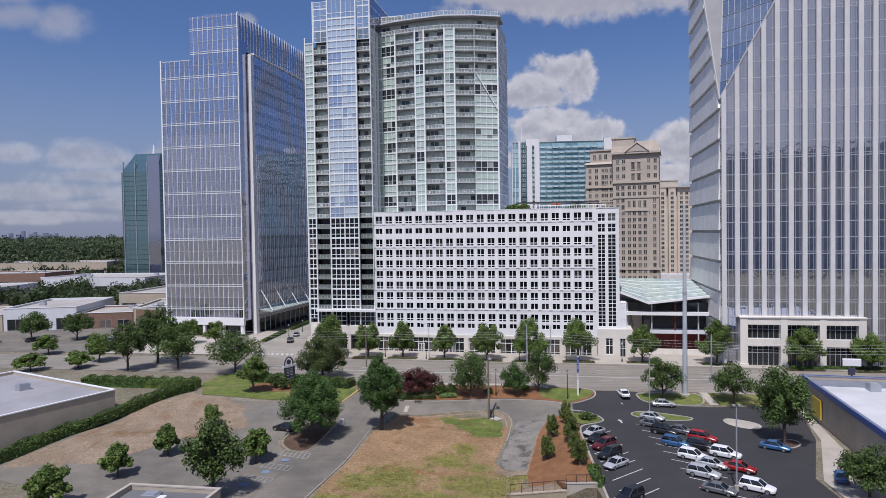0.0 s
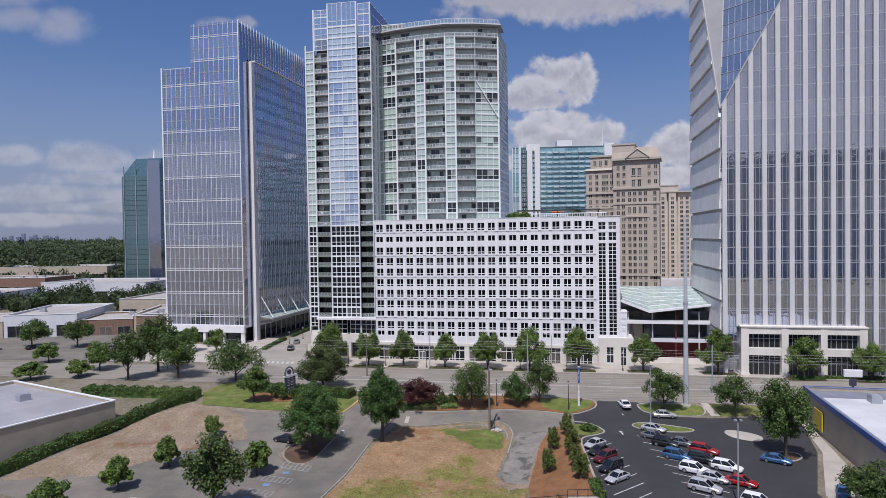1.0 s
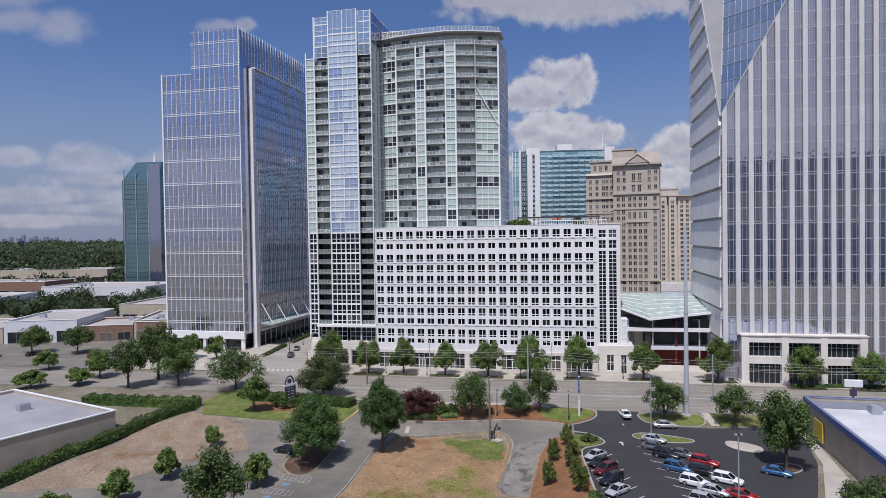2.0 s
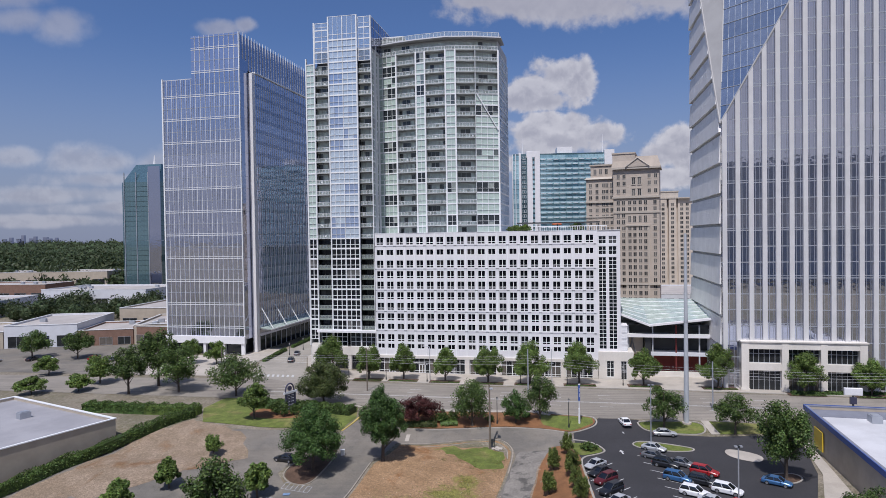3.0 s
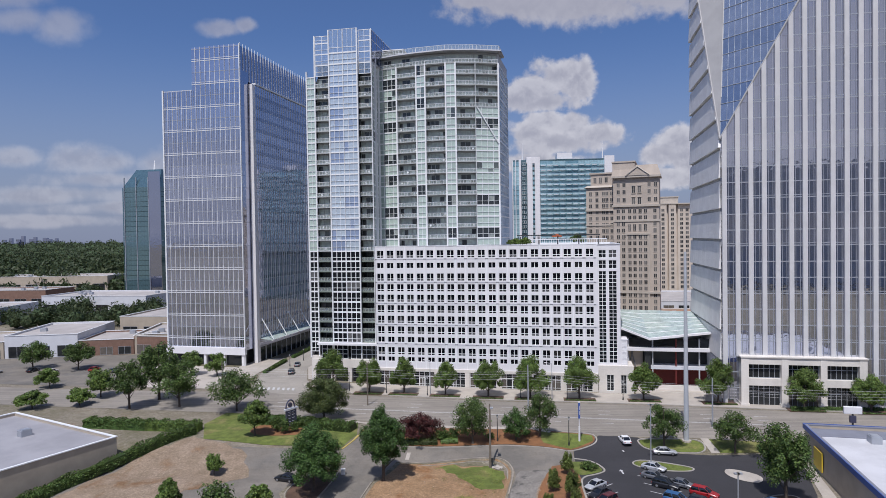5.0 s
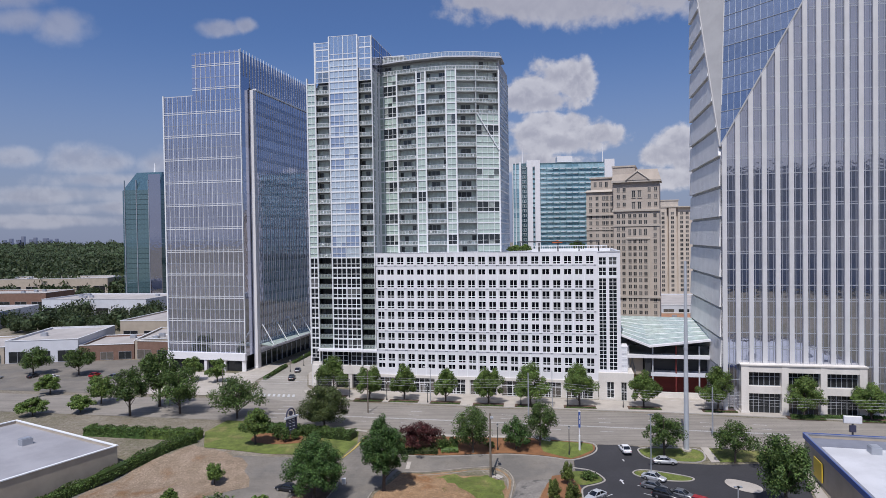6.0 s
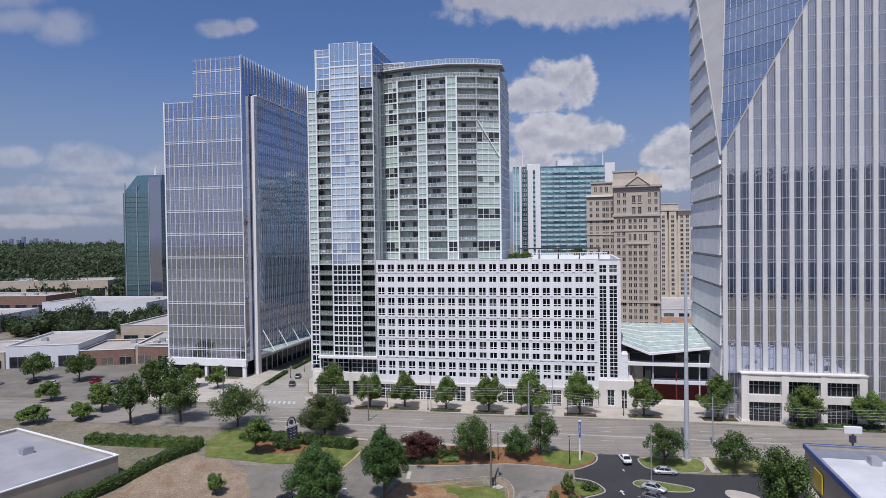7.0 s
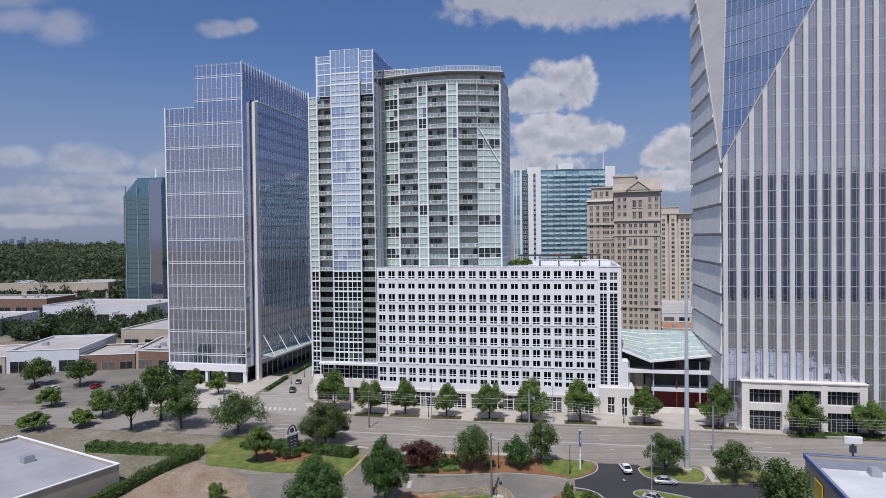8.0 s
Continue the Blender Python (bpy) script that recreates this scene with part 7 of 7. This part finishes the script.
# ---------------------------------------------------------------- cars
def section_loft(sections, caps=True):
    """Rings of points joined into a skin."""
    s = Shape()
    n = len(sections[0])
    for ring in sections:
        s.v += [tuple(p) for p in ring]
    for i in range(len(sections) - 1):
        for j in range(n):
            s.f.append((i * n + j, i * n + (j + 1) % n, (i + 1) * n + (j + 1) % n, (i + 1) * n + j))
            s.m.append(0)
    if caps:
        s.f += [tuple(range(n - 1, -1, -1)), tuple(range((len(sections) - 1) * n, len(sections) * n))]
        s.m += [0, 0]
    return s


def car_meshes(kind):
    """kind: saloon or suv. The car points along +x, its middle at the origin on the ground."""
    tall = kind == "suv"
    L, W, H = (4.75, 0.93, 1.72) if tall else (4.7, 0.9, 1.44)
    belt = 1.02 if tall else 0.88

    def ring(x, w, lo, hi):
        return [(x, -w * 0.9, lo), (x, -w, lo + 0.12), (x, -w, hi - 0.16), (x, -w * 0.86, hi), (x, w * 0.86, hi), (x, w, hi - 0.16), (x, w, lo + 0.12), (x, w * 0.9, lo)]

    body = section_loft([ring(-L / 2, W * 0.78, 0.38, belt - 0.18), ring(-L / 2 + 0.18, W * 0.93, 0.26, belt), ring(-L * 0.28, W, 0.22, belt + 0.02), ring(0, W, 0.22, belt),
                         ring(L * 0.2, W, 0.22, belt), ring(L * 0.3, W * 0.98, 0.22, belt - 0.05), ring(L / 2 - 0.25, W * 0.9, 0.26, belt - 0.2), ring(L / 2, W * 0.7, 0.36, belt - 0.34)])
    body = rounded(body, 0.1)
    a, b, c, d = (-L / 2 + 0.12, -L / 2 + 0.45, L * 0.04, L * 0.24) if tall else (-L / 2 + 0.55, -L / 2 + 1.35, L * 0.06, L * 0.25)
    t = W * 0.74

    cab = Shape()
    low = [(a, -W * 0.88, belt - 0.03), (d, -W * 0.86, belt - 0.05), (d, W * 0.86, belt - 0.05), (a, W * 0.88, belt - 0.03)]
    high = [(b, -t, H - 0.05), (c, -t, H - 0.05), (c, t, H - 0.05), (b, t, H - 0.05)]
    cab.hexa(low, high)
    roof = Shape().hexa([(b - 0.06, -t - 0.03, H - 0.07), (c + 0.06, -t - 0.03, H - 0.07), (c + 0.06, t + 0.03, H - 0.07), (b - 0.06, t + 0.03, H - 0.07)],
                        [(b + 0.1, -t + 0.1, H), (c - 0.1, -t + 0.1, H), (c - 0.1, t - 0.1, H), (b + 0.1, t - 0.1, H)])
    roof = rounded(roof, 0.03, 1)
    pillars = [Shape().tube(Vector(lo), Vector(hi), 0.045, sides=5) for lo, hi in zip(low, high)]
    mid = (a + d) / 2
    for sgn in (-1, 1):
        pillars.append(Shape().tube((mid, sgn * W * 0.885, belt - 0.04), ((b + c) / 2, sgn * (t + 0.01), H - 0.05), 0.05, sides=5))
    r = 0.37 if tall else 0.33
    tyre = Shape().tube((0, -0.11, 0), (0, 0.11, 0), r, sides=14)
    rim = Shape().tube((0, -0.125, 0), (0, 0.125, 0), r * 0.62, sides=10)
    lamp = Shape().box(-0.05, 0.06, -0.17, 0.17, -0.07, 0.07)
    return dict(body=body, cab=rounded(cab, 0.09).mesh("cabin_glass", [M["car_glass"]], True), mirror=rounded(Shape().box(-0.09, 0.09, -0.12, 0.12, -0.07, 0.07), 0.03, 1), roof=roof, pillars=pillars, tyre=tyre.mesh("tyre", [M["tyre"]]), rim=rim.mesh("rim", [M["rim"]]),
                head=lamp.mesh("headlight", [M["lamp"]]), tail=lamp.mesh("tail_light", [M["tail"]]), L=L, W=W, belt=belt, r=r)


CAR = {kind: car_meshes(kind) for kind in ("saloon", "suv")}
PAINT = {"silver": (0.5, 0.51, 0.53), "black": (0.015, 0.016, 0.02), "red": (0.3, 0.012, 0.015), "white": (0.72, 0.72, 0.73), "blue": (0.05, 0.14, 0.3), "grey": (0.16, 0.165, 0.18), "maroon": (0.09, 0.012, 0.016)}
PAINT = {k: material(k + "_car_paint", v, 0.28, metal=0.3 if k in ("silver", "grey", "blue") else 0.0, spots=0.06, spot_scale=2.0, spec=0.6) for k, v in PAINT.items()}


def car(x, y, turn, kind, paint, label, z=None, group="parked cars"):
    g = CAR[kind]
    base = (ground_z(x, y) + 0.055) if z is None else z
    root = thing("parked_car", pose(x, y, base, 0, 0, turn), label, "car", group)
    part("body", g["body"], PAINT[paint], root, smooth=True)
    for sy in (-1, 1):
        part("mirror", g["mirror"], PAINT[paint], root, at=pose(g["L"] * 0.16, sy * (g["W"] + 0.08), g["belt"] + 0.02))
    part("roof", g["roof"], PAINT[paint], root)
    for pillar in g["pillars"]:
        part("pillar", pillar, PAINT[paint], root)
    part("cabin_glass", g["cab"], None, root)
    for sx in (-0.29, 0.3):
        for sy in (-1, 1):
            w = part("wheel", g["tyre"], None, root, at=pose(sx * g["L"], sy * (g["W"] - 0.1), g["r"]))
            part("rim", g["rim"], None, w)
    for sy in (-1, 1):
        part("headlight", g["head"], None, root, at=pose(g["L"] / 2 - 0.14, sy * g["W"] * 0.62, g["belt"] - 0.36))
        part("tail_light", g["tail"], None, root, at=pose(-g["L"] / 2 + 0.04, sy * g["W"] * 0.66, g["belt"] - 0.26))


def build_cars():
    for x, y, kind, paint, lab in [(26.7, 113.8, "saloon", "silver", "silver saloon parked in an angled bay"), (26.6, 110.2, "saloon", "black", "black saloon parked in an angled bay"), (26.7, 106.6, "suv", "maroon", "dark maroon off-roader parked in an angled bay"),
                                   (26.5, 102.2, "suv", "black", "black off-roader parked in an angled bay"), (26.4, 97.9, "saloon", "silver", "silver saloon parked in an angled bay"), (24.9, 85.6, "suv", "black", "black off-roader parked in an angled bay")]:
        car(x, y, 217, kind, paint, lab)
    for x, y, kind, paint in [(40.0, 122.2, "saloon", "silver"), (38.6, 117.8, "saloon", "grey"), (39.3, 113.4, "suv", "black"), (39.0, 106.9, "suv", "blue"), (44.6, 109.4, "suv", "red"), (42.3, 113.8, "saloon", "grey"),
                              (39.5, 100.6, "suv", "white"), (42.6, 105.2, "suv", "black"), (38.2, 93.4, "suv", "silver"), (45.0, 101.4, "suv", "white"), (44.5, 95.5, "saloon", "red"), (38.0, 87.6, "saloon", "grey"), (43.5, 88.0, "suv", "white"),
                              (41.0, 97.2, "saloon", "silver"), (42.6, 82.6, "saloon", "black")]:
        car(x, y, -38, kind, paint, paint + " " + ("off-roader" if kind == "suv" else "saloon") + " parked in the crowded bays")
    car(44.6, 129.2, -8, "saloon", "silver", "silver saloon beside the entrance island")
    car(54.6, 104.6, -38, "saloon", "blue", "blue saloon in the shade of the tall tree")
    car(57.4, 91.4, 60, "saloon", "blue", "blue saloon parked at the shop walk")
    car(37.8, 134.4, 92, "saloon", "white", "white saloon waiting at the car park entrance")
    car(-31.2, 120.9, 160, "saloon", "black", "black saloon in the old car park")
    car(-51.6, 218, 96, "saloon", "grey", "grey saloon parked in the side street", z=STREET + 0.07)
    car(-50.6, 205.5, 96, "suv", "black", "black off-roader parked in the side street", z=STREET + 0.07)
    for i, (x, paint) in enumerate([(-112, "grey"), (-120, "red"), (-133, "white"), (-141, "black"), (-152, "silver"), (-160, "blue")]):
        car(x, 212 + 2.5 * (i % 2), 80, "saloon", paint, paint + " saloon in the shopping car park")
    # bay lines
    s = Shape()
    for i in range(9):
        x0, y0, x1, y1 = 24.4, 115.6 - i * 3.75 - 4.4, 30.2, 115.6 - i * 3.75
        d = Vector((x1 - x0, y1 - y0)).normalized()
        n = Vector((-d.y, d.x)) * 0.09
        z = -4.2 + 0.062
        s.face([(x0 - n.x, y0 - n.y, ground_z(x0, y0) + 0.062), (x1 - n.x, y1 - n.y, z), (x1 + n.x, y1 + n.y, z), (x0 + n.x, y0 + n.y, ground_z(x0, y0) + 0.062)])
    for i in range(9):
        x0, y0, x1, y1 = 36.0, 119.5 - i * 3.75, 41.5, 115.2 - i * 3.75
        d = Vector((x1 - x0, y1 - y0)).normalized()
        n = Vector((-d.y, d.x)) * 0.09
        s.face([(x0 - n.x, y0 - n.y, -4.138), (x1 - n.x, y1 - n.y, -4.138), (x1 + n.x, y1 + n.y, -4.138), (x0 + n.x, y0 + n.y, -4.138)])
    tagged(new("bay_lines", s.mesh("bay_lines", M["paint"])), "white painted parking bay lines", "road marking", kind="structure")
    s, b = Shape(), Shape()

    def stroke(sh, p, q, wide=0.13):
        d = Vector((q[0] - p[0], q[1] - p[1])).normalized()
        nx, ny = -d.y * wide / 2, d.x * wide / 2
        sh.face([(x, y, ground_z(x, y) + 0.09) for x, y in ((p[0] - nx, p[1] - ny), (q[0] - nx, q[1] - ny), (q[0] + nx, q[1] + ny), (p[0] + nx, p[1] + ny))])

    for x, y in ((-29.4, 110.6), (-31.4, 105.6), (-33.2, 100.4)):
        def spot(k, v):
            return (x + 5.0 * k + 0.4 * v, y - 1.7 * k + 2.0 * v)
        stroke(s, spot(0, 0), spot(1, 0))
        stroke(s, spot(0, 1), spot(1, 1))
        for k in range(7):
            stroke(s, spot(k / 6, 0), spot(k / 6, 1))
        c = spot(0.35, -0.7)
        z = ground_z(*c) + 0.085
        b.box(c[0] - 0.6, c[0] + 0.6, c[1] - 0.55, c[1] + 0.55, z, z + 0.01)
    tagged(new("bay_hatching", s.mesh("bay_hatching", M["paint_faded"])), "white hatched parking bays", "road marking", kind="structure")
    tagged(new("bay_marks", b.mesh("bay_marks", M["paint_blue"])), "blue painted bay marks", "road marking", kind="structure")
    for x, y in ((33.6, 121.4), (36.4, 131.0)):
        z = ground_z(x, y) + 0.065
        a = Shape()
        a.face([(x - 0.15, y - 1.1, z), (x + 0.15, y - 1.1, z), (x + 0.15, y + 0.3, z), (x - 0.15, y + 0.3, z)])
        a.face([(x - 0.5, y + 0.3, z), (x + 0.5, y + 0.3, z), (x, y + 1.2, z)])
        tagged(new("arrow_marking", a.mesh("arrow_marking", M["paint"])), "white arrow painted on the asphalt", "road marking", kind="structure")


build_cars()


# ---------------------------------------------------------------- street furniture
def build_street():
    p = thing("utility_pole", pose(8.6, 127, ground_z(8.6, 127)), "weathered wooden pole with a metal lamp arm", "pole")
    part("pole", Shape().tube((0, 0, -0.3), (0, 0, 13.0), 0.24, 0.16, 10), M["wood"], p)
    part("arm", Shape().tube((0, 0, 12.2), (0.2, -1.6, 12.7), 0.06, sides=6), M["metal"], p)
    part("lamp_head", Shape().box(-0.1, 0.5, -2.4, -1.5, 12.55, 12.8), M["metal"], p)
    part("stay", Shape().tube((0.9, 0.1, -0.2), (0.95, 0.15, 2.3), 0.07, sides=6), M["black"], p)
    part("stay_arm", Shape().tube((0.5, 0.1, 1.9), (1.6, 0.3, 2.2), 0.06, sides=6), M["black"], p)
    part("meter_box", Shape().box(0.2, 0.55, -0.2, 0.2, 1.2, 2.0), M["black"], p)
    for k, (x, y, w, turn) in enumerate([(9.6, 127.2, 0.9, 20), (10.5, 126.9, 0.7, -35), (10.0, 126.5, 0.5, 70)]):
        q = pose(x, y, ground_z(x, y) + 0.06, 4, 6 * (k - 1), turn)
        tagged(new("broken_slab", rounded(Shape().hexa([(-w, -0.4, 0), (w, -0.5, 0), (w * 0.8, 0.5, 0), (-w * 0.7, 0.4, 0)], [(-w, -0.4, 0.16), (w, -0.5, 0.16), (w * 0.8, 0.5, 0.16), (-w * 0.7, 0.4, 0.16)]), 0.03, 1).mesh("broken_slab", M["concrete"])),
               "broken pale concrete slab beside the wooden pole", "slab", "broken slabs").matrix_basis = q
    poles = [(-62, 174, 10.5), (-20.8, 165.0, 11.2), (20.2, 156.6, 11.8), (60, 142.5, 11), (104, 134.5, 11)]
    for x, y, h in poles:
        q = thing("wire_pole", pose(x, y, STREET + 0.02, 0, 0, -11), "slim grey pole carrying overhead wires", "pole", "wire poles")
        part("pole", Shape().tube((0, 0, -0.1), (0, 0, h), 0.2, 0.13, 8), M["wood"] if x < 0 else M["metal"], q)
        for dz in (1.5, 2.1, 2.75, 3.4):
            part("insulator", Shape().tube((0, -0.1, h - dz), (0, -0.3, h - dz), 0.06, sides=6), M["metal"], q)
    for dz in (-1.5, -2.1, -2.75, -3.4):
        line = []
        for (x0, y0, h0), (x1, y1, h1) in zip(poles, poles[1:]):
            a, b = Vector((x0, y0 - 0.3, STREET + h0 + dz)), Vector((x1, y1 - 0.3, STREET + h1 + dz))
            line += [a.lerp(b, i / 8) - Vector((0, 0, 2.0 * i / 8 * (1 - i / 8))) for i in range(8 if x1 < 100 else 9)]
        s = Shape().pipe(line, 0.012)
        tagged(new("overhead_wire", s.mesh("overhead_wire", M["panel"])), "thin overhead wire sagging between the poles", "wire", "overhead wires")
    m = thing("steel_mast", pose(51, 134.4, ground_z(51, 134.4)), "tall tapered galvanised steel mast", "mast")
    part("mast", Shape().tube((0, 0, -0.2), (0, 0, 40.5), 0.56, 0.27, 14), M["mast_grey"], m)
    part("collar", Shape().tube((0, 0, 21.6), (0, 0, 22.1), 0.46, 0.46, 14), M["metal"], m)
    part("foot_plate", Shape().tube((0, 0, -0.1), (0, 0, 0.3), 1.0, sides=12), M["concrete"], m)
    q = thing("parasol", pose(36.6, 206, 37.72), "orange parasol open on the roof terrace", "parasol")
    part("base_plate", Shape().tube((0, 0, 0), (0, 0, 0.12), 0.45, sides=10), M["metal"], q)
    part("pole", Shape().tube((0, 0, 0.12), (0, 0, 4.3), 0.05, sides=6), M["metal"], q)
    canopy = Shape()
    rim = [(1.7 * math.cos(i * math.pi / 4), 1.7 * math.sin(i * math.pi / 4), 3.75 if i % 2 == 0 else 3.7) for i in range(8)]
    for a, c in zip(rim, rim[1:] + rim[:1]):
        canopy.face([a, c, (0, 0, 4.45)])
        canopy.face([a, (a[0], a[1], a[2] - 0.25), (c[0], c[1], c[2] - 0.25), c])
    part("canopy", canopy, M["orange"], q, "orange canvas canopy")
    b = thing("banner_pole", pose(28.3, 135, ground_z(28.3, 135) + 0.1), "white post with a blue banner sleeve", "sign")
    part("post", Shape().tube((0, 0, -0.2), (0, 0, 3.2), 0.22, 0.2, 10).tube((0, 0, 3.2), (0, 0, 5.0), 0.12, 0.12, 8), M["panel"], b)
    part("sleeve", Shape().box(-0.19, 0.19, -0.19, 0.19, 4.9, 8.3), M["blue"], b, "bright blue sleeve")
    part("cap", Shape().box(-0.22, 0.22, -0.22, 0.22, 8.3, 8.45), M["panel"], b)
    part("letter_bars", Shape().box(-0.06, 0.06, -0.205, -0.192, 5.7, 6.5).box(-0.06, 0.06, -0.205, -0.192, 6.8, 7.6), M["panel_grey"], b)
    for x, y, h in [(25.7, 133.2, 5.4), (10.8, 136, 5.0), (-5.4, 174.2, 4.6), (19.9, 170, 4.6), (32, 167.6, 4.6), (46.5, 166.4, 4.6), (-28, 180.8, 4.6), (-17, 177.4, 4.6), (-51.6, 227.5, 3.6), (-54.0, 217.2, 3.6)]:
        z = STREET + 0.17 if y > 150 else ground_z(x, y) + 0.1
        q = thing("street_lamp", pose(x, y, z), "black post-top street lamp", "lamp", "street lamps")
        part("post", Shape().tube((0, 0, -0.1), (0, 0, h), 0.1, 0.07, 8), M["black"], q)
        part("base", Shape().tube((0, 0, -0.1), (0, 0, 0.7), 0.2, 0.14, 8), M["black"], q)
        part("lantern", Shape().tube((0, 0, h), (0, 0, h + 0.5), 0.12, 0.22, 8), M["lamp"], q)
        part("lantern_cap", Shape().tube((0, 0, h + 0.5), (0, 0, h + 0.72), 0.26, 0.05, 8), M["black"], q)
    for x, y, h in [(-4.6, 175.2, 9.4), (28, 167.8, 9.6)]:
        q = thing("tall_street_lamp", pose(x, y, STREET + 0.15), "tall slim lamp post with a short arm", "lamp", "tall lamps")
        part("post", Shape().tube((0, 0, -0.1), (0, 0, h), 0.12, 0.08, 8), M["metal"], q)
        part("arm", Shape().tube((0, 0, h), (-1.4, 0, h + 0.3), 0.06, sides=6), M["metal"], q)
        part("lamp_head", Shape().box(-2.0, -1.2, -0.15, 0.15, h + 0.2, h + 0.36), M["panel"], q)
    for x, y, h in [(39.6, 122.6, 12.5), (40.6, 88, 12.0)]:
        q = thing("car_park_lamp", pose(x, y, ground_z(x, y) + 0.1), "slim pale lamp column in the car park", "lamp", "car park lamps")
        part("post", Shape().tube((0, 0, -0.1), (0, 0, h), 0.13, 0.09, 8), M["metal"], q)
        part("base", Shape().tube((0, 0, -0.1), (0, 0, 0.8), 0.3, sides=10), M["concrete"], q)
        for sx in (-1, 1):
            part("lamp_head", Shape().box(sx * 0.2 - 0.35, sx * 0.2 + 0.35, -0.2, 0.2, h, h + 0.18), M["metal"], q)
    q = thing("pole_sign", pose(83.6, 130.0, ground_z(83.6, 130.0) + 0.05, 0, 0, -12), "white cabinet sign on a dark post beside the avenue", "sign")
    part("post", Shape().tube((0, 0, -0.2), (0, 0, 7.4), 0.2, sides=8), M["black"], q)
    part("cabinet", rounded(Shape().box(-1.7, 1.7, -0.3, 0.3, 7.4, 8.9), 0.06, 1), M["panel"], q, "white sign cabinet")
    part("lower_panel", Shape().box(-0.6, 0.6, -0.25, 0.25, 5.6, 7.0), M["screen"], q, "dark lower sign panel")
    # the plaza sign on the corner
    s = thing("plaza_sign", pose(-36.0, 145.0, ground_z(-36.0, 145.0) + 0.1, 0, 0, 56) @ Matrix.Scale(0.86, 4), "dark navy plaza sign with tenant panels and an arched top", "sign")
    for x in (-1.7, 1.4):
        part("pillar", Shape().box(x, x + 0.34, -0.25, 0.25, -0.3, 5.6).box(x - 0.08, x + 0.42, -0.33, 0.33, -0.3, 0.5), M["screen"], s)
    for i in range(5):
        for j in range(2):
            pn = part("panel", Shape().box(-1.3 + j * 1.36, -0.03 + j * 1.36, -0.12, 0.12, 1.0 + i * 0.84, 1.72 + i * 0.84), M["screen"], s)
            part("letter_bar", Shape().box(-1.15 + j * 1.36, -0.2 + j * 1.36, -0.135, -0.122, 1.3 + i * 0.84, 1.45 + i * 0.84), M["panel_grey"], pn)
    part("beam", Shape().box(-2.2, 2.2, -0.3, 0.3, 5.3, 5.75), M["panel_grey"], s)
    pts = [Vector((-0.2 + 1.5 * math.cos(a), 0, 5.8 + 2.1 * math.sin(a))) for a in [math.pi * i / 10 for i in range(11)]]
    part("arch", Shape().pipe(pts, 0.2, 6), M["screen"], s)
    part("emblem", Shape().tube((-0.2, -0.15, 6.6), (-0.2, 0.15, 6.6), 0.65, sides=14), M["screen"], s)
    q = thing("utility_cabinet", pose(-20.6, 123.6, ground_z(-20.6, 123.6) + 0.05, 0, 0, 10), "small pale metal cabinet on the kerb", "cabinet")
    part("body", rounded(Shape().box(-0.38, 0.38, -0.25, 0.25, 0, 1.05), 0.03, 1), M["panel_grey"], q)
    part("lid", Shape().box(-0.42, 0.42, -0.29, 0.29, 1.05, 1.12), M["panel_grey"], q)
    part("door", Shape().box(-0.3, 0.3, -0.27, -0.252, 0.12, 0.95), M["panel_grey"], q)
    # low wall and rail at the bed's foot
    w = thing("retaining_wall", pose(17.1, 90.0, -6.6), "pale concrete retaining wall with a dark rail", "wall")
    part("wall", Shape().box(0, 4.5, 0, 0.4, -3.5, 3.0), M["concrete"], w)
    part("coping", Shape().box(-0.05, 4.55, -0.06, 0.46, 3.0, 3.12), M["concrete"], w)
    part("rail", Shape().box(0, 4.5, 0.18, 0.24, 4.2, 4.27).box(0, 4.5, 0.18, 0.24, 3.3, 3.35), M["black"], w)
    for i in range(4):
        part("rail_post", Shape().box(i * 1.48, i * 1.48 + 0.07, 0.17, 0.25, 3.1, 4.25), M["black"], w)
    tagged(new("bed_slope", Shape().hexa([(16.8, 90.4, -7.5), (21.9, 90.4, -7.5), (22.2, 97, -7.5), (16.6, 97, -7.5)], [(16.8, 90.4, -3.66), (21.9, 90.4, -3.66), (22.2, 97, -5.2), (16.6, 97, -5.6)]).mesh("bed_slope", M["mulch"])),
           "pine straw slope behind the retaining wall", "planting bed", kind="structure")
    f = thing("stepped_wall", pose(9.0, 89.2, -7.4), "stepped tan stone wall with a dark rail", "wall")
    for i in range(8):
        top = 2.62 + i * 0.06
        part("stone_block", Shape().box(i * 1.01, i * 1.01 + 1.0, 0, 0.5, -4.5, top), M["tan_stone"], f)
        part("coping", Shape().box(i * 1.01 - 0.02, i * 1.01 + 1.0, -0.06, 0.56, top, top + 0.12), M["rubble"], f)
    part("rail", Shape().tube((0, 0.4, 4.0), (8.1, 0.4, 4.55), 0.05, sides=5), M["black"], f)
    for i in range(6):
        part("rail_post", Shape().box(i * 1.6, i * 1.6 + 0.07, 0.36, 0.44, 2.7, 4.02 + i * 0.1), M["black"], f)
    tagged(new("field_slope", Shape().hexa([(8.6, 89.7, -8.2), (16.8, 89.7, -8.2), (16.6, 96, -8.2), (9.6, 96, -8.2)], [(8.6, 89.7, -4.9), (16.8, 89.7, -4.5), (16.6, 96, -5.7), (9.6, 96, -7.1)]).mesh("field_slope", M["sand"])),
           "sandy slope behind the stepped wall", "ground", kind="structure")


build_street()
